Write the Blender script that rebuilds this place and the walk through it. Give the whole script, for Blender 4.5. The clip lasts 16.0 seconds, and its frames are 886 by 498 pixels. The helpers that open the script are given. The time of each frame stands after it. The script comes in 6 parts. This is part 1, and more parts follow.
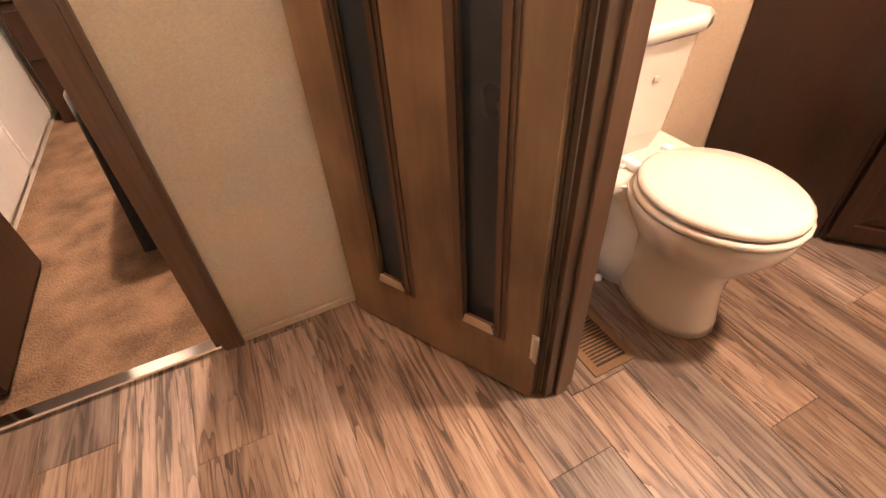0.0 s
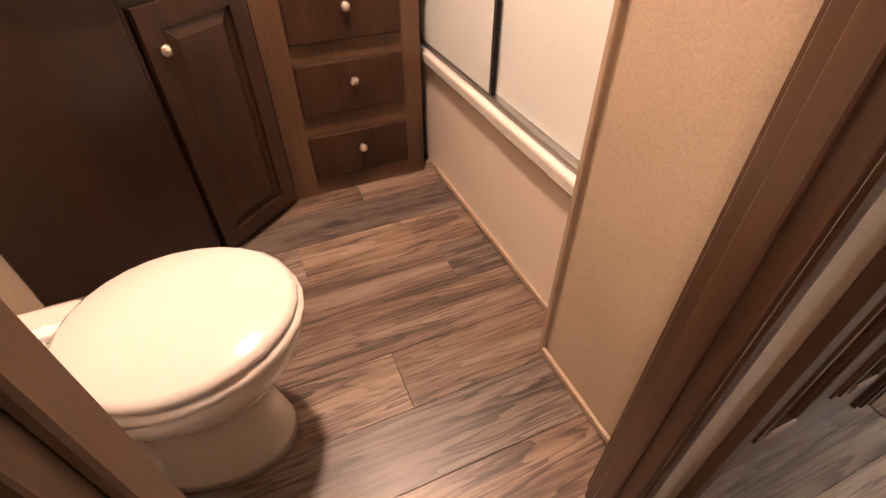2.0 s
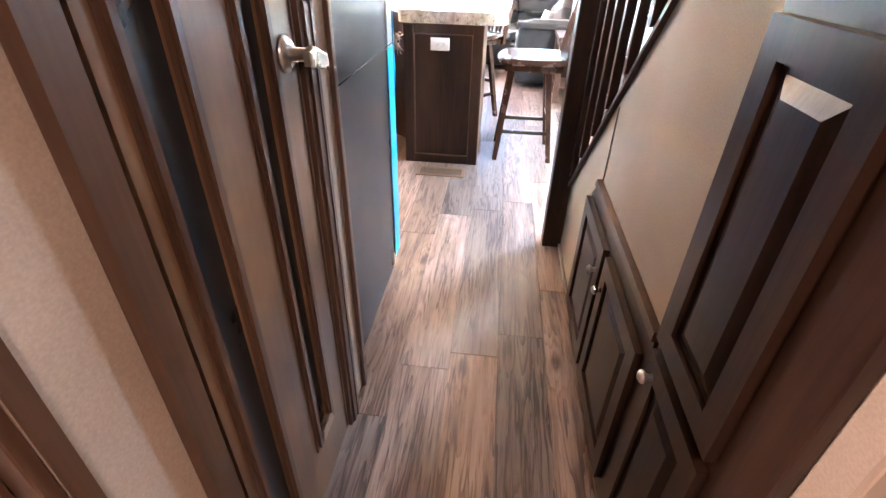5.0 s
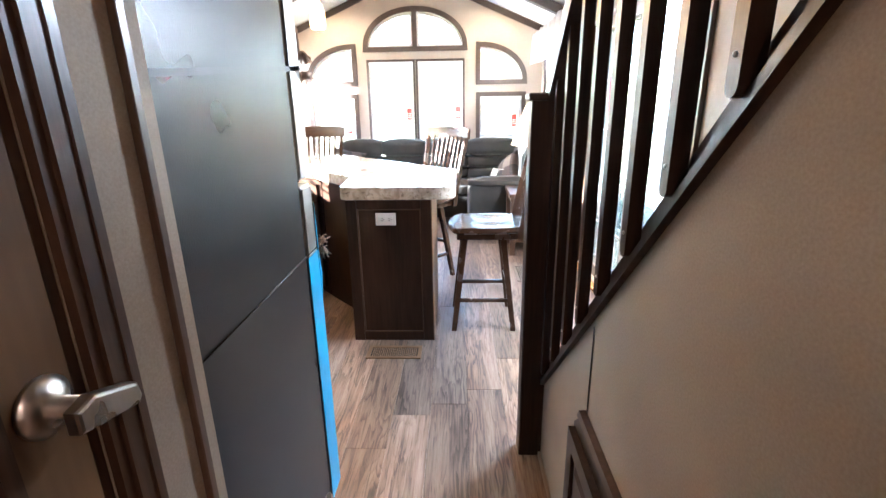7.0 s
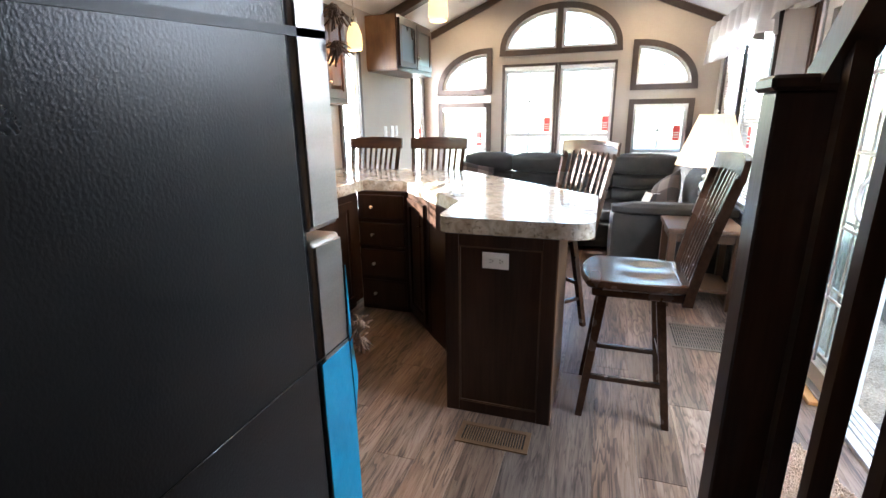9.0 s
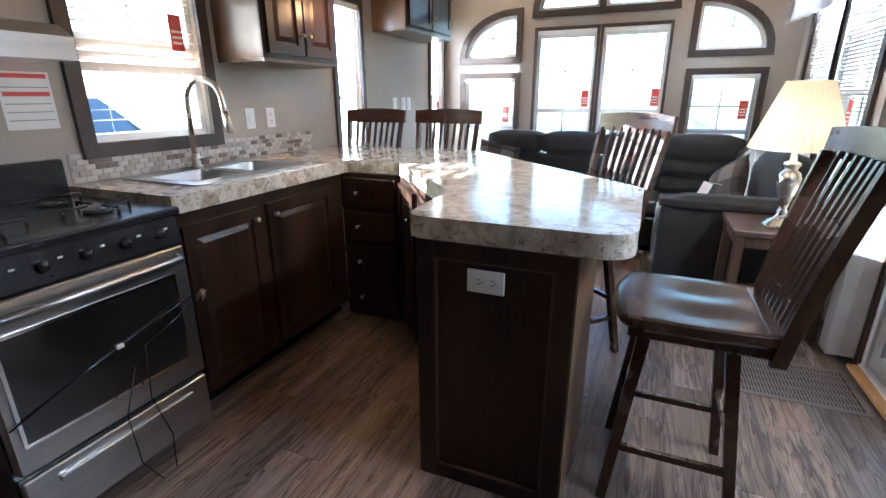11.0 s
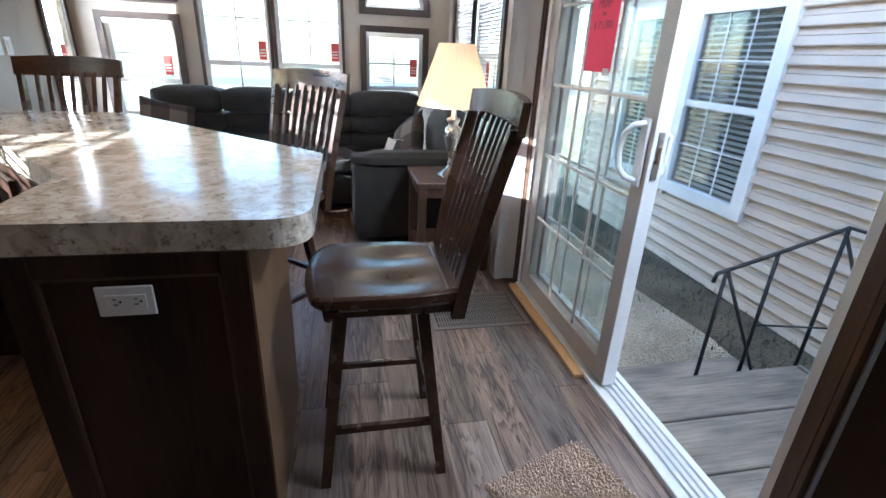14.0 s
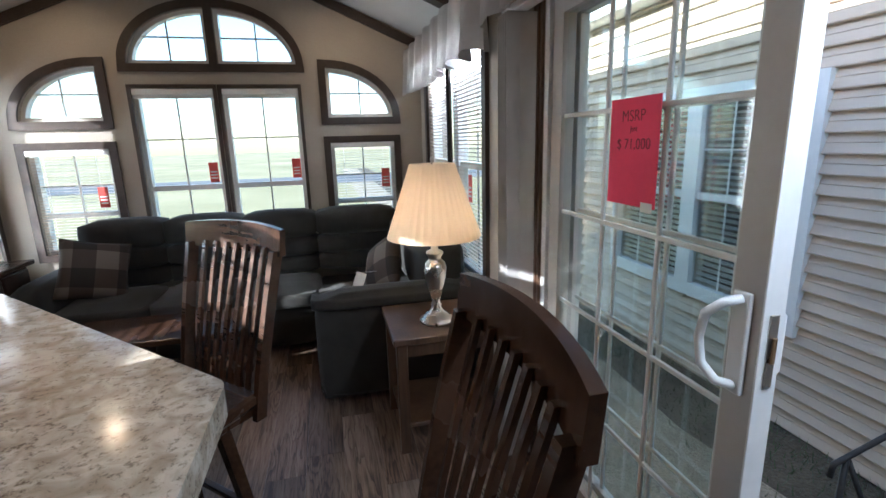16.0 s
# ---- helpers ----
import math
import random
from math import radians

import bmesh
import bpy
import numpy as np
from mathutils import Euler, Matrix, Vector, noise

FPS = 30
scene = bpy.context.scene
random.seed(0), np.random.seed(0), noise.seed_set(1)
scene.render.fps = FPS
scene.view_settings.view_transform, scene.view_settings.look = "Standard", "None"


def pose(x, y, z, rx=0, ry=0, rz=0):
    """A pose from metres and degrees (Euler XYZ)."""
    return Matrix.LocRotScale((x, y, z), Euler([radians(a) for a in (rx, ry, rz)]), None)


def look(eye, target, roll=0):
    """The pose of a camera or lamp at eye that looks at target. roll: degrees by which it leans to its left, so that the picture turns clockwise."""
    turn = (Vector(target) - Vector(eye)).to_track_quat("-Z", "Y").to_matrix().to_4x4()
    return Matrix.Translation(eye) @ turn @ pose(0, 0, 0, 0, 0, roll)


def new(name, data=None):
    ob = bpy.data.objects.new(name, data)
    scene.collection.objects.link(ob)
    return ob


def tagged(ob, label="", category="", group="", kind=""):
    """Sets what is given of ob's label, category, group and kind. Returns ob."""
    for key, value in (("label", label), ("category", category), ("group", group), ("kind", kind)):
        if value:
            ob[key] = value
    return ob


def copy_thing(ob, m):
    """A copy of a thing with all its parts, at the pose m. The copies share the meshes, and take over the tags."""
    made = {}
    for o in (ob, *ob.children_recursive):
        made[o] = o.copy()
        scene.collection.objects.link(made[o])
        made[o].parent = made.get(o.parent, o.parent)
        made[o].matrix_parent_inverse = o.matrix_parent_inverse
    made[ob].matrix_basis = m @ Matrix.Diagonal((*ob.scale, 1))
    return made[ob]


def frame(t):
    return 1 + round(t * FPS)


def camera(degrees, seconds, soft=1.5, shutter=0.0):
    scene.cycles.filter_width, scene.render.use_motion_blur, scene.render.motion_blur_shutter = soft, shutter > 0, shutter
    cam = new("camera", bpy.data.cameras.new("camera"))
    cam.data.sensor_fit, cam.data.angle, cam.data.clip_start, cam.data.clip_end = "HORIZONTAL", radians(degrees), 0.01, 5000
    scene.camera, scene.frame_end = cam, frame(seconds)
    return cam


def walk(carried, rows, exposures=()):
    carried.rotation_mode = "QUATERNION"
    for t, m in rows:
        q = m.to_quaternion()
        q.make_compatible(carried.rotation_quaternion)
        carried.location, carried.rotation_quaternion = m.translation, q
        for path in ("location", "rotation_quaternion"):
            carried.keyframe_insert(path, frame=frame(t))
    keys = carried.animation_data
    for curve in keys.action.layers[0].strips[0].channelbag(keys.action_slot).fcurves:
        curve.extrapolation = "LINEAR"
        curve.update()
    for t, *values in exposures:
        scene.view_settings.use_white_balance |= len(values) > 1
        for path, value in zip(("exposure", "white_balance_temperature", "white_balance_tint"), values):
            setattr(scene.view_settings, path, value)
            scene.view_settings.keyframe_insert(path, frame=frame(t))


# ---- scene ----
cam = camera(86.6, 16.0)
PATH = [
    (0, (0.207, -0.165, 1.08), (-0.407, -1.553, -0.223), -3.8),
    (0.5, (0.046, -0.211, 1.037), (-0.961, -1.366, -0.248), -4.4),
    (1, (-0.019, -0.345, 1.011), (-1.305, -1.06, -0.344), -3.1),
    (1.5, (-0.064, -0.408, 1.05), (-1.526, -0.541, -0.307), -1.8),
    (2, (-0.111, -0.522, 1.054), (-1.479, 0.068, -0.28), -0.3),
    (2.5, (-0.133, -0.536, 1.067), (-1.087, 0.619, -0.257), 1.2),
    (3, (-0.035, -0.496, 1.073), (-0.613, 0.912, -0.225), -1.6),
    (3.5, (0.109, -0.374, 1.137), (-0.162, 1.169, -0.107), -0.9),
    (3.7, (0.152, -0.327, 1.144), (-0.108, 1.229, -0.086), -0.7),
    (5.8, (0.103, -0.252, 1.38), (0.007, 1.533, 0.482), 2.1),
    (6, (0.109, -0.2, 1.389), (0.031, 1.616, 0.554), 1.9),
    (6.5, (0.13, -0.011, 1.397), (0.065, 1.863, 0.7), 0.5),
    (7, (0.162, 0.166, 1.411), (0.092, 2.075, 0.819), -0.9),
    (7.5, (0.159, 0.286, 1.419), (0.1, 2.215, 0.894), -1.3),
    (8, (0.13, 0.483, 1.445), (0.022, 2.418, 0.953), -1.1),
    (8.5, (0.111, 0.659, 1.416), (-0.162, 2.576, 0.915), -0.9),
    (9, (0.143, 0.873, 1.382), (-0.469, 2.699, 0.842), -0.8),
    (9.2, (0.158, 0.965, 1.372), (-0.624, 2.723, 0.826), -1.1),
    (11.3, (0.13, 1.587, 1.296), (-0.59, 3.337, 0.649), 0.3),
    (11.5, (0.142, 1.602, 1.291), (-0.494, 3.373, 0.611), 0.3),
    (12, (0.161, 1.634, 1.275), (-0.215, 3.449, 0.521), 0.8),
    (12.5, (0.179, 1.642, 1.262), (0.101, 3.467, 0.446), 2.1),
    (13, (0.197, 1.652, 1.279), (0.362, 3.46, 0.44), 3.3),
    (13.5, (0.175, 1.665, 1.298), (0.514, 3.46, 0.485), 4.3),
    (14, (0.227, 1.768, 1.309), (0.615, 3.577, 0.549), 2.7),
    (14.5, (0.26, 1.995, 1.334), (0.692, 3.82, 0.639), -1.5),
    (15, (0.273, 2.167, 1.397), (0.743, 4.017, 0.8), -3.5),
    (15.5, (0.272, 2.342, 1.47), (0.752, 4.237, 1.047), -2.7),
    (16, (0.401, 2.488, 1.472), (0.852, 4.385, 1.028), -1.6),
]
EXPOSURES = [(0.0, 6.0, 6700, 10), (1.5, 5.7, 6400, 10), (2.5, 5.4, 6100, 13), (3.0, 5.65, 5900, 18), (3.7, 6.15, 5400, 14), (5.8, 6.25, 5200, 12), (6.5, 5.6, 5250, 10), (7.5, 4.98, 5300, 10), (9.2, 3.9, 5450, 10), (11.3, 3.3, 5000, 9), (14.0, 3.05, 5100, 8), (16.0, 2.12, 5300, 9)]
walk(cam, [(t, look(eye, target, roll)) for t, eye, target, roll in PATH], EXPOSURES)

# ---- light ----
world = bpy.data.worlds.new("sky")
scene.world = world
world.use_nodes = True
wn = world.node_tree
sky = wn.nodes.new("ShaderNodeTexSky")
sky.sky_type = "NISHITA"
sky.sun_disc = False
SUN_WAY = Vector((1.0, 0.40, -0.31)).normalized()
sky.sun_elevation = math.asin(-SUN_WAY.z)
sky.sun_rotation = math.atan2(-SUN_WAY.x, -SUN_WAY.y)
wn.links.new(sky.outputs[0], wn.nodes["Background"].inputs[0])
wn.nodes["Background"].inputs[1].default_value = 0.15
sun_data = bpy.data.lights.new("sun", "SUN")
sun_data.energy, sun_data.angle, sun_data.color = 5.0, radians(0.4), (1.0, 0.93, 0.82)
sun = new("sun", sun_data)
sun.matrix_world = look((0, 0, 6), Vector((0, 0, 6)) + SUN_WAY)


def lamp_at(name, at, watts, color, radius):
    d = bpy.data.lights.new(name, "POINT")
    d.energy, d.color, d.shadow_soft_size = watts, color, radius
    ob = new(name, d)
    ob.location = at
    return ob


def area_at(name, at, to, w, h, watts, color):
    d = bpy.data.lights.new(name, "AREA")
    d.shape, d.size, d.size_y, d.energy, d.color = "RECTANGLE", w, h, watts, color
    ob = new(name, d)
    ob.matrix_world = look(at, to)
    return ob


# added lamps for the sky's light; narrow windows show only white glare behind blinds
SKY = (0.93, 0.97, 1.0)
# added strip at the window head, mostly hidden by the valance
area_at("sky_in_side_window", (1.335, 5.70, 1.945), (0.2, 5.70, 0.4), 1.36, 0.10, 6, SKY)
area_at("sky_in_narrow_window", (-2.17, 4.825, 1.30), (0.0, 4.825, 1.30), 0.30, 1.32, 3, SKY)
area_at("sky_in_narrow_window", (-2.17, 6.50, 1.30), (0.0, 6.50, 1.30), 0.30, 1.32, 3, SKY)
# added strip under the open door's head, where no fitting hangs
area_at("sky_in_patio_door", (1.325, 2.83, 1.985), (0.2, 2.83, 0.0), 0.66, 0.10, 5, SKY)

# ---- materials ----
def principled(name):
    m = bpy.data.materials.new(name)
    m.use_nodes = True
    return m, m.node_tree, m.node_tree.nodes["Principled BSDF"]


def surface(name, c1, c2, size=(4, 4, 4), fine=(60, 60, 60), rough=0.5, metal=0.0, bump=0.1, coat=0.0, per_object=0.0, streak=0.35, depth=0.01):
    """Two colours mixed by a broad noise, then by a fine one; relief from the fine one."""
    m, t, b = principled(name)
    co = t.nodes.new("ShaderNodeTexCoord")
    src = co.outputs["Object"]
    if per_object:
        info = t.nodes.new("ShaderNodeObjectInfo")
        k = t.nodes.new("ShaderNodeVectorMath")
        k.operation = "MULTIPLY_ADD"
        k.inputs[1].default_value = (37.0, 53.0, 29.0)
        t.links.new(info.outputs["Random"], k.inputs[0])
        t.links.new(src, k.inputs[2])
        src = k.outputs[0]

    def noise_of(scale, detail):
        mp = t.nodes.new("ShaderNodeMapping")
        mp.inputs["Scale"].default_value = scale
        t.links.new(src, mp.inputs[0])
        n = t.nodes.new("ShaderNodeTexNoise")
        n.inputs["Scale"].default_value = 1.0
        n.inputs["Detail"].default_value = detail
        t.links.new(mp.outputs[0], n.inputs["Vector"])
        return n

    big, small = noise_of(size, 3), noise_of(fine, 4)
    add = t.nodes.new("ShaderNodeMix")
    add.inputs[0].default_value = streak
    t.links.new(big.outputs["Fac"], add.inputs[2])
    t.links.new(small.outputs["Fac"], add.inputs[3])
    ramp = t.nodes.new("ShaderNodeValToRGB")
    ramp.color_ramp.elements[0].position, ramp.color_ramp.elements[1].position = 0.36, 0.64
    ramp.color_ramp.elements[0].color, ramp.color_ramp.elements[1].color = (*c1, 1), (*c2, 1)
    t.links.new(add.outputs[0], ramp.inputs[0])
    col = ramp.outputs[0]
    if per_object:
        hsv = t.nodes.new("ShaderNodeHueSaturation")
        mr = t.nodes.new("ShaderNodeMapRange")
        mr.inputs[3].default_value, mr.inputs[4].default_value = 1 - per_object, 1 + per_object
        t.links.new(info.outputs["Random"], mr.inputs[0])
        t.links.new(mr.outputs[0], hsv.inputs["Value"])
        t.links.new(col, hsv.inputs["Color"])
        col = hsv.outputs[0]
    t.links.new(col, b.inputs["Base Color"])
    rr = t.nodes.new("ShaderNodeMapRange")
    rr.inputs[3].default_value, rr.inputs[4].default_value = max(rough - 0.08, 0.02), min(rough + 0.08, 1)
    t.links.new(big.outputs["Fac"], rr.inputs[0])
    t.links.new(rr.outputs[0], b.inputs["Roughness"])
    b.inputs["Metallic"].default_value = metal
    b.inputs["Coat Weight"].default_value = coat
    b.inputs["Coat Roughness"].default_value = 0.15
    if bump:
        bp = t.nodes.new("ShaderNodeBump")
        bp.inputs["Strength"].default_value, bp.inputs["Distance"].default_value = bump, depth
        t.links.new(small.outputs["Fac"], bp.inputs["Height"])
        t.links.new(bp.outputs[0], b.inputs["Normal"])
    return m


def glass(name, tint=(0.93, 0.97, 0.95)):
    m, t, b = principled(name)
    b.inputs["Base Color"].default_value = (*tint, 1)
    b.inputs["Transmission Weight"].default_value = 1.0
    b.inputs["Roughness"].default_value = 0.0
    b.inputs["IOR"].default_value = 1.08
    return m


def glowing(name, color, strength, base=(0.9, 0.85, 0.75)):
    m, t, b = principled(name)
    b.inputs["Base Color"].default_value = (*base, 1)
    b.inputs["Emission Color"].default_value = (*color, 1)
    b.inputs["Emission Strength"].default_value = strength
    b.inputs["Roughness"].default_value = 0.6
    return m


def cloth(name, c1, c2, scale=400, trans=0.0):
    m = surface(name, c1, c2, (9, 9, 9), (scale, scale, scale), 0.9, bump=0.35, depth=0.003)
    b = m.node_tree.nodes["Principled BSDF"]
    b.inputs["Sheen Weight"].default_value = 0.25
    if trans:
        b.inputs["Transmission Weight"].default_value = trans
        b.inputs["IOR"].default_value = 1.0
    return m


def knotty(m, scale):
    """Adds sparse dark knots with a soft brown halo to a wood."""
    t, b = m.node_tree, m.node_tree.nodes["Principled BSDF"]
    col = b.inputs["Base Color"].links[0].from_socket
    co, mp, vo = t.nodes.new("ShaderNodeTexCoord"), t.nodes.new("ShaderNodeMapping"), t.nodes.new("ShaderNodeTexVoronoi")
    mp.inputs["Scale"].default_value = scale
    vo.inputs["Scale"].default_value = 1.0
    t.links.new(co.outputs["Object"], mp.inputs[0])
    t.links.new(mp.outputs[0], vo.inputs["Vector"])
    r = t.nodes.new("ShaderNodeValToRGB")
    e = r.color_ramp.elements
    e[0].position, e[0].color = 0.03, (0.35, 0.30, 0.28, 1)
    e[1].position, e[1].color = 0.20, (1, 1, 1, 1)
    x = e.new(0.08)
    x.color = (0.66, 0.60, 0.55, 1)
    t.links.new(vo.outputs["Distance"], r.inputs[0])
    mx = t.nodes.new("ShaderNodeMix")
    mx.data_type, mx.blend_type = "RGBA", "MULTIPLY"
    mx.inputs[0].default_value = 1.0
    t.links.new(col, mx.inputs[6])
    t.links.new(r.outputs[0], mx.inputs[7])
    t.links.new(mx.outputs[2], b.inputs["Base Color"])
    return m


WALLPAPER = surface("tan_wallboard", (0.385, 0.302, 0.215), (0.485, 0.392, 0.29), (3, 3, 3), (210, 210, 260), 0.75, bump=0.25, depth=0.0015, streak=0.5)
WALLGREY = surface("greige_wallboard", (0.365, 0.315, 0.26), (0.425, 0.375, 0.31), (2, 2, 2), (110, 110, 160), 0.6, bump=0.2, depth=0.002)
CEILING = surface("white_ceiling_board", (0.74, 0.73, 0.70), (0.80, 0.79, 0.76), (2, 2, 2), (80, 80, 80), 0.8, bump=0.2, depth=0.002)
REDWOOD = surface("dark_mahogany_panel", (0.010, 0.0042, 0.0024), (0.027, 0.011, 0.0055), (6, 6, 1.2), (90, 90, 5), 0.36, bump=0.1, coat=0.2, depth=0.003)
DARKWOOD = surface("espresso_stained_wood", (0.015, 0.0072, 0.0042), (0.047, 0.0225, 0.012), (6, 6, 1.2), (90, 90, 5), 0.36, bump=0.12, coat=0.06, depth=0.003)
DARKWOOD.node_tree.nodes["Principled BSDF"].inputs["Specular IOR Level"].default_value = 0.27
MIDWOOD = surface("walnut_stained_wood", (0.044, 0.021, 0.0105), (0.110, 0.058, 0.030), (7, 7, 1.4), (80, 80, 4), 0.38, bump=0.12, coat=0.2, depth=0.003)
DOORWOOD = knotty(surface("brown_door_laminate", (0.088, 0.046, 0.021), (0.205, 0.117, 0.056), (6, 6, 3.2), (70, 70, 4), 0.36, bump=0.08, coat=0.1, depth=0.003, streak=0.15), (4.5, 4.5, 2.6))
TRIMWOOD = surface("brown_window_trim", (0.034, 0.022, 0.017), (0.062, 0.042, 0.032), (6, 6, 6), (50, 50, 50), 0.45, bump=0.1, depth=0.003)
LIGHTWOOD = surface("tan_batten_wood", (0.33, 0.24, 0.165), (0.42, 0.32, 0.23), (6, 6, 6), (60, 60, 20), 0.55, bump=0.1, depth=0.002)
ORANGEWOOD = surface("raw_pine_stop", (0.52, 0.28, 0.10), (0.62, 0.36, 0.15), (20, 3, 20), (150, 8, 150), 0.6, bump=0.1, depth=0.002)
STOOLWOOD = surface("glossy_walnut_stool_wood", (0.028, 0.0135, 0.0075), (0.062, 0.030, 0.0165), (9, 2.5, 9), (70, 8, 70), 0.25, bump=0.05, depth=0.002)


def plank_material():
    """Weathered oak print: growth rings cut into arches, knots, dark pores and blotches, another stretch of it on every plank."""
    m, t, b = principled("vinyl_plank")
    N, Lk = t.nodes.new, t.links.new
    co, info = N("ShaderNodeTexCoord"), N("ShaderNodeObjectInfo")
    k = N("ShaderNodeVectorMath")
    k.operation = "MULTIPLY_ADD"
    k.inputs[1].default_value = (41.0, 67.0, 13.0)
    Lk(info.outputs["Random"], k.inputs[0])
    Lk(co.outputs["Object"], k.inputs[2])

    def math_of(op, x, y=None, z=None):
        n = N("ShaderNodeMath")
        n.operation = op
        for i, v in enumerate((x, y, z)):
            if v is None:
                continue
            if isinstance(v, (int, float)):
                n.inputs[i].default_value = v
            else:
                Lk(v, n.inputs[i])
        return n.outputs[0]

    def span(v, a0, a1, b0, b1):
        n = N("ShaderNodeMapRange")
        for i, q in enumerate((a0, a1, b0, b1)):
            n.inputs[i + 1].default_value = q
        Lk(v, n.inputs[0])
        return n.outputs[0]

    def mapped(scale):
        mp = N("ShaderNodeMapping")
        mp.inputs["Scale"].default_value = scale
        Lk(k.outputs[0], mp.inputs[0])
        return mp.outputs[0]

    def noise_at(scale, detail, rough=0.55):
        n = N("ShaderNodeTexNoise")
        n.inputs["Scale"].default_value, n.inputs["Detail"].default_value, n.inputs["Roughness"].default_value = 1.0, detail, rough
        Lk(mapped(scale), n.inputs["Vector"])
        return n.outputs["Fac"]

    knots = N("ShaderNodeTexVoronoi")
    knots.inputs["Scale"].default_value = 1.0
    Lk(mapped((5.2, 1.9, 0.0)), knots.inputs["Vector"])
    near = knots.outputs["Distance"]
    # growth rings: level lines of a long soft relief, drawn together round the knots
    relief = math_of("ADD", math_of("MULTIPLY", noise_at((15, 1.05, 1), 3, 0.45), 11.0), span(near, 0.0, 0.34, 2.6, 0.0))
    late = span(math_of("FRACT", relief), 0.45, 0.97, 0.0, 1.0)
    hair = span(noise_at((260, 9.0, 1), 3, 0.7), 0.32, 0.68, 0.0, 1.0)
    crack = span(math_of("ABSOLUTE", math_of("SUBTRACT", noise_at((60, 2.2, 1), 3, 0.6), 0.5)), 0.0, 0.035, 1.0, 0.0)
    cloud = noise_at((20, 1.5, 1), 5, 0.66)
    show = span(noise_at((5, 1.7, 1), 2), 0.36, 0.60, 0.08, 0.34)
    split = span(noise_at((7, 2.3, 1), 2), 0.40, 0.62, 0.04, 0.30)
    g = math_of("MULTIPLY_ADD", cloud, 1.30, -0.12)
    g = math_of("SUBTRACT", g, math_of("MULTIPLY", late, show))
    g = math_of("SUBTRACT", g, math_of("MULTIPLY", crack, split))
    g = math_of("MULTIPLY_ADD", math_of("SUBTRACT", hair, 0.5), 0.15, g)
    g = math_of("SUBTRACT", g, span(near, 0.02, 0.12, 0.42, 0.0))
    ramp = N("ShaderNodeValToRGB")
    e = ramp.color_ramp.elements
    e[0].position, e[0].color = 0.06, (0.042, 0.028, 0.021, 1)
    e[1].position, e[1].color = 0.74, (0.300, 0.230, 0.180, 1)
    for at, c in ((0.26, (0.088, 0.059, 0.044, 1)), (0.45, (0.190, 0.127, 0.092, 1))):
        x = e.new(at)
        x.color = c
    Lk(g, ramp.inputs[0])
    hsv = N("ShaderNodeHueSaturation")
    Lk(span(info.outputs["Random"], 0, 1, 0.56, 1.26), hsv.inputs["Value"])
    Lk(span(math_of("FRACT", math_of("MULTIPLY", info.outputs["Random"], 7.7)), 0, 1, 0.80, 1.15), hsv.inputs["Saturation"])
    Lk(ramp.outputs[0], hsv.inputs["Color"])
    Lk(hsv.outputs[0], b.inputs["Base Color"])
    Lk(span(cloud, 0.3, 0.7, 0.33, 0.44), b.inputs["Roughness"])
    bp = N("ShaderNodeBump")
    bp.inputs["Strength"].default_value, bp.inputs["Distance"].default_value = 0.08, 0.0012
    Lk(math_of("SUBTRACT", hair, crack), bp.inputs["Height"])
    Lk(bp.outputs[0], b.inputs["Normal"])
    return m


PLANK = plank_material()
UNDERLAY = surface("floor_underlay", (0.07, 0.05, 0.04), (0.1, 0.075, 0.06))
CARPET = surface("brown_cut_pile_carpet", (0.13, 0.076, 0.042), (0.33, 0.21, 0.13), (7, 7, 7), (150, 150, 150), 0.95, bump=1.0, depth=0.02)
RUGPILE = surface("beige_shag_pile", (0.60, 0.44, 0.31), (0.78, 0.60, 0.45), (14, 14, 14), (160, 160, 160), 0.95, bump=0.8, depth=0.01)
CERAMIC = surface("bone_ceramic", (0.60, 0.565, 0.51), (0.64, 0.60, 0.545), (2, 2, 2), (8, 8, 8), 0.12, bump=0.0, coat=0.5)
ACRYLIC = surface("bone_tub_acrylic", (0.66, 0.57, 0.48), (0.69, 0.60, 0.51), (2, 2, 2), (8, 8, 8), 0.35, bump=0.0)
WHITEPLASTIC = surface("white_plastic", (0.76, 0.75, 0.73), (0.80, 0.79, 0.77), (4, 4, 4), (20, 20, 20), 0.35, bump=0.0)
VINYLWHITE = surface("white_vinyl_frame", (0.72, 0.72, 0.70), (0.78, 0.78, 0.76), (4, 4, 4), (30, 30, 30), 0.4, bump=0.03)
NICKEL = surface("brushed_nickel", (0.55, 0.52, 0.47), (0.66, 0.63, 0.58), (10, 10, 10), (200, 200, 20), 0.28, metal=1.0, bump=0.03, depth=0.001)
STEEL = surface("brushed_stainless_steel", (0.42, 0.41, 0.39), (0.52, 0.51, 0.49), (4, 4, 30), (10, 220, 220), 0.32, metal=1.0, bump=0.04, depth=0.001)
CHROME = surface("chrome", (0.75, 0.75, 0.75), (0.8, 0.8, 0.8), rough=0.12, metal=1.0, bump=0.0)
FRIDGEBLACK = surface("pebbled_black_fridge_steel", (0.009, 0.009, 0.0092), (0.014, 0.014, 0.0142), (3, 3, 3), (260, 260, 190), 0.30, bump=0.4, depth=0.0012)
FRIDGEBLACK.node_tree.nodes["Principled BSDF"].inputs["Specular IOR Level"].default_value = 0.32
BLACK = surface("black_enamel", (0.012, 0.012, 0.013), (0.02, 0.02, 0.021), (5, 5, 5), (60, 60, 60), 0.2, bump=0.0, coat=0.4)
BLACKGLASS = surface("dark_oven_glass", (0.010, 0.009, 0.009), (0.014, 0.013, 0.012), rough=0.08, bump=0.0, coat=0.6)
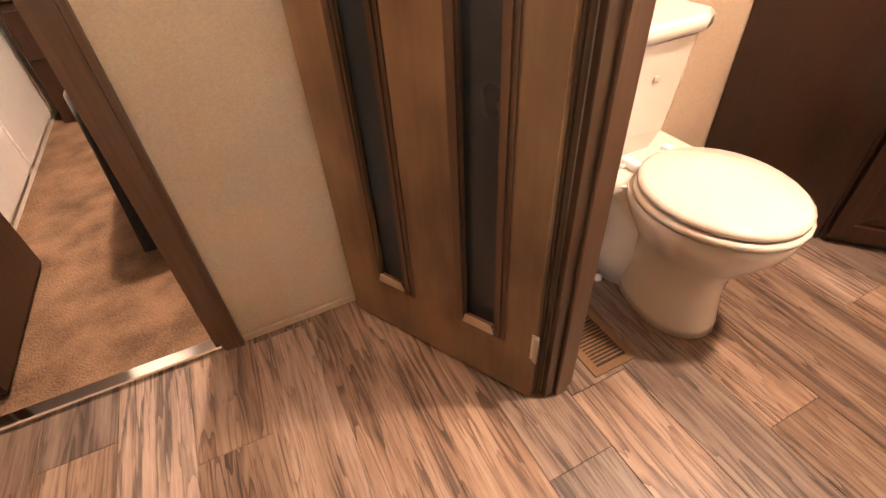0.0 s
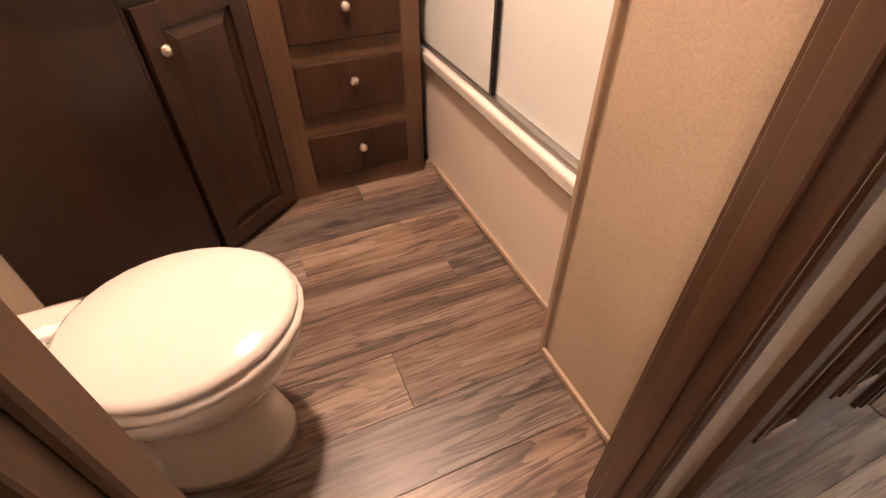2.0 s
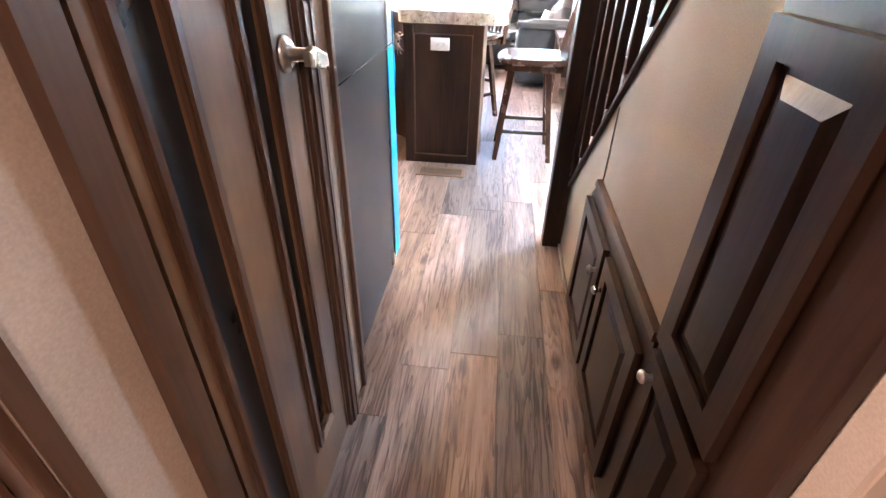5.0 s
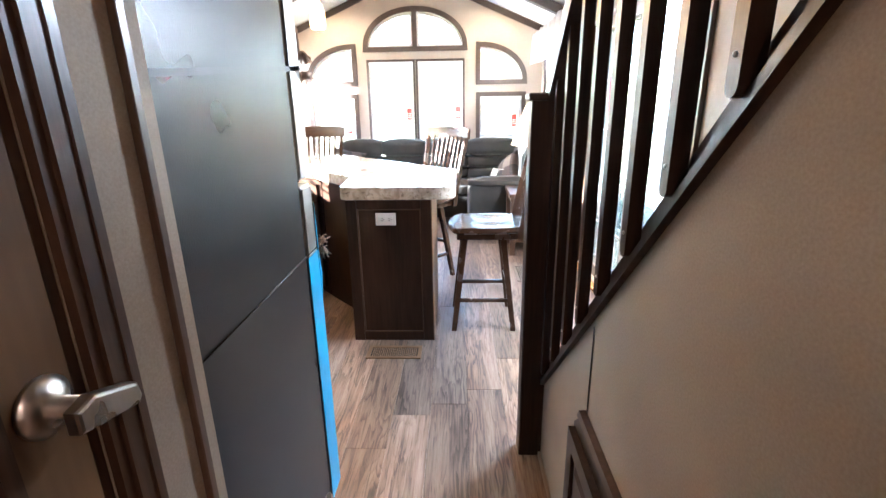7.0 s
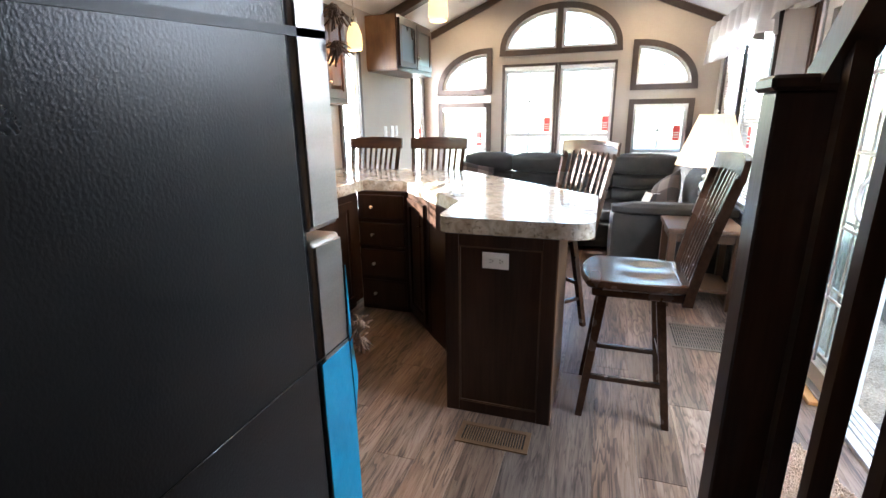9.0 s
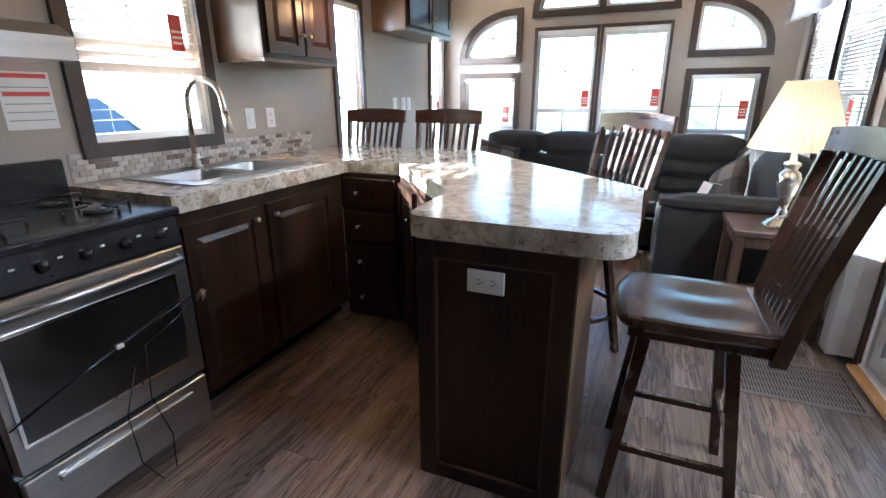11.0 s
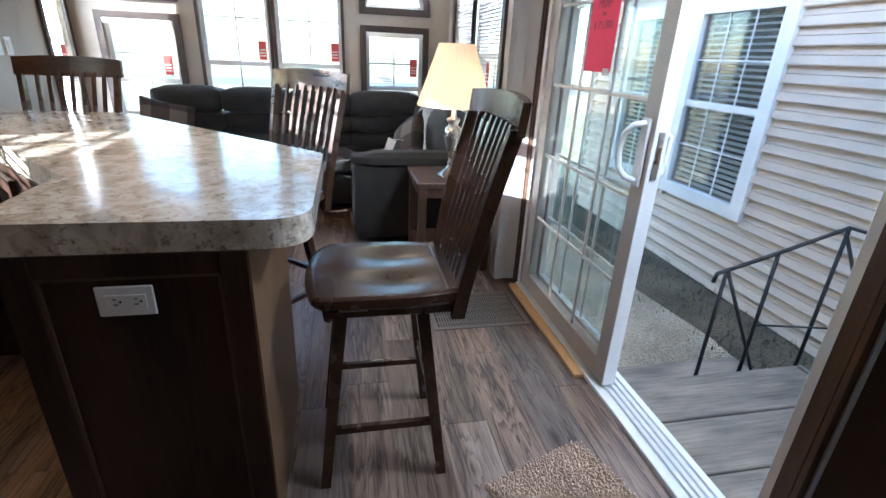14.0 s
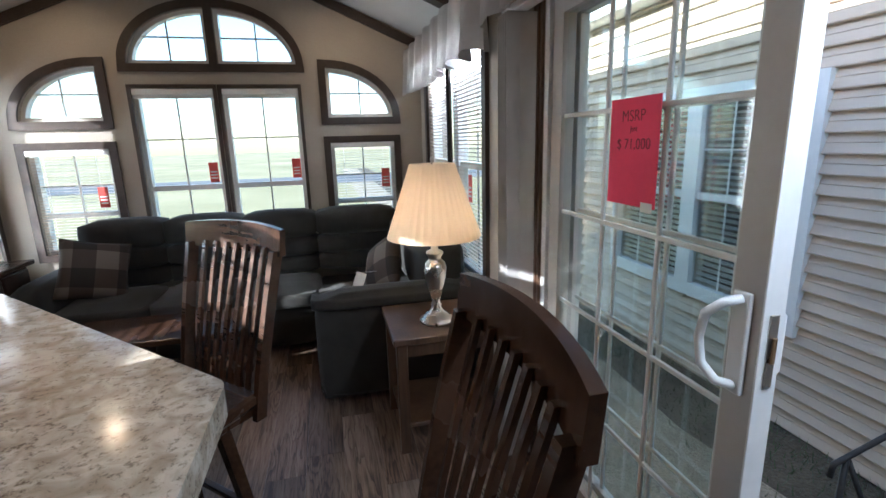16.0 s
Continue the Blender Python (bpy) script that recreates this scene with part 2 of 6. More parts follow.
SMOKEGLASS = surface("dark_grey_door_glass", (0.014, 0.016, 0.018), (0.022, 0.025, 0.028), (6, 6, 6), (120, 120, 120), 0.3, bump=0.1, depth=0.001)
BLUEFILM = surface("blue_protective_film", (0.02, 0.27, 0.50), (0.03, 0.34, 0.58), (12, 12, 12), (40, 40, 40), 0.35, bump=0.3, depth=0.004)
TWINE = surface("frayed_brown_twine", (0.19, 0.12, 0.08), (0.34, 0.23, 0.15), (60, 60, 60), (300, 300, 300), 0.9, bump=0.5)
BRONZE = surface("bronze_vent_steel", (0.14, 0.082, 0.040), (0.19, 0.115, 0.06), (8, 8, 8), (60, 60, 60), 0.4, metal=0.4, bump=0.05, depth=0.001)
# near-black colour for the shade in hollows and gaps
SHADEDARK = surface("hollow_shade_dark", (0.008, 0.007, 0.006), (0.014, 0.012, 0.01), rough=0.8, bump=0.0)
SOFA = cloth("charcoal_microfibre", (0.013, 0.0122, 0.011), (0.027, 0.025, 0.0225), 300)
SOFA.node_tree.nodes["Principled BSDF"].inputs["Sheen Weight"].default_value = 0.08
VALANCE = cloth("grey_valance_cloth", (0.48, 0.45, 0.415), (0.58, 0.545, 0.51), 500)
VANE = cloth("pale_grey_fabric_vane", (0.50, 0.48, 0.46), (0.56, 0.54, 0.52), 600)
BLINDSLAT = surface("tan_faux_wood_slat", (0.50, 0.42, 0.34), (0.56, 0.48, 0.40), (4, 4, 4), (30, 30, 30), 0.5, bump=0.05)
PINK = surface("pink_paper", (0.80, 0.035, 0.10), (0.85, 0.045, 0.12), (5, 5, 5), (60, 60, 60), 0.7, bump=0.05)
REDTAG = surface("red_card_tag", (0.55, 0.06, 0.05), (0.62, 0.08, 0.06), rough=0.6, bump=0.0)
INK = surface("dark_red_ink", (0.13, 0.006, 0.015), (0.16, 0.008, 0.02), rough=0.7, bump=0.0)
SIDING = surface("almond_vinyl_siding", (0.52, 0.425, 0.33), (0.58, 0.48, 0.38), (0.8, 0.8, 0.8), (6, 3, 60), 0.55, bump=0.15, depth=0.003)
SHINGLE = surface("grey_shingle", (0.10, 0.095, 0.09), (0.16, 0.15, 0.14), (4, 4, 4), (40, 40, 40), 0.9, bump=0.5)
DECKWOOD = surface("weathered_deck_board", (0.12, 0.098, 0.074), (0.29, 0.245, 0.19), (3, 9, 6), (5, 110, 40), 0.85, bump=0.5, per_object=0.12, depth=0.004)
IRON = surface("dark_steel_rail", (0.03, 0.028, 0.028), (0.05, 0.045, 0.042), rough=0.5, metal=0.6, bump=0.1)
GRAVEL = surface("pea_gravel_and_dirt", (0.22, 0.175, 0.115), (0.54, 0.45, 0.33), (2.5, 2.5, 2.5), (70, 70, 70), 0.95, bump=1.0, depth=0.03, streak=0.6)
GRASS = surface("dry_field_grass", (0.20, 0.18, 0.08), (0.38, 0.33, 0.19), (0.12, 0.12, 0.12), (12, 12, 12), 0.95, bump=0.6, depth=0.03)
ROADGREY = surface("asphalt_road", (0.10, 0.10, 0.105), (0.14, 0.14, 0.145), (0.5, 0.5, 0.5), (40, 40, 40), 0.85, bump=0.3)
PANE = glass("clear_window_glass")
DOORGLASS = glass("patio_door_glass", (0.90, 0.96, 0.94))
DOORGLASS.node_tree.nodes["Principled BSDF"].inputs["IOR"].default_value = 1.5
FROST = surface("frosted_shower_glass", (0.66, 0.69, 0.66), (0.70, 0.73, 0.70), (3, 3, 3), (60, 60, 60), 0.35, bump=0.1, depth=0.002)


def stone_laminate():
    m, t, b = principled("beige_granite_laminate")
    co = t.nodes.new("ShaderNodeTexCoord")
    n1 = t.nodes.new("ShaderNodeTexNoise")
    n1.inputs["Scale"].default_value, n1.inputs["Detail"].default_value, n1.inputs["Distortion"].default_value = 15, 7, 0.9
    n2 = t.nodes.new("ShaderNodeTexNoise")
    n2.inputs["Scale"].default_value, n2.inputs["Detail"].default_value, n2.inputs["Roughness"].default_value = 62, 6, 0.72
    for n in (n1, n2):
        t.links.new(co.outputs["Object"], n.inputs["Vector"])
    r1 = t.nodes.new("ShaderNodeValToRGB")
    e = r1.color_ramp.elements
    e[0].position, e[0].color = 0.34, (0.35, 0.285, 0.205, 1)
    e[1].position, e[1].color = 0.60, (0.63, 0.56, 0.455, 1)
    x = e.new(0.47)
    x.color = (0.49, 0.42, 0.325, 1)
    t.links.new(n1.outputs["Fac"], r1.inputs[0])
    r2 = t.nodes.new("ShaderNodeValToRGB")
    r2.color_ramp.elements[0].position, r2.color_ramp.elements[0].color = 0.36, (0.20, 0.165, 0.135, 1)
    r2.color_ramp.elements[1].position, r2.color_ramp.elements[1].color = 0.47, (1, 1, 1, 1)
    t.links.new(n2.outputs["Fac"], r2.inputs[0])
    mx = t.nodes.new("ShaderNodeMix")
    mx.data_type, mx.blend_type = "RGBA", "MULTIPLY"
    mx.inputs[0].default_value = 0.75
    t.links.new(r1.outputs[0], mx.inputs[6])
    t.links.new(r2.outputs[0], mx.inputs[7])
    t.links.new(mx.outputs[2], b.inputs["Base Color"])
    b.inputs["Roughness"].default_value = 0.17
    b.inputs["Coat Weight"].default_value = 0.3
    b.inputs["Coat Roughness"].default_value = 0.1
    return m


LAMINATE = stone_laminate()


# ---- building helpers ----
def box(bm, a, b, bevel=0.0, segs=1):
    """A box from corner a to corner b, its edges rounded by bevel."""
    t = bm if not bevel else bmesh.new()
    (x0, y0, z0), (x1, y1, z1) = [[min(p, q) for p, q in zip(a, b)], [max(p, q) for p, q in zip(a, b)]]
    vs = [t.verts.new(p) for p in ((x0, y0, z0), (x1, y0, z0), (x1, y1, z0), (x0, y1, z0), (x0, y0, z1), (x1, y0, z1), (x1, y1, z1), (x0, y1, z1))]
    for f in ((3, 2, 1, 0), (4, 5, 6, 7), (0, 1, 5, 4), (1, 2, 6, 5), (2, 3, 7, 6), (3, 0, 4, 7)):
        t.faces.new([vs[i] for i in f])
    if bevel:
        bmesh.ops.bevel(t, geom=t.edges[:], offset=min(bevel, 0.45 * min(x1 - x0, y1 - y0, z1 - z0)), segments=segs, affect="EDGES", profile=0.5)
        merge(bm, t)
    return bm


def merge(bm, t, m=None):
    """Adds all of t to bm, moved by m; frees t."""
    made = {v: bm.verts.new(m @ v.co if m else v.co) for v in t.verts}
    for f in t.faces:
        g = bm.faces.new([made[v] for v in f.verts])
        g.smooth = f.smooth
    t.free()


def rod(bm, p, q, r0, r1=None, segs=12, caps=True):
    """A round bar from p to q."""
    p, q = Vector(p), Vector(q)
    r1 = r0 if r1 is None else r1
    turn = (q - p).to_track_quat("Z", "Y").to_matrix()
    rings = []
    for c, r in ((p, r0), (q, r1)):
        rings.append([bm.verts.new(c + turn @ Vector((r * math.cos(2 * math.pi * i / segs), r * math.sin(2 * math.pi * i / segs), 0))) for i in range(segs)])
    for i in range(segs):
        f = bm.faces.new((rings[0][i], rings[0][(i + 1) % segs], rings[1][(i + 1) % segs], rings[1][i]))
        f.smooth = True
    if caps:
        bm.faces.new(rings[0][::-1])
        bm.faces.new(rings[1])
    return bm


def tube(bm, pts, r, segs=10):
    """A round tube along points."""
    pts = [Vector(p) for p in pts]
    rings, up = [], None
    for i, p in enumerate(pts):
        d = (pts[min(i + 1, len(pts) - 1)] - pts[max(i - 1, 0)]).normalized()
        if up is None:
            up = d.orthogonal().normalized()
        up = (up - d * up.dot(d)).normalized()
        side = d.cross(up)
        rings.append([bm.verts.new(p + r * (math.cos(2 * math.pi * k / segs) * up + math.sin(2 * math.pi * k / segs) * side)) for k in range(segs)])
    for a, b in zip(rings, rings[1:]):
        for k in range(segs):
            f = bm.faces.new((a[k], a[(k + 1) % segs], b[(k + 1) % segs], b[k]))
            f.smooth = True
    bm.faces.new(rings[0][::-1])
    bm.faces.new(rings[-1])
    return bm


def lathe(bm, profile, at=(0, 0, 0), segs=24, squash=(1, 1)):
    """Turns a profile of (radius, height) about a vertical axis."""
    rings = []
    for r, z in profile:
        rings.append([bm.verts.new((at[0] + squash[0] * r * math.cos(2 * math.pi * i / segs), at[1] + squash[1] * r * math.sin(2 * math.pi * i / segs), at[2] + z)) for i in range(segs)])
    for a, b in zip(rings, rings[1:]):
        for i in range(segs):
            f = bm.faces.new((a[i], a[(i + 1) % segs], b[(i + 1) % segs], b[i]))
            f.smooth = True
    bm.faces.new(rings[0][::-1])
    bm.faces.new(rings[-1])
    return bm


def prism(bm, pts, z0, z1, put=None, bevel=0.0, segs=2):
    """A flat outline drawn up from z0 to z1; put lays (u, v, w) into the world."""
    t = bmesh.new()
    lo = [t.verts.new((u, v, z0)) for u, v in pts]
    hi = [t.verts.new((u, v, z1)) for u, v in pts]
    n = len(pts)
    t.faces.new(lo[::-1])
    top = t.faces.new(hi)
    for i in range(n):
        t.faces.new((lo[i], lo[(i + 1) % n], hi[(i + 1) % n], hi[i]))
    if bevel:
        bmesh.ops.bevel(t, geom=list(top.edges), offset=bevel, segments=segs, affect="EDGES", profile=0.5)
    if put:
        for v in t.verts:
            v.co = put(*v.co)
        bmesh.ops.recalc_face_normals(t, faces=t.faces[:])
    merge(bm, t)
    return bm


def sheet(bm, outline, holes, put, thick):
    """A slab with openings: outline and holes as (u, v) loops; put(u, v, w) lays it out, w from 0 to thick."""
    t = bmesh.new()
    edges = []
    for loop in (outline, *holes):
        vs = [t.verts.new((u, v, 0)) for u, v in loop]
        edges += [t.edges.new((vs[i], vs[(i + 1) % len(vs)])) for i in range(len(vs))]
    bmesh.ops.triangle_fill(t, use_beauty=True, use_dissolve=False, edges=edges)
    got = bmesh.ops.extrude_face_region(t, geom=t.faces[:])
    for v in got["geom"]:
        if isinstance(v, bmesh.types.BMVert):
            v.co.z = thick
    for v in t.verts:
        v.co = put(*v.co)
    bmesh.ops.recalc_face_normals(t, faces=t.faces[:])
    merge(bm, t)
    return bm


def rect(u0, v0, u1, v1):
    return [(u0, v0), (u1, v0), (u1, v1), (u0, v1)]


def part(name, bm, material, parent=None, label="", m=None):
    me = bpy.data.meshes.new(name)
    bm.to_mesh(me)
    bm.free()
    me.materials.append(material)
    ob = new(name, me)
    if m is not None:
        ob.matrix_basis = m
    if parent is not None:
        ob.parent = parent
    if label:
        tagged(ob, label)
    return ob


def thing(name, label, category, at=(0, 0, 0), turn=0, group=""):
    ob = new(name)
    ob.empty_display_size = 0.1
    ob.matrix_basis = pose(*at, 0, 0, turn)
    return tagged(ob, label, category, group)


def setting(name, bm, material, label, category):
    return tagged(part(name, bm, material), label, category, kind="structure")


def B():
    return bmesh.new()


on_x = lambda x: (lambda u, v, w: Vector((x + w, u, v)))
on_y = lambda y: (lambda u, v, w: Vector((u, y + w, v)))

# ---- structure ----
XL, XR, YG, YB, EAVE, RIDGE, XC = -2.05, 1.25, 6.75, -1.24, 2.32, 3.02, -0.40
HALL_L, HALL_R, LOFT = -0.27, 0.495, 2.10
WT = 0.085

bm = box(B(), (XL, YB, -0.06), (XR, YG, -0.006))
floor = setting("floor", bm, UNDERLAY, "brown weathered-oak vinyl plank floor with knots", "floor")
setting("bedroom_floor", box(B(), (XL, -4.2, -0.06), (XR + 0.1, YB - 0.03, 0.012)), CARPET, "brown cut-pile bedroom carpet", "carpet")


def arch(x0, x1, z0, h, n=18):
    """Half an ellipse standing on z0."""
    c, r = (x0 + x1) / 2, (x1 - x0) / 2
    return [(c + r * math.cos(math.pi * i / n), z0 + h * math.sin(math.pi * i / n)) for i in range(n + 1)]


def quarter(x_in, x_out, z0, h, foot, n=12):
    """A quarter ellipse, upright at x_in, low at x_out."""
    pts = [(x_in, z0), (x_out, z0)]
    for i in range(n + 1):
        a = math.pi / 2 * i / n
        pts.append((x_in + (x_out - x_in) * math.cos(a), z0 + foot + (h - foot) * math.sin(a)))
    return pts if x_out > x_in else pts[::-1]


CENTRE_L, CENTRE_R = (-1.02, -0.435), (-0.375, 0.215)
LOW_L, LOW_R = (-1.80, -1.235), (0.445, 0.995)
LOW_Z, MID_Z = (0.68, 1.49), (0.68, 1.94)
holes = [rect(LOW_L[0], LOW_Z[0], LOW_L[1], LOW_Z[1]), rect(LOW_R[0], LOW_Z[0], LOW_R[1], LOW_Z[1]),
         rect(CENTRE_L[0], MID_Z[0], CENTRE_L[1], MID_Z[1]), rect(CENTRE_R[0], MID_Z[0], CENTRE_R[1], MID_Z[1]),
         quarter(-0.435, -1.02, 2.12, 0.41, 0.0), quarter(-0.375, 0.215, 2.12, 0.41, 0.0),
         quarter(-1.235, -1.80, 1.70, 0.40, 0.0), quarter(0.445, 0.995, 1.70, 0.40, 0.0)]
gable = [(XL - 0.15, -0.7), (XR + 0.15, -0.7), (XR + 0.15, EAVE), (XC, RIDGE + 0.06), (XL - 0.15, EAVE)]
setting("wall_gable", sheet(B(), gable, holes, on_y(YG), 0.14), WALLGREY, "greige gable end wall with arched windows", "wall")

RW = (4.98, 6.42, 0.62, 2.02)
SD = (2.44, 4.27, 0.0, 2.03)
right = [(-4.2, -0.7), (YG, -0.7), (YG, EAVE + 0.12), (-4.2, EAVE + 0.12)]
setting("wall_right", sheet(B(), right, [rect(SD[0], SD[2] - 0.03, SD[1], SD[3]), rect(RW[0], RW[2], RW[1], RW[3])], on_x(XR), 0.15), WALLGREY, "greige side wall with patio door opening", "wall")
SINKW, NARW, FARW = (2.86, 3.47, 1.12, 1.98), (4.66, 4.99, 0.62, 1.98), (6.34, 6.66, 0.62, 1.98)
left_holes = [rect(w[0], w[2], w[1], w[3]) for w in (SINKW, NARW, FARW)]
setting("wall_left", sheet(B(), right, left_holes, on_x(XL - 0.15), 0.15), WALLGREY, "greige kitchen side wall with windows", "wall")
setting("wall_back", sheet(B(), [(XL, 0), (0.45, 0), (0.45, 2.0), (1.05, 2.0), (1.05, 0), (XR, 0), (XR, EAVE), (XL, EAVE)], [], on_y(YB - 0.1), 0.1), WALLPAPER, "tan textured wallboard with bedroom doorway", "wall")
BD, CD = (-0.685, -0.076), (0.115, 0.625)
setting("wall_hall", sheet(B(), [(YB, 0), (BD[0], 0), (BD[0], 2.0), (BD[1], 2.0), (BD[1], 0), (CD[0], 0), (CD[0], 2.0), (CD[1], 2.0), (CD[1], 0), (0.85, 0), (0.85, LOFT), (YB, LOFT)], [], on_x(HALL_L - WT), WT), WALLPAPER, "tan textured hall wallboard with two door openings", "wall")
setting("wall_kitchen_back", sheet(B(), rect(XL, 0, HALL_L - WT, LOFT), [], on_y(0.79), 0.06), WALLGREY, "greige wall behind the fridge", "wall")
bm = sheet(B(), rect(-0.70, 0, HALL_L - WT, LOFT), [], on_y(0.03), 0.05)
box(bm, (-0.70, 0.08, 0), (-0.65, 0.79, LOFT))
setting("wall_bath_stub", bm, WALLPAPER, "tan textured wallboard at the tub end", "wall")
slope = [(0.06, 0), (1.90, 0), (1.90, 0.25), (0.06, 2.06)]
setting("wall_stair", sheet(B(), slope, [], on_x(HALL_R), 0.05), WALLPAPER, "tan textured wallboard under the sloping stair", "wall")
bm = box(B(), (HALL_R, 0.01, 0), (XR, 0.06, LOFT))
setting("wall_stair_end", bm, WALLPAPER, "tan wallboard end of the stair enclosure", "wall")
setting("wall_bedroom_end", box(B(), (XL, -4.3, 0), (XR + 0.15, -4.2, EAVE + 0.7)), WALLPAPER, "tan bedroom end wall", "wall")

bm = box(B(), (XL, -4.2, LOFT), (HALL_R, 0.85, LOFT + 0.1))
box(bm, (HALL_R, -4.2, LOFT), (XR, 0.06, LOFT + 0.1))
setting("ceiling_hall", bm, CEILING, "white flat hall ceiling", "ceiling")


def roof_slab(x0, z0, x1, z1, lift, thick):
    bm = B()
    put = lambda u, v, w: Vector((u, w, v))
    prism(bm, [(x0, z0 + lift), (x1, z1 + lift), (x1, z1 + lift + thick), (x0, z0 + lift + thick)], -4.3, YG + 0.4, put)
    return bm


bm = roof_slab(XL - 0.25, EAVE - 0.085, XC, RIDGE, 0, 0.1)
t = roof_slab(XC, RIDGE, XR + 0.25, EAVE - 0.085, 0, 0.1)
merge(bm, t)
setting("ceiling_vault", bm, CEILING, "white vaulted ceiling", "ceiling")
bm = roof_slab(XL - 0.5, EAVE - 0.19, XC, RIDGE, 0.104, 0.04)
merge(bm, roof_slab(XC, RIDGE, XR + 0.5, EAVE - 0.19, 0.104, 0.04))
setting("roof", bm, SHINGLE, "grey shingle roof", "roof")


# dark trim where ceiling meets gable, and one dark beam across the vault
def rafter_trim(name, y0, y1, w):
    ob = thing(name, "dark brown wooden trim along the vaulted ceiling", "trim")
    ob["kind"] = "structure"
    for s in (-1, 1):
        bm = B()
        x1 = XL if s < 0 else XR
        prism(bm, [(XC, RIDGE), (x1, EAVE), (x1, EAVE - w), (XC, RIDGE - w)], y0, y1, lambda u, v, q: Vector((u, q, v)))
        part("trim_board", bm, TRIMWOOD, ob)
    return ob


rafter_trim("trim_gable", YG - 0.03, YG - 0.004, 0.075)
rafter_trim("trim_beam", 5.45, 5.55, 0.09)


# ---- windows ----
def hung_window(name, put, u0, u1, v0, v1, wall, cols, rows, rail=None, label="", trim=0.062, turn_in=-1):
    """A white vinyl window in a brown frame: casing on the room side, sash, grid and glass."""
    ob = tagged(new(name), label or "white vinyl window with brown wooden casing", "window", kind="structure")
    k = turn_in
    bm = B()
    sheet(bm, rect(u0 - trim, v0 - trim, u1 + trim, v1 + trim), [rect(u0, v0, u1, v1)], lambda a, b, w: put(a, b, k * (0.003 + w)), 0.022)
    part("casing", bm, TRIMWOOD, ob, "dark brown wooden casing")
    bm = B()
    f = 0.032
    sheet(bm, rect(u0, v0, u1, v1), [rect(u0 + f, v0 + f, u1 - f, v1 - f)], lambda a, b, w: put(a, b, 0.03 + w), 0.07)
    part("sash_frame", bm, VINYLWHITE, ob)
    if rail:
        bm = B()
        sheet(bm, rect(u0 + f, rail - 0.02, u1 - f, rail + 0.02), [], lambda a, b, w: put(a, b, 0.04 + w), 0.045)
        part("meeting_rail", bm, VINYLWHITE, ob)
    for i in range(1, cols):
        c = u0 + f + (u1 - u0 - 2 * f) * i / cols
        bm = B()
        sheet(bm, rect(c - 0.006, v0 + f, c + 0.006, v1 - f), [], lambda a, b, w: put(a, b, 0.062 + w), 0.012)
        part("muntin", bm, VINYLWHITE, ob)
    for r in rows:
        bm = B()
        sheet(bm, rect(u0 + f, r - 0.006, u1 - f, r + 0.006), [], lambda a, b, w: put(a, b, 0.063 + w), 0.010)
        part("muntin", bm, VINYLWHITE, ob)
    bm = B()
    sheet(bm, rect(u0 + f, v0 + f, u1 - f, v1 - f), [], lambda a, b, w: put(a, b, 0.066 + w), 0.004)
    g = part("pane", bm, PANE, ob)
    g.visible_shadow = False
    return ob


def loop_in(pts, d):
    """The loop shrunk towards its inside by about d."""
    n, out = len(pts), []
    area = sum(pts[i][0] * pts[(i + 1) % n][1] - pts[(i + 1) % n][0] * pts[i][1] for i in range(n))
    s = 1 if area > 0 else -1
    for i in range(n):
        p, a, b = Vector(pts[i]), Vector(pts[i - 1]), Vector(pts[(i + 1) % n])
        e1, e2 = (p - a), (b - p)
        e1 = e1.normalized() if e1.length > 1e-6 else e2.normalized()
        e2 = e2.normalized() if e2.length > 1e-6 else e1
        n1, n2 = Vector((-e1.y, e1.x)) * s, Vector((-e2.y, e2.x)) * s
        m = (n1 + n2)
        m = m.normalized() if m.length > 1e-6 else n1
        out.append(tuple(p + m * d / max(m.dot(n1), 0.4)))
    return out


def arched_window(name, x_in, x_out, z0, h, label, lift=0.003):
    ob = tagged(new(name), label, "window", kind="structure")
    q = quarter(x_in, x_out, z0, h, 0.0)
    clean = [p for i, p in enumerate(q) if i == 0 or (Vector(p) - Vector(q[i - 1])).length > 1e-4]
    if (Vector(clean[0]) - Vector(clean[-1])).length < 1e-4:
        clean.pop()
    put = on_y(YG)
    bm = B()
    sheet(bm, loop_in(clean, -0.06), [clean], lambda a, b, w: put(a, b, -lift - w), 0.022)
    part("casing", bm, TRIMWOOD, ob, "dark brown curved casing")
    bm = B()
    inner = loop_in(clean, 0.03)
    sheet(bm, clean, [inner], lambda a, b, w: put(a, b, 0.03 + w), 0.07)
    part("sash_frame", bm, VINYLWHITE, ob)
    zm = z0 + 0.5 * h
    xm = x_in + (x_out - x_in) * 0.5
    xr = x_in + (x_out - x_in) * 0.84
    bm = B()
    sheet(bm, rect(min(x_in, xr), zm - 0.006, max(x_in, xr), zm + 0.006), [], lambda a, b, w: put(a, b, 0.062 + w), 0.011)
    part("muntin", bm, VINYLWHITE, ob)
    bm = B()
    sheet(bm, rect(xm - 0.006, z0, xm + 0.006, z0 + 0.85 * h), [], lambda a, b, w: put(a, b, 0.061 + w), 0.011)
    part("muntin", bm, VINYLWHITE, ob)
    bm = B()
    sheet(bm, inner, [], lambda a, b, w: put(a, b, 0.066 + w), 0.004)
    part("pane", bm, PANE, ob).visible_shadow = False
    return ob


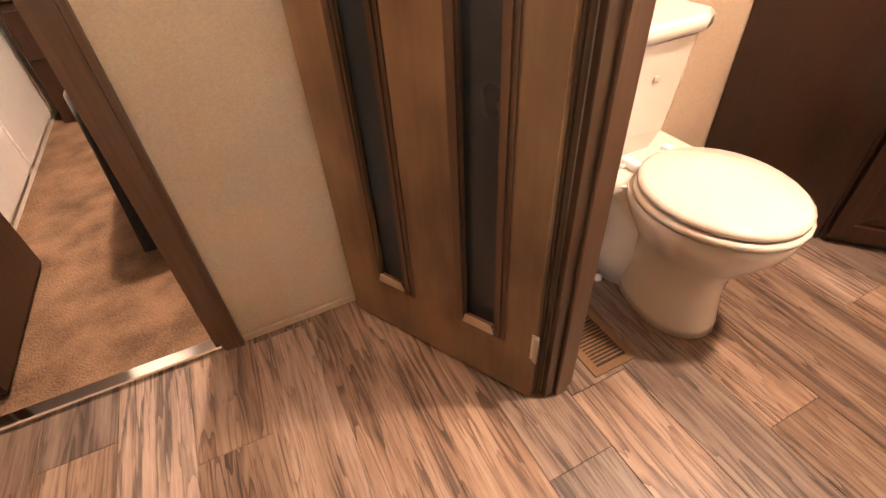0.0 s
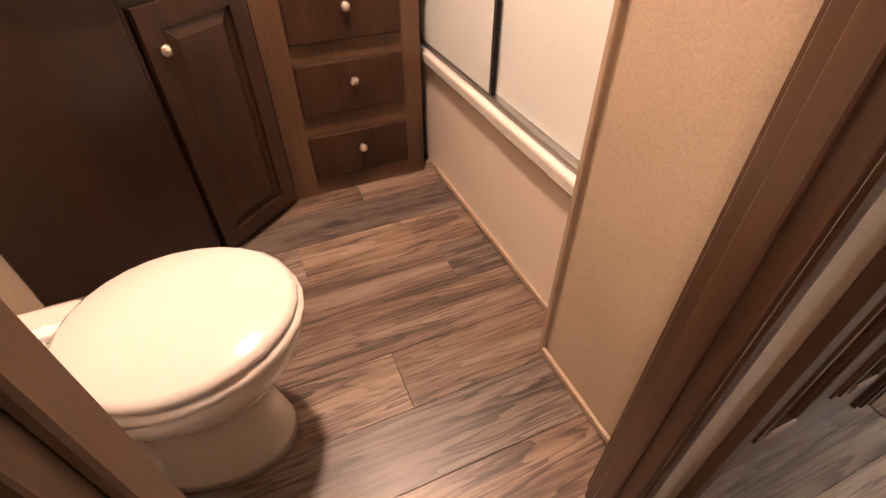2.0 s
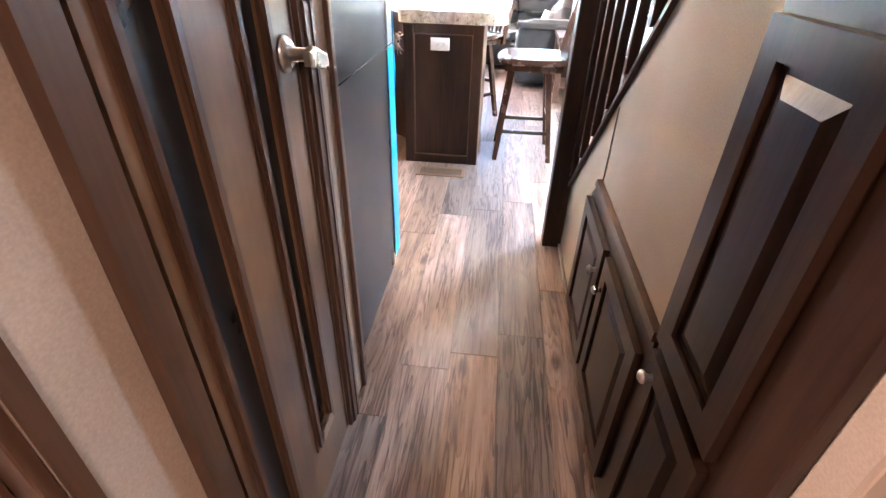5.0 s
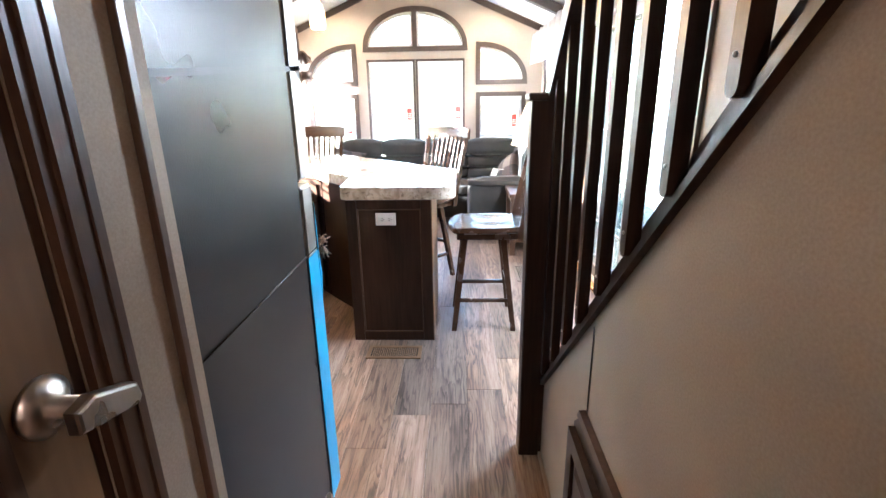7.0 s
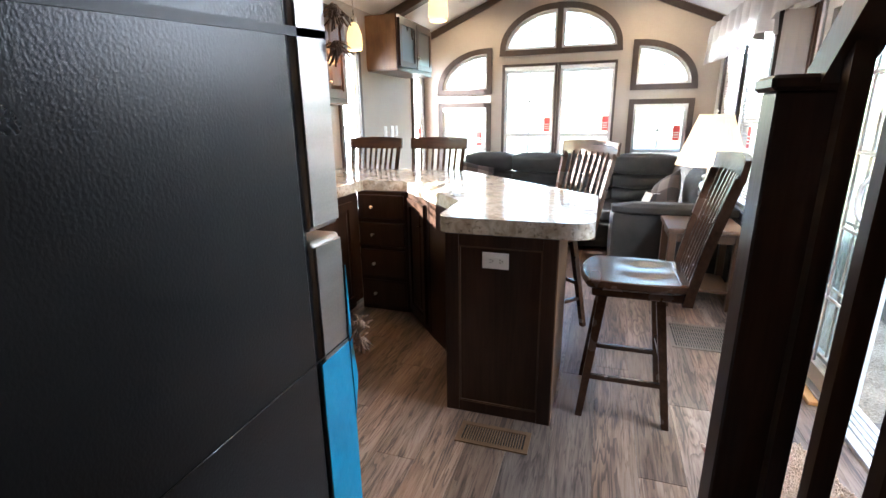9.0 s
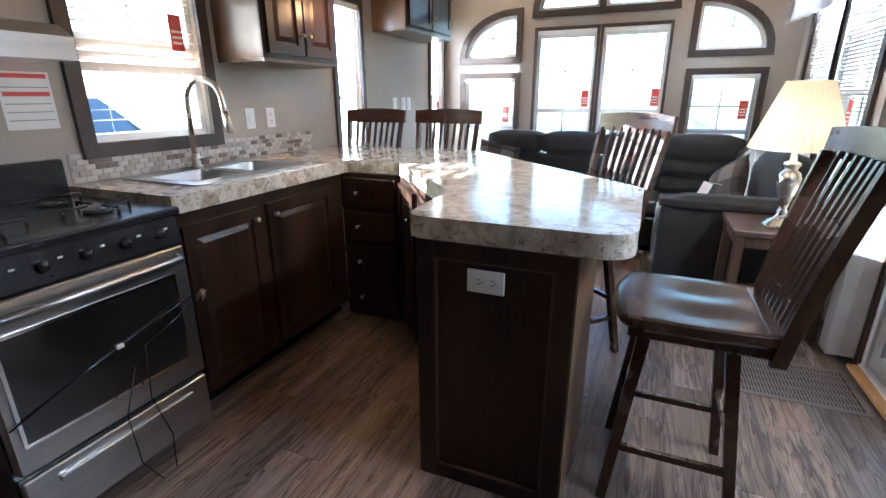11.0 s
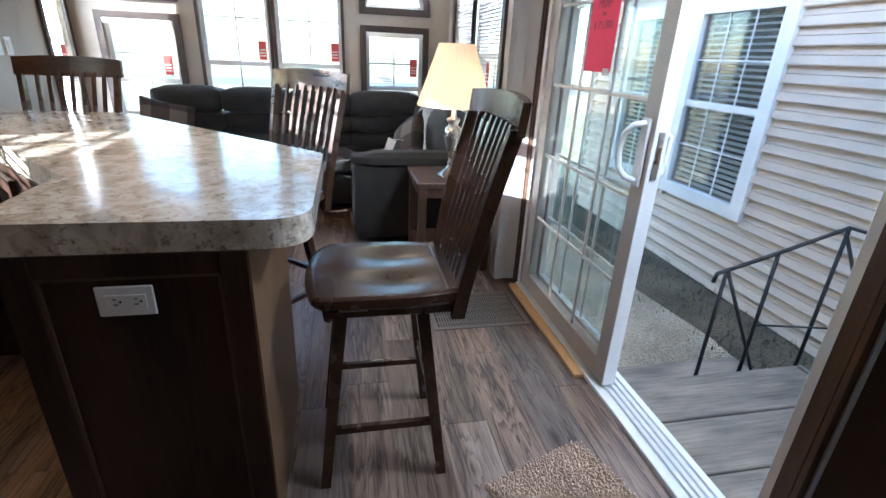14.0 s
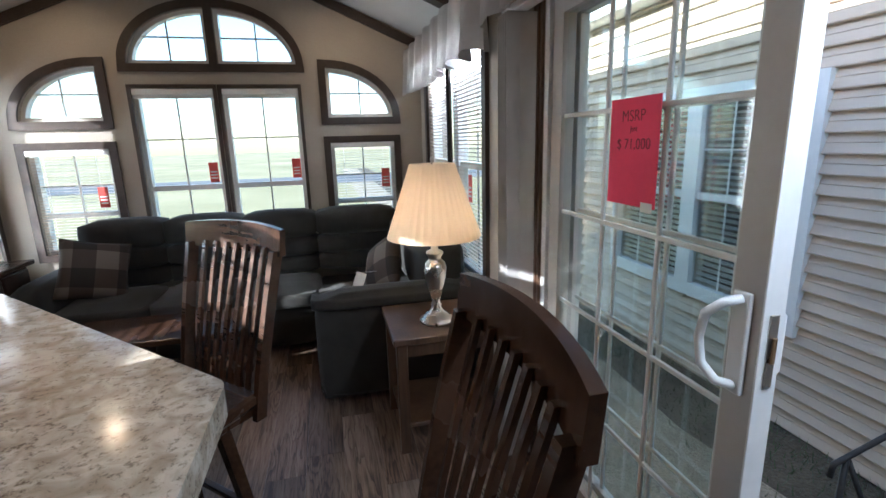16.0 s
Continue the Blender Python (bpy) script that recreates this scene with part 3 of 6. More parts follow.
gy = on_y(YG)
hung_window("window_1", gy, *LOW_L, *LOW_Z, 0, 2, (1.21,), 0.98, trim=0.055)
hung_window("window_2", gy, *CENTRE_L, *MID_Z, 0, 2, (1.55,), 1.16, trim=0.026)
hung_window("window_3", gy, *CENTRE_R, *MID_Z, 0, 2, (1.55,), 1.16, trim=0.026)
hung_window("window_4", gy, *LOW_R, *LOW_Z, 0, 2, (1.21,), 0.98, trim=0.055)
arched_window("window_5", -0.435, -1.02, 2.12, 0.41, "quarter-round window forming half of the arch")
arched_window("window_6", -0.375, 0.215, 2.12, 0.41, "quarter-round window forming half of the arch", 0.0065)
arched_window("window_7", -1.235, -1.80, 1.70, 0.40, "quarter-round side window with brown trim")
arched_window("window_8", 0.445, 0.995, 1.70, 0.40, "quarter-round side window with brown trim")
lx, rx = on_x(XL), on_x(XR)
into_left = lambda a, b, w: Vector((XL - w, a, b))
into_right = lambda a, b, w: Vector((XR + w, a, b))
hung_window("window_9", into_left, *SINKW, 0, 2, (1.76,), 1.55)
hung_window("window_10", into_left, *NARW, 0, 1, (), 1.3, trim=0.045)
hung_window("window_11", into_left, *FARW, 0, 1, (), 1.3, trim=0.045)
hung_window("window_12", into_right, RW[0], 5.68, RW[2], RW[3], 0, 2, (1.7,), 1.32)
hung_window("window_13", into_right, 5.74, RW[1], RW[2], RW[3], 0, 2, (1.7,), 1.32)


def blind(name, put, u0, u1, v0, v1, tilt, step=0.024, label="tan slatted blind hanging over a window", hw=0.0122):
    """Slats on cords under a headrail."""
    ob = thing(name, label, "blind", group="window blinds")
    bm = B()
    sheet(bm, rect(u0, v1 - 0.04, u1, v1), [], lambda a, b, w: put(a, b, w - 0.002), 0.035)
    part("headrail", bm, WHITEPLASTIC, ob)
    n = int((v1 - 0.05 - v0) / step)
    for i in range(n):
        z = v1 - 0.06 - i * step
        bm = B()
        lean = tilt(z) if callable(tilt) else tilt
        c, s = hw * math.cos(lean), hw * math.sin(lean)
        prism(bm, [(-c, -s), (c, s), (c - 0.0005, s + 0.0014), (-c - 0.0005, -s + 0.0014)], u0 + 0.004, u1 - 0.004, lambda p, q, r, z=z: put(r, z + q, 0.018 + p))
        part("slat", bm, BLINDSLAT, ob)
    for u in (u0 + 0.1, u1 - 0.1):
        bm = B()
        rod(bm, put(u, v0, 0.018), put(u, v1 - 0.03, 0.018), 0.0012, segs=5)
        part("cord", bm, WHITEPLASTIC, ob)
    return ob


# ---- doors and casings of the hall ----
def casing(name, put, u0, u1, top, side, width=0.06, label="moulded brown wooden door casing", lip=0):
    """Two legs and a head round an opening; side: which way it stands proud; lip: width of a plain second leg."""
    ob = tagged(new(name), label, "door casing", kind="structure")
    for a, b, c, d in ((u0 - width, 0, u0, top), (u1, 0, u1 + (lip or width), top), (u0 - width, top, u1 + (lip or width), top + width)):
        bm = B()
        plain = lip and a == u1
        sheet(bm, rect(a, b, c, d), [], lambda p, q, w: put(p, q, side * (0.002 + w)), 0.005 if plain else 0.012)
        if d - b > 1 and not plain:
            m = (a + c) / 2
            sheet(bm, rect(m - 0.012, b, m + 0.022, d), [], lambda p, q, w: put(p, q, side * (0.014 + w)), 0.006)
            sheet(bm, rect(a if a < u0 else c - 0.014, b, a + 0.014 if a < u0 else c, d), [], lambda p, q, w: put(p, q, side * (0.014 + w)), 0.009)
        part("casing_board", bm, MIDWOOD, ob)
    return ob


def jamb(name, x0, x1, y0, y1, top):
    ob = tagged(new(name), "brown wooden door jamb lining the opening", "door jamb", kind="structure")
    for a, b in ((y0, y0 + 0.018), (y1 - 0.018, y1)):
        part("jamb_board", box(B(), (x0, a, 0.0), (x1, b, top), 0.002), MIDWOOD, ob)
    xm = (x0 + x1) / 2
    for a, b in ((y0 + 0.0175, y0 + 0.029), (y1 - 0.029, y1 - 0.0175)):
        part("door_stop", box(B(), (xm - 0.018, a, 0.0), (xm + 0.016, b, top - 0.02), 0.003), MIDWOOD, ob)
    part("jamb_head", box(B(), (x0, y0, top - 0.018), (x1, y1, top)), MIDWOOD, ob)
    return ob


hl = on_x(HALL_L)
casing("casing_bath_hall", hl, BD[0] + 0.0, BD[1], 2.0, 1, 0.055, lip=0.022)
casing("casing_bath_inside", on_x(HALL_L - WT), BD[0], BD[1], 2.0, -1, 0.055)
jamb("jamb_bath", HALL_L - WT, HALL_L, BD[0], BD[1], 2.0)
casing("casing_closet", hl, CD[0], CD[1], 2.0, 1, 0.055)
jamb("jamb_closet", HALL_L - WT, HALL_L, CD[0], CD[1], 2.0)
casing("casing_bedroom", lambda u, v, w: Vector((u, YB + w, v)), 0.45, 1.05, 2.0, 1, 0.055)
ob = tagged(new("jamb_bedroom"), "brown wooden jamb of the bedroom doorway", "door jamb", kind="structure")
part("jamb_board", box(B(), (0.452, YB - 0.1, 0), (0.47, YB, 2.0)), MIDWOOD, ob)
part("jamb_board", box(B(), (1.03, YB - 0.1, 0), (1.048, YB, 2.0)), MIDWOOD, ob)


def glazed_door(name, width, label, m, strips, lever=False, hinges=(0.17, 1.0, 1.75)):
    """A brown slab door with two long dark glass strips; local x along its width from the hinge, y its thickness."""
    ob = thing(name, label, "door")
    ob.matrix_basis = m
    ob["kind"] = "structure"
    h, th = 1.97, 0.035
    g0, g1 = strips
    bm = sheet(B(), rect(0, 0.012, width, h), [rect(g0[0], 0.21, g0[1], 1.8), rect(g1[0], 0.21, g1[1], 1.8)], lambda u, v, w: Vector((u, w - th / 2, v)), th)
    part("slab", bm, DOORWOOD, ob)
    for a, b in (g0, g1):
        part("glass_strip", box(B(), (a - 0.004, -0.004, 0.205), (b + 0.004, 0.004, 1.805)), SMOKEGLASS, ob, "dark smoked glass strip")
        for sy in (-1, 1):
            bm = sheet(B(), rect(a - 0.022, 0.188, b + 0.022, 1.822), [rect(a + 0.006, 0.222, b - 0.006, 1.788)], lambda u, v, w: Vector((u, sy * (th / 2 - 0.004 + w), v)), 0.008)
            sheet(bm, rect(a - 0.012, 0.198, b + 0.012, 1.812), [rect(a + 0.001, 0.216, b - 0.001, 1.794)], lambda u, v, w: Vector((u, sy * (th / 2 + 0.004 + w), v)), 0.006)
            part("bead", bm, MIDWOOD, ob)
            # pale wood colour paints a glint on the foot bead
            bm = prism(B(), [(a + 0.002, 0.206), (b - 0.002, 0.206), (b - 0.010, 0.232), (a + 0.010, 0.232)], 0, 0.004, lambda u, v, w: Vector((u, sy * (th / 2 + 0.0105 + w), v)))
            part("glint_bead", bm, LIGHTWOOD, ob, "bevelled bead at the strip's foot, coloured pale as a glint")
    if hinges:
        for z in hinges:
            bm = rod(B(), (-0.006, -th / 2 - 0.006, z), (-0.006, -th / 2 - 0.006, z + 0.085), 0.006, segs=8)
            box(bm, (-0.004, -th / 2 - 0.002, z), (0.008, -th / 2, z + 0.085))
            part("hinge", bm, NICKEL, ob, "brushed nickel hinge")
    if lever:
        bm = lathe(B(), [(0.0, 0), (0.033, 0.0), (0.033, 0.006), (0.02, 0.014), (0.012, 0.016), (0.012, 0.05)], segs=20)
        t = Matrix.Translation((width - 0.040, -th / 2, 1.120)) @ Matrix.Rotation(math.pi / 2, 4, "X")
        bmesh.ops.transform(bm, matrix=t, verts=bm.verts[:])
        handle = part("door_handle", bm, NICKEL, ob, "brushed nickel lever handle")
        bm = B()
        prism(bm, [(width - 0.065, 1.105), (width - 0.040, 1.10), (width + 0.015, 1.085), (width + 0.023, 1.093), (width + 0.019, 1.112), (width - 0.040, 1.135), (width - 0.065, 1.13)], 0.045, 0.060, lambda u, v, w: Vector((u, -th / 2 - w, v)), bevel=0.004)
        part("lever", bm, NICKEL, handle)
    return ob


# bathroom door folded back towards the bedroom wall; closet door shut
swing = math.degrees(math.atan2(-1.212 + 0.690, 0.045 + 0.245))
glazed_door("door_1", 0.585, "brown wooden door with two smoked glass strips, standing open", pose(-0.245, -0.690, 0, 0, 0, swing) @ Matrix.Diagonal((1, -1, 1, 1)), ((0.098, 0.186), (0.362, 0.450)))
glazed_door("door_2", CD[1] - CD[0] - 0.04, "brown wooden closet door with smoked glass strips, shut", Matrix(((0, -1, 0, HALL_L - 0.014), (1, 0, 0, CD[0] + 0.02), (0, 0, 1, 0), (0, 0, 0, 1))), ((0.045, 0.13), (0.285, 0.365)), True, (0.17, 1.75))
ob = thing("door_3", "dark wooden bedroom door standing open over carpet", "door")
ob["kind"] = "structure"
part("slab", box(B(), (0.985, -1.93, 0.03), (1.02, -1.33, 1.98), 0.003), DARKWOOD, ob)
part("door_handle", lathe(B(), [(0.0, 0), (0.012, 0), (0.012, 0.02), (0.026, 0.03), (0.024, 0.05), (0.0, 0.055)], (0.965, -1.87, 0.95), 12), NICKEL, ob, "nickel knob")


def batten(name, a, b, material=LIGHTWOOD, label="thin tan wooden batten"):
    return setting(name, box(B(), a, b, 0.002), material, label, "trim")


batten("baseboard_back", (HALL_L, YB + 0.003, 0.002), (0.39, YB + 0.014, 0.026))
batten("baseboard_stub", (-0.70, 0.016, 0.002), (HALL_L - WT - 0.02, 0.027, 0.024))
batten("trim_stub_edge", (-0.715, 0.018, 0.0), (-0.70, 0.085, LOFT - 0.01))
batten("baseboard_hall", (HALL_L + 0.003, -0.052, 0.002), (HALL_L + 0.009, 0.058, 0.020))
batten("trim_fridge_edge", (HALL_L + 0.003, 0.785, 0.0), (HALL_L + 0.016, 0.803, LOFT - 0.01), MIDWOOD)
batten("trim_stair_corner", (HALL_R - 0.012, -0.002, 0.0), (HALL_R + 0.02, 0.008, LOFT - 0.01), LIGHTWOOD)
batten("trim_stair_seam", (HALL_R - 0.004, 1.22, 0.0), (HALL_R - 0.001, 1.226, 0.88), TRIMWOOD, "thin brown seam strip")
setting("threshold_bedroom", box(B(), (0.45, YB - 0.035, 0.002), (1.05, YB + 0.012, 0.016), 0.004), CHROME, "bright metal carpet threshold strip", "trim")

# ---- bathroom ----
toilet = thing("toilet", "bone ceramic toilet with closed lid on plank floor", "toilet", (-0.78, -0.74, 0))


def egg(w, front, back, n=28):
    pts = []
    for i in range(n):
        a = 2 * math.pi * i / n
        r = front if math.sin(a) > 0 else back
        pts.append((w * math.cos(a), r * math.sin(a)))
    return pts


def loft_rings(bm, rings, cap0=True, cap1=True):
    vs = [[bm.verts.new(p) for p in ring] for ring in rings]
    n = len(vs[0])
    for a, b in zip(vs, vs[1:]):
        for i in range(n):
            f = bm.faces.new((a[i], a[(i + 1) % n], b[(i + 1) % n], b[i]))
            f.smooth = True
    if cap0:
        bm.faces.new(vs[0][::-1])
    if cap1:
        bm.faces.new(vs[-1])
    return bm


def egg_ring(w, f, b, z, dy=0.0):
    return [(x, y + dy, z) for x, y in egg(w, f, b)]


part("bowl", loft_rings(B(), [egg_ring(0.108, 0.125, 0.20, 0.0), egg_ring(0.105, 0.122, 0.20, 0.03), egg_ring(0.088, 0.105, 0.17, 0.13), egg_ring(0.092, 0.11, 0.17, 0.20),
                              egg_ring(0.125, 0.15, 0.19, 0.26), egg_ring(0.165, 0.195, 0.21, 0.325), egg_ring(0.178, 0.208, 0.22, 0.36), egg_ring(0.178, 0.208, 0.22, 0.385)]), CERAMIC, toilet)
part("trap", loft_rings(B(), [egg_ring(0.095, 0.1, 0.12, 0.0, -0.21), egg_ring(0.09, 0.1, 0.11, 0.1, -0.21), egg_ring(0.075, 0.09, 0.1, 0.2, -0.22), egg_ring(0.1, 0.1, 0.12, 0.3, -0.24), egg_ring(0.17, 0.12, 0.13, 0.375, -0.24)]), CERAMIC, toilet)
part("bowl_deck", box(B(), (-0.17, -0.36, 0.345), (0.17, -0.17, 0.392), 0.018, 3), CERAMIC, toilet)
part("seat", loft_rings(B(), [egg_ring(0.176, 0.207, 0.19, 0.388), egg_ring(0.185, 0.216, 0.195, 0.394), egg_ring(0.185, 0.216, 0.195, 0.405), egg_ring(0.178, 0.208, 0.19, 0.411)]), CERAMIC, toilet)
part("lid", loft_rings(B(), [egg_ring(0.172, 0.203, 0.185, 0.413), egg_ring(0.178, 0.209, 0.19, 0.418), egg_ring(0.177, 0.208, 0.19, 0.428), egg_ring(0.165, 0.196, 0.178, 0.436), egg_ring(0.09, 0.11, 0.1, 0.441)]), CERAMIC, toilet)
for s in (-1, 1):
    part("seat_hinge", box(B(), (s * 0.07 - 0.014, -0.235, 0.392), (s * 0.07 + 0.014, -0.18, 0.414), 0.006, 2), WHITEPLASTIC, toilet)
    part("hinge_bolt", box(B(), (s * 0.07 - 0.03, -0.225, 0.392), (s * 0.07 + 0.03, -0.212, 0.404), 0.004), WHITEPLASTIC, toilet)
t = B()
loft_rings(t, [[(x, y, z) for x, y in ((-w, -0.40), (w, -0.40), (w, -d - 0.03), (w - 0.05, -d), (-w + 0.05, -d), (-w, -d - 0.03))] for w, d, z in ((0.150, 0.240, 0.392), (0.172, 0.230, 0.45), (0.184, 0.212, 0.70))])
for f in t.faces:
    f.smooth = False
bmesh.ops.translate(t, vec=(0.050, -0.028, 0), verts=t.verts[:])
part("tank", t, CERAMIC, toilet)
t = B()
loft_rings(t, [[(x, y, z) for x, y in ((-w, -0.415), (w, -0.415), (w, -d - 0.03), (w - 0.06, -d), (-w + 0.06, -d), (-w, -d - 0.03))] for w, d, z in ((0.184, 0.212, 0.702), (0.200, 0.196, 0.712), (0.200, 0.196, 0.735), (0.190, 0.206, 0.748))])
bmesh.ops.translate(t, vec=(0.050, -0.028, 0), verts=t.verts[:])
part("tank_lid", t, CERAMIC, toilet)
part("tank_sticker", box(B(), (0.0, -0.2475, 0.606), (0.020, -0.2425, 0.616)), BLINDSLAT, toilet, "small faded print mark")
part("floor_bolt_cap", lathe(B(), [(0.016, 0), (0.014, 0.012), (0.0, 0.018)], (0.11, -0.2, 0.0), 10), CERAMIC, toilet)
supply = thing("water_supply", "chrome water valve with thin supply pipe", "valve")
part("pipe", tube(B(), [(-0.60, -1.0, 0.0), (-0.60, -1.0, 0.14), (-0.62, -1.03, 0.26), (-0.66, -1.05, 0.385)], 0.005, 8), WHITEPLASTIC, supply)
part("valve", lathe(B(), [(0.012, 0.1), (0.016, 0.11), (0.016, 0.14), (0.008, 0.15)], (-0.60, -1.0, 0), 10), CHROME, supply)


def register(name, x0, y0, x1, y1, label, along="x", n=22, material=BRONZE):
    """A floor register: a raised frame over a near-black plate painted as the duct's darkness, with a row of louvres.
    """
    ob = thing(name, label, "floor vent")
    part("duct", box(B(), (x0 + 0.012, y0 + 0.012, -0.003), (x1 - 0.012, y1 - 0.012, 0.002)), SHADEDARK, ob)
    k = 0.022
    bm = sheet(B(), rect(x0, y0, x1, y1), [rect(x0 + k, y0 + k, x1 - k, y1 - k)], lambda u, v, w: Vector((u, v, 0.001 + w)), 0.006)
    part("frame", bm, material, ob)
    lo, hi = (x0 + k, x1 - k) if along == "x" else (y0 + k, y1 - k)
    for i in range(1, n):
        c = lo + (hi - lo) * i / n
        h = (hi - lo) / n * 0.24
        a, b = ((c - h, y0 + k), (c + h, y1 - k)) if along == "x" else ((x0 + k, c - h), (x1 - k, c + h))
        part("louvre", box(B(), (*a, 0.002), (*b, 0.006)), material, ob)
    return ob


register("floor_register", -0.56, -0.86, -0.42, -0.65, "bronze metal floor register beside the toilet", "y", 15)
register("floor_register", -0.385, 2.57, -0.065, 2.715, "bronze metal floor register before the peninsula", "x", 24)
grille = register("return_grille", 0.64, 3.80, 1.16, 4.18, "wide grey-brown return air grille set in the floor", "x", 34, surface("taupe_grille_steel", (0.17, 0.145, 0.12), (0.21, 0.18, 0.15), rough=0.5, metal=0.2, bump=0.05))
for i in range(1, 6):
    y = 3.80 + 0.38 * i / 6
    part("cross_bar", box(B(), (0.665, y - 0.004, 0.003), (1.135, y + 0.004, 0.0065)), bpy.data.materials["taupe_grille_steel"], grille)


def knob(parent, at, way, r=0.014):
    bm = lathe(B(), [(0.0, 0), (r * 0.6, 0.0), (r * 0.45, 0.008), (r * 0.5, 0.012), (r, 0.018), (r * 1.0, 0.023), (r * 0.6, 0.028), (0.0, 0.029)], segs=14)
    m = Matrix.Translation(at) @ Vector(way).to_track_quat("Z", "Y").to_matrix().to_4x4()
    bmesh.ops.transform(bm, matrix=m, verts=bm.verts[:])
    return part("knob", bm, NICKEL, parent, "round brushed nickel knob")


def panel_door(parent, put, u0, v0, u1, v1, material=DARKWOOD, raised=True, name="door", rail=0.05, glassy=False):
    """A framed cabinet door with a raised panel; put(u, v, w) with w outwards."""
    bm = B()
    sheet(bm, rect(u0, v0, u1, v1), [rect(u0 + rail, v0 + rail, u1 - rail, v1 - rail)], put, 0.019)
    if not glassy:
        i = rail - 0.002
        prism(bm, rect(u0 + i, v0 + i, u1 - i, v1 - i), 0.0, 0.008, put)
        if raised:
            g = rail + 0.012
            a, b = rect(u0 + g, v0 + g, u1 - g, v1 - g), rect(u0 + g + 0.025, v0 + g + 0.025, u1 - g - 0.025, v1 - g - 0.025)
            loft_rings(bm, [[put(p, q, 0.008) for p, q in a], [put(p, q, 0.017) for p, q in b]], cap0=False)
            for f in bm.faces:
                f.smooth = False
    bmesh.ops.recalc_face_normals(bm, faces=bm.faces[:])
    d = part(name, bm, material, parent)
    if glassy:
        part("glass", prism(B(), rect(u0 + rail - 0.004, v0 + rail - 0.004, u1 - rail + 0.004, v1 - rail + 0.004), 0.006, 0.010, put), SMOKEGLASS, d, "dark cabinet glass")
    return d


def drawer_front(parent, put, u0, v0, u1, v1, material=DARKWOOD):
    bm = prism(B(), rect(u0, v0, u1, v1), 0.0, 0.018, put, bevel=0.006)
    return part("drawer", bm, material, parent)


van = thing("bathroom_drawer_cabinet", "dark brown wooden drawer cabinet with nickel knobs", "cabinet")
part("body", box(B(), (-2.04, -0.45, 0.0), (-1.675, 0.07, 0.80)), MIDWOOD, van)
pv = lambda u, v, w: Vector((-1.674 + w, u, v))
for z0, z1 in ((0.075, 0.245), (0.32, 0.495), (0.555, 0.72)):
    d = drawer_front(van, pv, -0.365, z0, 0.0, z1)
    knob(d, (-1.656, -0.18, (z0 + z1) / 2 + 0.02), (1, 0, 0), 0.015)
corner = thing("corner_cabinet", "dark wooden corner cabinet with angled panel door", "cabinet")
c0, c1 = Vector((-1.665, -0.452)), Vector((-1.44, -0.73))
bm = prism(B(), [(-2.04, -0.452), (-1.668, -0.452), (-1.445, -0.728), (-1.445, -1.235), (-2.04, -1.235)], 0.0, 0.80)
part("body", bm, REDWOOD, corner)
along = (c1 - c0)
ln = along.length
along.normalize()
outw = Vector((-along.y, along.x))
if outw.x < 0:
    outw = -outw
pc = lambda u, v, w: Vector((*(c0 + along * u + outw * (0.004 + w)), v))
d = panel_door(corner, pc, 0.03, 0.035, ln - 0.01, 0.755, DARKWOOD)
knob(d, pc(ln - 0.045, 0.66, 0.018), (outw.x, outw.y, 0), 0.015)
part("side_panel", box(B(), (-1.444, -1.235, 0.0), (-1.432, -0.735, 0.80)), REDWOOD, corner, "reddish brown cabinet side panel")
top = thing("vanity_top", "beige stone-look laminate vanity top", "countertop")
part("slab", prism(B(), [(-2.04, 0.08), (-1.64, 0.08), (-1.64, -0.45), (-1.41, -0.735), (-1.41, -1.235), (-2.04, -1.235)], 0.802, 0.84, bevel=0.006), LAMINATE, top)

tub = thing("bathtub", "bone acrylic bathtub with flat apron and baseboard", "bathtub")
part("apron", box(B(), (-1.86, 0.118, 0.0), (-0.66, 0.145, 0.42), 0.004), ACRYLIC, tub)
bm = box(B(), (-1.86, 0.096, 0.415), (-0.66, 0.151, 0.4635), 0.012, 3)
part("rim", bm, CERAMIC, tub, "glossy bone rolled rim")
part("basin", sheet(B(), rect(-1.86, 0.152, -0.66, 0.785), [rect(-1.78, 0.2, -0.74, 0.73)], lambda u, v, w: Vector((u, v, 0.10 + w)), 0.35), ACRYLIC, tub)
part("base_strip", box(B(), (-1.67, 0.106, 0.002), (-0.70, 0.117, 0.024), 0.002), LIGHTWOOD, tub)
shower = thing("shower_door", "frosted sliding shower doors in dark metal frame", "shower door")
part("bottom_track", box(B(), (-1.86, 0.114, 0.464), (-0.66, 0.150, 0.482), 0.003), STEEL, shower)
for x0, x1, y in ((-1.86, -1.24, 0.122), (-1.34, -0.66, 0.140)):
    p = part("panel", box(B(), (x0, y - 0.003, 0.484), (x1, y + 0.003, 1.9)), FROST, shower, "frosted glass panel")
    bm = box(B(), (x0, y - 0.007, 0.484), (x0 + 0.012, y + 0.007, 1.9))
    box(bm, (x1 - 0.012, y - 0.007, 0.484), (x1, y + 0.007, 1.9))
    part("stile", bm, IRON, p)
part("head_track", box(B(), (-1.86, 0.098, 1.9), (-0.66, 0.148, 1.93)), STEEL, shower)
tp = setting("wall_tub_surround", box(B(), (-2.05, 0.78, 0.4), (-0.66, 0.789, LOFT)), ACRYLIC, "bone acrylic tub surround", "wall")

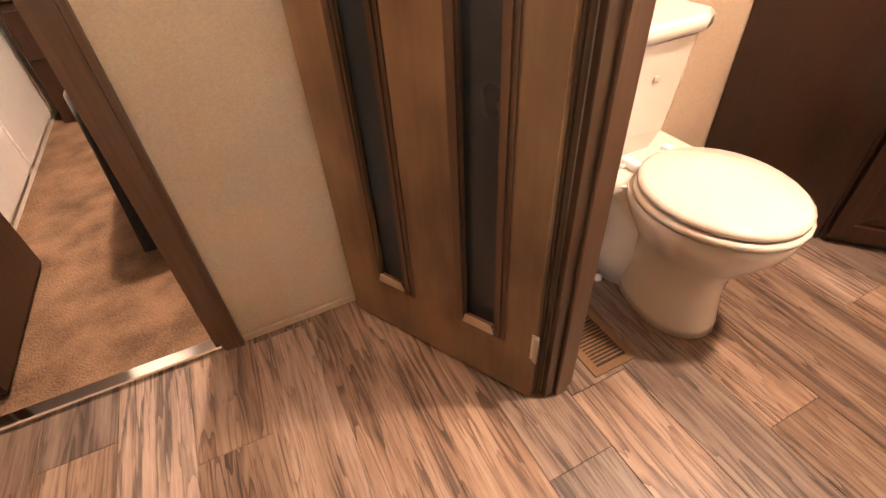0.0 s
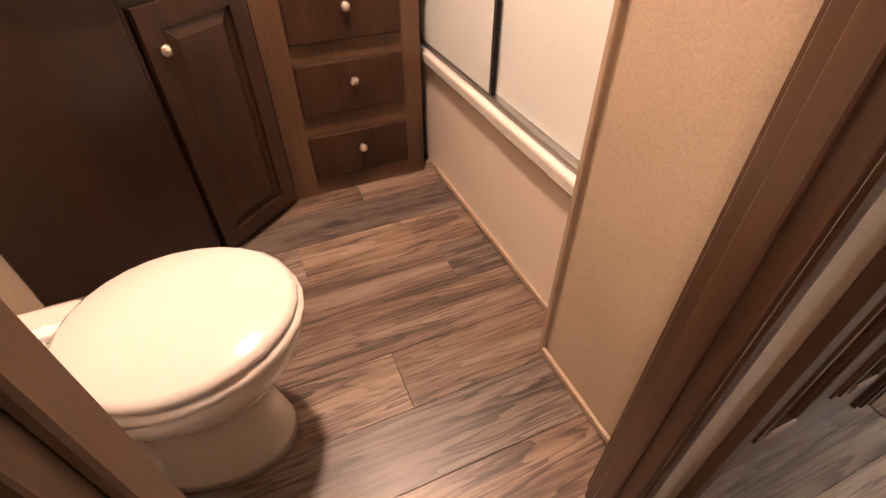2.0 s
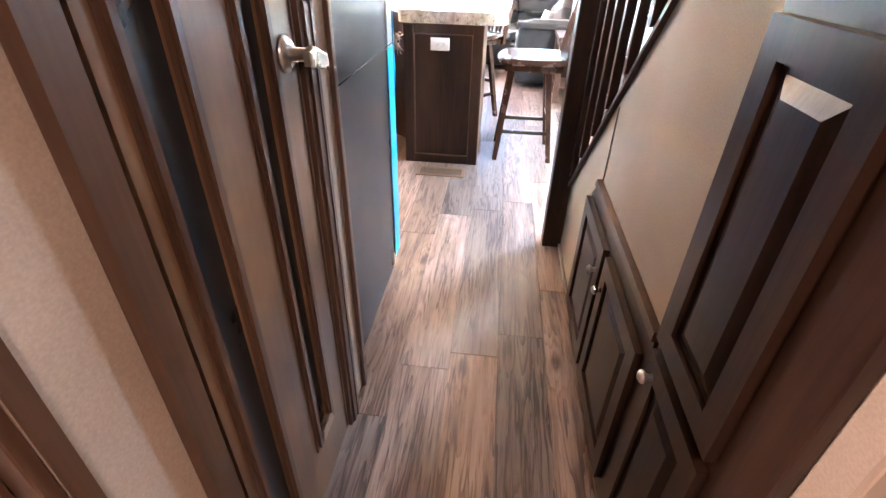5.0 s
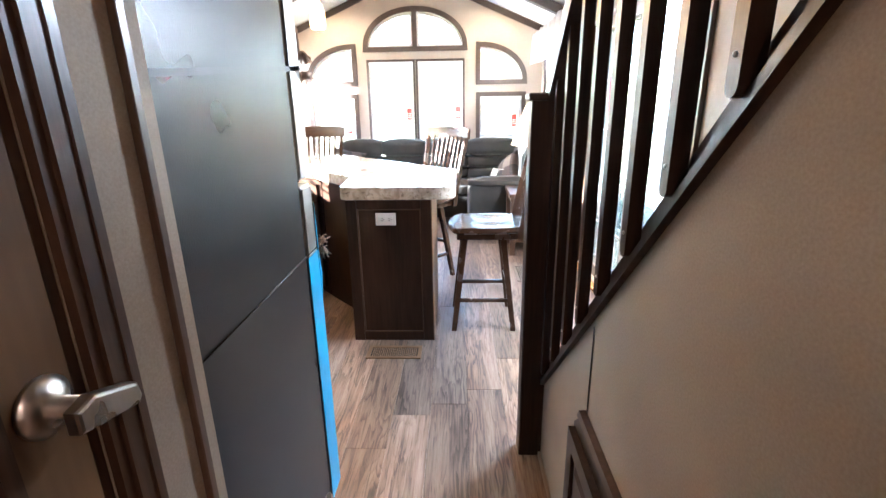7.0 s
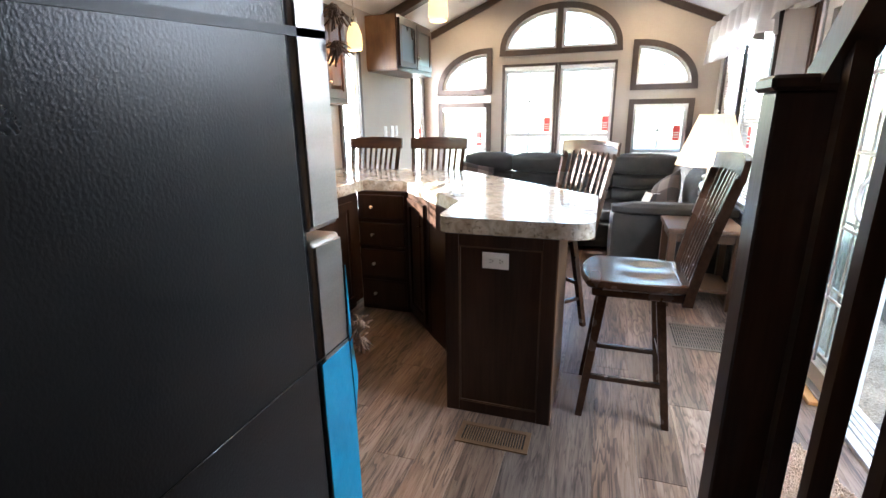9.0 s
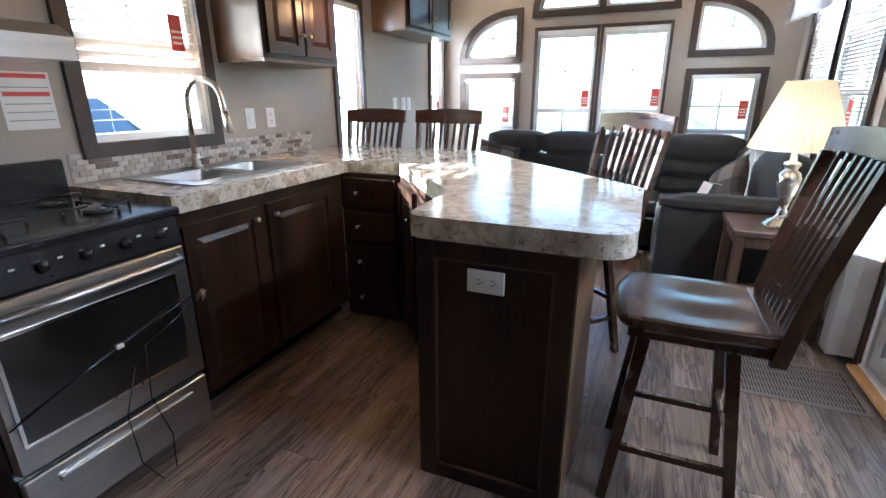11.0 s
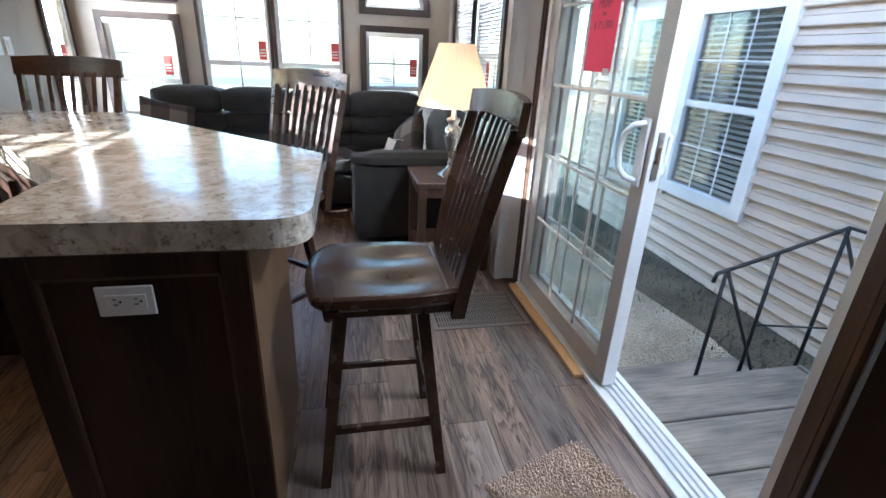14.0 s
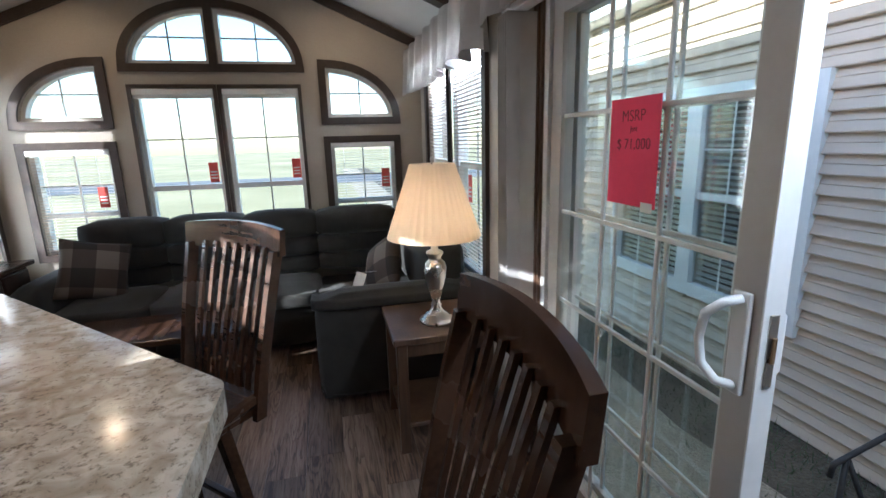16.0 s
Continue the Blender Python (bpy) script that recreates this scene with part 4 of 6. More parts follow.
# ---- bedroom through the doorway ----
bed = thing("bed", "bed with dark blue-black patterned cover on carpet", "bed")
part("mattress", box(B(), (-0.6, -3.6, 0.30), (0.62, -1.86, 0.58), 0.05, 3), SOFA, bed)
bm = B()
rings = []
for z, o in ((0.60, -0.02), (0.57, 0.025), (0.40, 0.035), (0.2, 0.05), (0.03, 0.06)):
    ring = []
    for i in range(40):
        u = i / 39
        p = Vector((0.62 + o, -3.6 + 1.74 * 2 * u)) if u < 0.5 else Vector((0.62 + o - 1.2 * (2 * u - 1), -1.86 + o))
        wv = 0.02 * math.sin(i * 1.9) * (0.6 - z)
        ring.append(bm.verts.new((p.x + (wv if u < 0.5 else 0), p.y + (0 if u < 0.5 else wv), z)))
    rings.append(ring)
for a, b in zip(rings, rings[1:]):
    for i in range(39):
        f = bm.faces.new((a[i], a[i + 1], b[i + 1], b[i]))
        f.smooth = True
bmesh.ops.solidify(bm, geom=bm.faces[:], thickness=0.02)
part("bed_cover", bm, cloth("navy_black_patterned_cover", (0.010, 0.011, 0.014), (0.045, 0.05, 0.06), 60), bed)
ns = thing("night_stand", "dark brown wooden night stand by the bed", "night stand")
part("body", box(B(), (0.72, -3.75, 0.0), (1.06, -3.3, 0.62), 0.01), DARKWOOD, ns)
part("drawer", box(B(), (0.74, -3.299, 0.35), (1.04, -3.285, 0.58), 0.004), DARKWOOD, ns)
part("top", box(B(), (0.70, -3.77, 0.622), (1.08, -3.28, 0.645), 0.005), MIDWOOD, ns)
wd = thing("wardrobe", "pale cream panelled wardrobe along the bedroom wall", "wardrobe")
part("body", box(B(), (1.12, -4.15, 0.013), (1.249, -1.42, 2.05)), VINYLWHITE, wd)
for y in (-3.4, -2.7, -2.0):
    part("door", box(B(), (1.108, y - 0.66, 0.06), (1.119, y - 0.01, 2.0), 0.003), VINYLWHITE, wd)

# ---- hall: cabinets under the stair ----
hr = lambda u, v, w: Vector((HALL_R - 0.002 - w, u, v))
low = thing("under_stair_cabinet", "dark wooden cabinet doors built under the stair", "cabinet")
bm = sheet(B(), [(0.475, 0.03), (1.30, 0.03), (1.30, 0.55), (1.245, 0.605), (0.475, 0.605)], [], hr, 0.010)
part("face_frame", bm, DARKWOOD, low)
hk = lambda u, v, w: hr(u, v, 0.011 + w)
d = panel_door(low, hk, 0.92, 0.075, 1.285, 0.545)
knob(d, hk(0.955, 0.45, 0.018), (-1, 0, 0))
d = panel_door(low, hk, 0.50, 0.075, 0.885, 0.545)
knob(d, hk(0.85, 0.45, 0.018), (-1, 0, 0))
part("top_moulding", prism(B(), [(0.475, 0.605), (1.252, 0.605), (1.235, 0.632), (0.475, 0.632)], 0.0, 0.018, hr), MIDWOOD, low)
tall = thing("tall_stair_cabinet", "tall dark wooden cabinet with two stacked panel doors", "cabinet")
bm = sheet(B(), rect(0.14, 0.0, 0.45, 1.26), [], hr, 0.012)
part("face_frame", bm, DARKWOOD, tall)
ht = lambda u, v, w: hr(u, v, 0.013 + w)
d = panel_door(tall, ht, 0.165, 0.075, 0.43, 0.63)
knob(d, ht(0.39, 0.59, 0.018), (-1, 0, 0))
d = panel_door(tall, ht, 0.165, 0.66, 0.43, 1.225)
part("top_rail", prism(B(), rect(0.138, 1.24, 0.446, 1.287), 0.0, 0.024, hr), DARKWOOD, tall)
batten("baseboard_stair", (HALL_R - 0.012, 1.302, 0.002), (HALL_R - 0.002, 1.86, 0.024))
batten("trim_tall_side", (HALL_R - 0.024, 0.06, 0.0), (HALL_R - 0.002, 0.137, LOFT - 0.01), DARKWOOD, "dark brown upright trim board")

# ---- the stair ----
stair = thing("loft_stair", "dark wooden loft stair with square balusters and newel", "stair")
sx = HALL_R
part("newel", box(B(), (0.403, 1.796, 0.0), (0.495, 1.875, 1.415), 0.004), DARKWOOD, stair)
part("newel_cap", box(B(), (0.392, 1.785, 1.4155), (0.507, 1.887, 1.44), 0.006), DARKWOOD, stair)


def rake(z_at, y0, y1, h, x0, x1):
    """A raking board: its lower edge starts at z_at(y0)."""
    return prism(B(), [(y0, z_at(y0)), (y1, z_at(y1)), (y1, z_at(y1) + h), (y0, z_at(y0) + h)], x0, x1, lambda u, v, w: Vector((w, u, v)))


foot = lambda y: 0.435 + (1.70 - y) * 0.985
part("stringer_cap", rake(foot, 1.862, 0.07, 0.022, sx - 0.016, sx + 0.052), DARKWOOD, stair)
part("stringer", rake(lambda y: foot(y) + 0.023, 1.862, 0.07, 0.050, sx + 0.002, sx + 0.022), DARKWOOD, stair)
hand = lambda y: 1.355 + (1.86 - y) * 0.93
part("handrail", rake(hand, 1.862, 0.6, 0.08, sx - 0.040, sx + 0.012), DARKWOOD, stair)
for k in range(9):
    y = 1.742 - 0.1435 * k
    m = B()
    zf = foot(y) + 0.042
    nose = [(y - 0.0135 * math.cos(math.pi * i / 8), zf - 0.0135 * math.sin(math.pi * i / 8)) for i in range(9)]
    prism(m, nose + [(y + 0.0135, hand(y) + 0.02), (y - 0.0135, hand(y) + 0.02)], sx - 0.026, sx + 0.0015, lambda u, v, w: Vector((w, u, v)))
    b = part("baluster", m, DARKWOOD, stair)
    part("screw", lathe(B(), [(0.004, 0), (0.003, 0.002), (0.0, 0.0025)], segs=8), NICKEL, b, m=pose(sx - 0.0262, y, foot(y) + 0.075, 0, -90, 0))
for i in range(8):
    y1 = 1.84 - 0.205 * i
    z = 0.2 * (i + 1)
    part("tread", box(B(), (sx + 0.056, max(y1 - 0.235, 0.065), z - 0.03), (XR - 0.004, y1, z), 0.004), DARKWOOD, stair)
    part("riser", box(B(), (sx + 0.055, y1 - 0.032, z - 0.2), (XR - 0.004, y1 - 0.014, z - 0.031)), DARKWOOD, stair)

# ---- fridge ----
fridge = thing("refrigerator", "black textured refrigerator tied shut with twine straps", "refrigerator")
part("cabinet", box(B(), (-1.02, 0.865, 0.02), (-0.30, 1.50, 1.74), 0.006, 2), FRIDGEBLACK, fridge)
for z0, z1 in ((0.06, 1.185), (1.20, 1.735)):
    dr = part("door", box(B(), (-1.02, 1.515, z0), (-0.302, 1.608, z1), 0.010, 3), STEEL, fridge, "stainless steel door")
    part("door_edge", box(B(), (-0.3015, 1.522, z0 + 0.01), (-0.2985, 1.603, z1 - 0.01), 0.001), STEEL, dr, "pale bare door edge")
part("gasket", box(B(), (-1.01, 1.50, 0.06), (-0.31, 1.515, 1.73)), BLACK, fridge)
part("protective_film", box(B(), (-0.2985, 1.508, 0.05), (-0.2965, 1.611, 0.965), 0.0008), BLUEFILM, fridge, "blue protective plastic film on the door edge")
part("film_flap", prism(B(), [(1.609, 0.80), (1.625, 0.88), (1.613, 0.96), (1.606, 1.12), (1.603, 0.97)], 0, 0.002, lambda u, v, w: Vector((-0.2965 + w, u, v))), BLUEFILM, fridge, "torn blue film flap")
part("foot", box(B(), (-0.98, 0.9, 0.0), (-0.34, 1.45, 0.02)), BLACK, fridge)
bm = prism(B(), [(0.862, 1.452), (1.612, 1.507), (1.612, 1.520), (0.862, 1.465)], 0.0, 0.0013, lambda u, v, w: Vector((-0.2998 + w, u, v)))
part("strap", bm, surface("grey_strap_tape", (0.025, 0.025, 0.026), (0.04, 0.04, 0.041), rough=0.5, bump=0.0), fridge, "flat grey strap round the body")
part("cord", rod(B(), (-0.298, 0.86, 0.975), (-0.298, 1.612, 0.975), 0.0016, segs=6), BLACK, fridge, "thin dark tie cord")


def tassel(at, n=26, size=0.03, seed=1):
    rnd = random.Random(seed)
    ob = thing("twine_knot", "frayed brown twine knot tied at an appliance corner", "twine")
    bm = B()
    for i in range(n):
        d = Vector((rnd.uniform(-1, 1), rnd.uniform(-1, 1), rnd.uniform(-1, 1))).normalized() * size * rnd.uniform(0.5, 1.0)
        mid = Vector(at) + d * 0.5 + Vector((0, 0, 0.006 * rnd.uniform(-1, 1)))
        tube(bm, [at, mid, Vector(at) + d + Vector((0, 0, -0.008))], 0.0016, 5)
    part("tuft", bm, TWINE, ob)
    part("knot", lathe(B(), [(0.004, -0.012), (0.011, -0.006), (0.012, 0.004), (0.005, 0.012)], at, 9), TWINE, ob)
    return ob


tassel((-0.29, 1.622, 1.55), seed=2)
tassel((-0.29, 1.622, 1.495), seed=3)
tassel((-0.285, 1.627, 0.99), seed=4, size=0.035)
tassel((-0.285, 1.627, 0.955), seed=5, size=0.028)

# ---- kitchen ----
def rounded(pts, radii, n=6):
    """Rounds chosen corners of an outline."""
    out = []
    for i, p in enumerate(pts):
        r = radii.get(i, 0)
        p, a, b = Vector(p), Vector(pts[i - 1]), Vector(pts[(i + 1) % len(pts)])
        if not r:
            out.append(tuple(p))
            continue
        d1, d2 = (a - p).normalized(), (b - p).normalized()
        s, e = p + d1 * r, p + d2 * r
        for k in range(n + 1):
            u = k / n
            out.append(tuple(s * (1 - u) ** 2 + p * 2 * u * (1 - u) + e * u * u))
    return out


top = thing("kitchen_countertop", "beige speckled stone-look laminate worktop with peninsula", "countertop")
outline = rounded([(-0.53, 2.80), (0.142, 2.80), (0.142, 3.545), (-0.9, 4.6), (XL + 0.004, 4.6), (XL + 0.004, 2.72), (-1.45, 2.72), (-1.45, 3.86), (-1.12, 3.86), (-0.55, 3.215)], {0: 0.07, 1: 0.11, 2: 0.03, 3: 0.04}, 16)
hole = rect(-1.96, 2.93, -1.54, 3.62)
bm = sheet(B(), outline, [hole], lambda u, v, w: Vector((u, v, 0.89 + w)), 0.07)
es = [e for e in bm.edges if len(e.link_faces) == 2 and all(v.co.z > 0.95 for v in e.verts) and e.calc_face_angle(0) > 1.0]
bmesh.ops.bevel(bm, geom=es, offset=0.006, segments=2, affect="EDGES", profile=0.5)
part("slab", bm, LAMINATE, top)

pen = thing("peninsula_cabinet", "dark wooden peninsula end cabinet with framed panel", "cabinet")
part("carcass", prism(B(), [(-0.485, 2.815), (-0.005, 2.815), (-0.005, 3.40), (-0.32, 3.72), (-0.83, 3.52), (-0.50, 3.16)], 0.0, 0.888), DARKWOOD, pen)
fr = lambda u, v, w: Vector((u, 2.813 - w, v))
part("end_panel", prism(B(), rect(-0.47, 0.03, -0.02, 0.87), 0.0, 0.004, fr), DARKWOOD, pen)
for a in ((-0.492, 0.0, -0.43, 0.888), (-0.06, 0.0, 0.0, 0.888)):
    part("stile", prism(B(), rect(*a), 0.0, 0.016, fr, bevel=0.002), DARKWOOD, pen)
for a in ((-0.43, 0.0, -0.06, 0.055), (-0.43, 0.835, -0.06, 0.888)):
    part("rail", prism(B(), rect(*a), 0.0, 0.014, fr, bevel=0.002), DARKWOOD, pen)
bm = sheet(B(), rect(-0.432, 0.053, -0.058, 0.837), [rect(-0.422, 0.063, -0.068, 0.827)], lambda u, v, w: fr(u, v, 0.005 + w), 0.006)
part("bead", bm, MIDWOOD, pen)
part("side_panel", box(B(), (-0.004, 2.80, 0.0), (0.004, 3.40, 0.888)), DOORWOOD, pen, "brown wood-grain side panel")


def outlet(at, way, horizontal=True, kind="outlet", label="white duplex outlet plate on a dark panel"):
    """A wall plate with its sockets or rockers; local x across, z up, y inwards."""
    ob = thing("wall_plate", label, kind)
    w, h = (0.118, 0.074) if horizontal else (0.074, 0.118)
    ob.matrix_basis = Matrix.Translation(at) @ Matrix.Rotation(way, 4, "Z")
    part("plate", box(B(), (-w / 2, -0.006, -h / 2), (w / 2, 0.0, h / 2), 0.003), WHITEPLASTIC, ob)
    if kind == "outlet":
        part("socket_face", box(B(), (-w * 0.36 if horizontal else -0.017, -0.008, -0.017 if horizontal else -h * 0.36), (w * 0.36 if horizontal else 0.017, -0.0062, 0.017 if horizontal else h * 0.36), 0.001), VINYLWHITE, ob)
        for s in (-1, 1):
            c = Vector((s * 0.021, 0, 0)) if horizontal else Vector((0, 0, s * 0.021))
            for k in (-1, 1):
                o = Vector((0, 0, k * 0.0065)) if horizontal else Vector((k * 0.0065, 0, 0))
                q = c + o
                e = (0.0045, 0.0012) if horizontal else (0.0012, 0.0045)
                part("slot", box(B(), (q.x - e[0], -0.0088, q.z - e[1]), (q.x + e[0], -0.0079, q.z + e[1])), BLACK, ob)
            q = c + (Vector((0.011, 0, 0)) if horizontal else Vector((0, 0, -0.011)))
            part("slot", box(B(), (q.x - 0.0022, -0.0088, q.z - 0.0022), (q.x + 0.0022, -0.0079, q.z + 0.0022)), BLACK, ob)
    else:
        part("rocker", box(B(), (-0.016, -0.010, -0.034), (0.016, -0.0062, 0.034), 0.003), VINYLWHITE, ob)
    return ob


outlet((-0.264, 2.807, 0.775), 0)
for yy, k in ((3.76, "switch"), (3.93, "outlet")):
    outlet((XL + 0.001, yy, 1.185), math.pi / 2, False, k, "white wall plate above the tile backsplash")
for yy in (5.55, 5.72, 5.83):
    outlet((XL + 0.001, yy, 1.24), math.pi / 2, False, "switch", "white switch plate on the dining wall")
for yy in (2.175, 2.325):
    outlet((XR - 0.001, yy, 1.125), -math.pi / 2, False, "switch", "white rocker switch plate by the patio door")

drw = thing("drawer_base_cabinet", "dark wooden base cabinet with four drawers", "cabinet")
part("carcass", box(B(), (-1.49, 3.84, 0.0), (-1.10, 4.12, 0.888)), DARKWOOD, drw)
pd = lambda u, v, w: Vector((u, 3.838 - w, v))
for z0, z1 in ((0.035, 0.235), (0.265, 0.465), (0.495, 0.665), (0.695, 0.865)):
    d = drawer_front(drw, pd, -1.47, z0, -1.13, z1)
    knob(d, pd(-1.37, (z0 + z1) / 2, 0.018), (0, -1, 0), 0.012)
dg = thing("angled_base_cabinet", "dark wooden angled corner base cabinet with door", "cabinet")
part("carcass", prism(B(), [(-1.098, 3.84), (-0.84, 3.535), (-0.33, 3.73), (-0.62, 4.12), (-1.098, 4.12)], 0.0, 0.888), DARKWOOD, dg)
a0, a1 = Vector((-1.09, 3.825)), Vector((-0.845, 3.535))
al = (a1 - a0).normalized()
ow = Vector((al.y, -al.x))
if ow.y > 0:
    ow = -ow
pg = lambda u, v, w: Vector((*(a0 + al * u + ow * (0.003 + w)), v))
d = panel_door(dg, pg, 0.03, 0.06, 0.35, 0.86)
knob(d, pg(0.31, 0.72, 0.018), (ow.x, ow.y, 0), 0.012)
sb = thing("sink_base_cabinet", "dark wooden sink base cabinet with panel doors", "cabinet")
part("carcass", box(B(), (XL + 0.005, 2.74, 0.08), (-1.49, 3.835, 0.888)), DARKWOOD, sb)
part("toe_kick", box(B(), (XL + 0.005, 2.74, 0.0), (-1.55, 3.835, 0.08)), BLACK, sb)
ps = lambda u, v, w: Vector((-1.489 + w, u, v))
d = panel_door(sb, ps, 2.76, 0.10, 3.165, 0.83)
knob(d, ps(3.13, 0.775, 0.018), (1, 0, 0), 0.012)
d = panel_door(sb, ps, 3.215, 0.10, 3.72, 0.83)
knob(d, ps(3.255, 0.775, 0.018), (1, 0, 0), 0.012)

sink = thing("kitchen_sink", "stainless steel double bowl sink in the worktop", "sink")
bowls = [rect(-1.90, 2.96, -1.60, 3.25), rect(-1.90, 3.30, -1.60, 3.59)]
part("deck", sheet(B(), rounded(rect(-2.0, 2.90, -1.52, 3.65), {0: .04, 1: .04, 2: .04, 3: .04}), bowls, lambda u, v, w: Vector((u, v, 0.961 + w)), 0.006), STEEL, sink)
for b in bowls:
    bm = B()
    (u0, v0), (u1, v1) = b[0], b[2]
    loft_rings(bm, [[(p[0], p[1], 0.962) for p in rounded(b, {0: .05, 1: .05, 2: .05, 3: .05})], [(p[0], p[1], 0.80) for p in rounded(rect(u0 + .02, v0 + .02, u1 - .02, v1 - .02), {0: .05, 1: .05, 2: .05, 3: .05})]], cap0=True, cap1=False)
    bmesh.ops.delete(bm, geom=[f for f in bm.faces if len(f.verts) > 4 and f.calc_center_median().z > 0.9], context="FACES_ONLY")
    bm2 = [v for v in bm.verts if v.co.z < 0.85]
    bm.faces.new(bm2)
    part("bowl", bm, STEEL, sink)
part("strainer", lathe(B(), [(0.03, 0.802), (0.03, 0.808), (0.01, 0.806)], (-1.75, 3.10, 0), 14), REDTAG, sink, "red rimmed drain strainer")
tap = thing("kitchen_faucet", "tall brushed nickel gooseneck kitchen faucet", "faucet")
part("base", lathe(B(), [(0.03, 0.968), (0.03, 0.975), (0.022, 0.985), (0.02, 1.03), (0.014, 1.04)], (-1.955, 3.27, 0), 16), NICKEL, tap)
neck = [(-1.955, 3.27, 1.03), (-1.955, 3.27, 1.285)] + [(-1.955 + 0.095 * (1 - math.cos(a)), 3.27 + 0.02 * (1 - math.cos(a)), 1.285 + 0.105 * math.sin(a)) for a in [math.pi * i / 10 for i in range(1, 10)]] + [(-1.762, 3.31, 1.265), (-1.755, 3.312, 1.21)]
part("spout", tube(B(), neck, 0.014, 12), NICKEL, tap)
part("spray_head", rod(B(), (-1.757, 3.312, 1.225), (-1.742, 3.314, 1.14), 0.016, 0.019, 12), NICKEL, tap)
part("lever", rod(B(), (-1.935, 3.275, 1.005), (-1.87, 3.30, 1.03), 0.006, 0.005, 8), NICKEL, tap)

splash = thing("tile_backsplash", "strip of small grey and tan mosaic tiles", "backsplash")
splash["kind"] = "structure"
part("grout", box(B(), (XL + 0.001, 2.74, 0.962), (XL + 0.004, 4.34, 1.085)), WALLGREY, splash)
tones = [surface("mosaic_tile_" + n, c, tuple(v * 1.15 for v in c), (20, 20, 20), (60, 60, 60), 0.3, bump=0.05) for n, c in (("light", (0.50, 0.46, 0.41)), ("tan", (0.36, 0.31, 0.26)), ("dark", (0.16, 0.12, 0.10)))]
rnd = random.Random(7)
tile_mesh = []
for k in range(3):
    bm = box(B(), (0, 0, 0), (0.004, 0.046, 0.022), 0.001)
    me = bpy.data.meshes.new("tile")
    bm.to_mesh(me)
    bm.free()
    me.materials.append(tones[k])
    tile_mesh.append(me)
for r in range(5):
    yy = 2.745 + (r % 2) * 0.024
    while yy < 4.29:
        o = new("tile", tile_mesh[rnd.choices((0, 1, 2), (5, 3, 2))[0]])
        o.location = (XL + 0.0045, yy, 0.964 + r * 0.0242)
        o.parent = splash
        yy += 0.0485

rng = thing("kitchen_range", "stainless and black gas range against the wall", "range")
part("body", box(B(), (XL + 0.01, 2.06, 0.03), (-1.43, 2.70, 0.90)), BLACK, rng)
part("cooktop", box(B(), (XL + 0.01, 2.05, 0.90), (-1.40, 2.712, 0.93), 0.008, 2), BLACK, rng)
part("control_panel", prism(B(), [(-1.43, 0.80), (-1.405, 0.80), (-1.42, 0.90), (-1.44, 0.90)], 2.06, 2.70, lambda u, v, w: Vector((u, w, v))), BLACK, rng)
for i in range(5):
    yk = 2.14 + i * 0.12
    part("control_knob", lathe(B(), [(0.0, 0), (0.019, 0), (0.016, 0.02), (0.0, 0.022)], segs=14), BLACK, rng, m=pose(-1.412, yk, 0.85, 0, 82, 0))
od = part("oven_door", box(B(), (-1.43, 2.065, 0.27), (-1.395, 2.695, 0.79), 0.006), STEEL, rng, "stainless oven door")
part("oven_window", box(B(), (-1.394, 2.10, 0.36), (-1.391, 2.63, 0.69), 0.001), BLACKGLASS, od, "black oven glass")
bm = tube(B(), [(-1.395, 2.10, 0.755), (-1.355, 2.115, 0.755), (-1.35, 2.38, 0.755), (-1.355, 2.645, 0.755), (-1.395, 2.66, 0.755)], 0.013, 10)
part("oven_handle", bm, STEEL, od)
part("storage_drawer", box(B(), (-1.43, 2.065, 0.05), (-1.40, 2.695, 0.245), 0.005), STEEL, rng, "stainless storage drawer")
part("drawer_lip", box(B(), (-1.401, 2.15, 0.19), (-1.385, 2.62, 0.21), 0.003), STEEL, rng)
part("back_guard", box(B(), (XL + 0.006, 2.06, 0.93), (XL + 0.05, 2.70, 1.075), 0.008), BLACK, rng)
for bx, by in ((-1.86, 2.22), (-1.86, 2.54), (-1.58, 2.22), (-1.58, 2.54)):
    bm = lathe(B(), [(0.045, 0.931), (0.045, 0.938), (0.03, 0.945), (0.0, 0.947)], (bx, by, 0), 14)
    part("burner", bm, BLACK, rng)
    bm = B()
    for a in range(4):
        c, s = math.cos(a * math.pi / 2), math.sin(a * math.pi / 2)
        rod(bm, (bx + 0.11 * c, by + 0.11 * s, 0.958), (bx + 0.03 * c, by + 0.03 * s, 0.958), 0.005, segs=6)
        rod(bm, (bx + 0.11 * c, by + 0.11 * s, 0.931), (bx + 0.11 * c, by + 0.11 * s, 0.958), 0.005, segs=6)
    part("grate", bm, BLACK, rng)
tassel((-1.36, 2.71, 0.60), seed=8, size=0.03)
cordob = thing("hanging_cord", "thin black cord hanging down the range", "cord")
part("cord", tube(B(), [(-1.385, 2.70, 0.60), (-1.36, 2.6, 0.55), (-1.37, 2.47, 0.5), (-1.37, 2.45, 0.3), (-1.36, 2.49, 0.12), (-1.33, 2.46, 0.006)], 0.0025, 6), BLACK, cordob)
part("loop", tube(B(), [(-1.37, 2.42, 0.44), (-1.35, 2.35, 0.3), (-1.35, 2.36, 0.1), (-1.32, 2.4, 0.006)], 0.0022, 6), BLACK, cordob)
tie = thing("tie_cord", "thin black cord tied across the oven door", "cord")
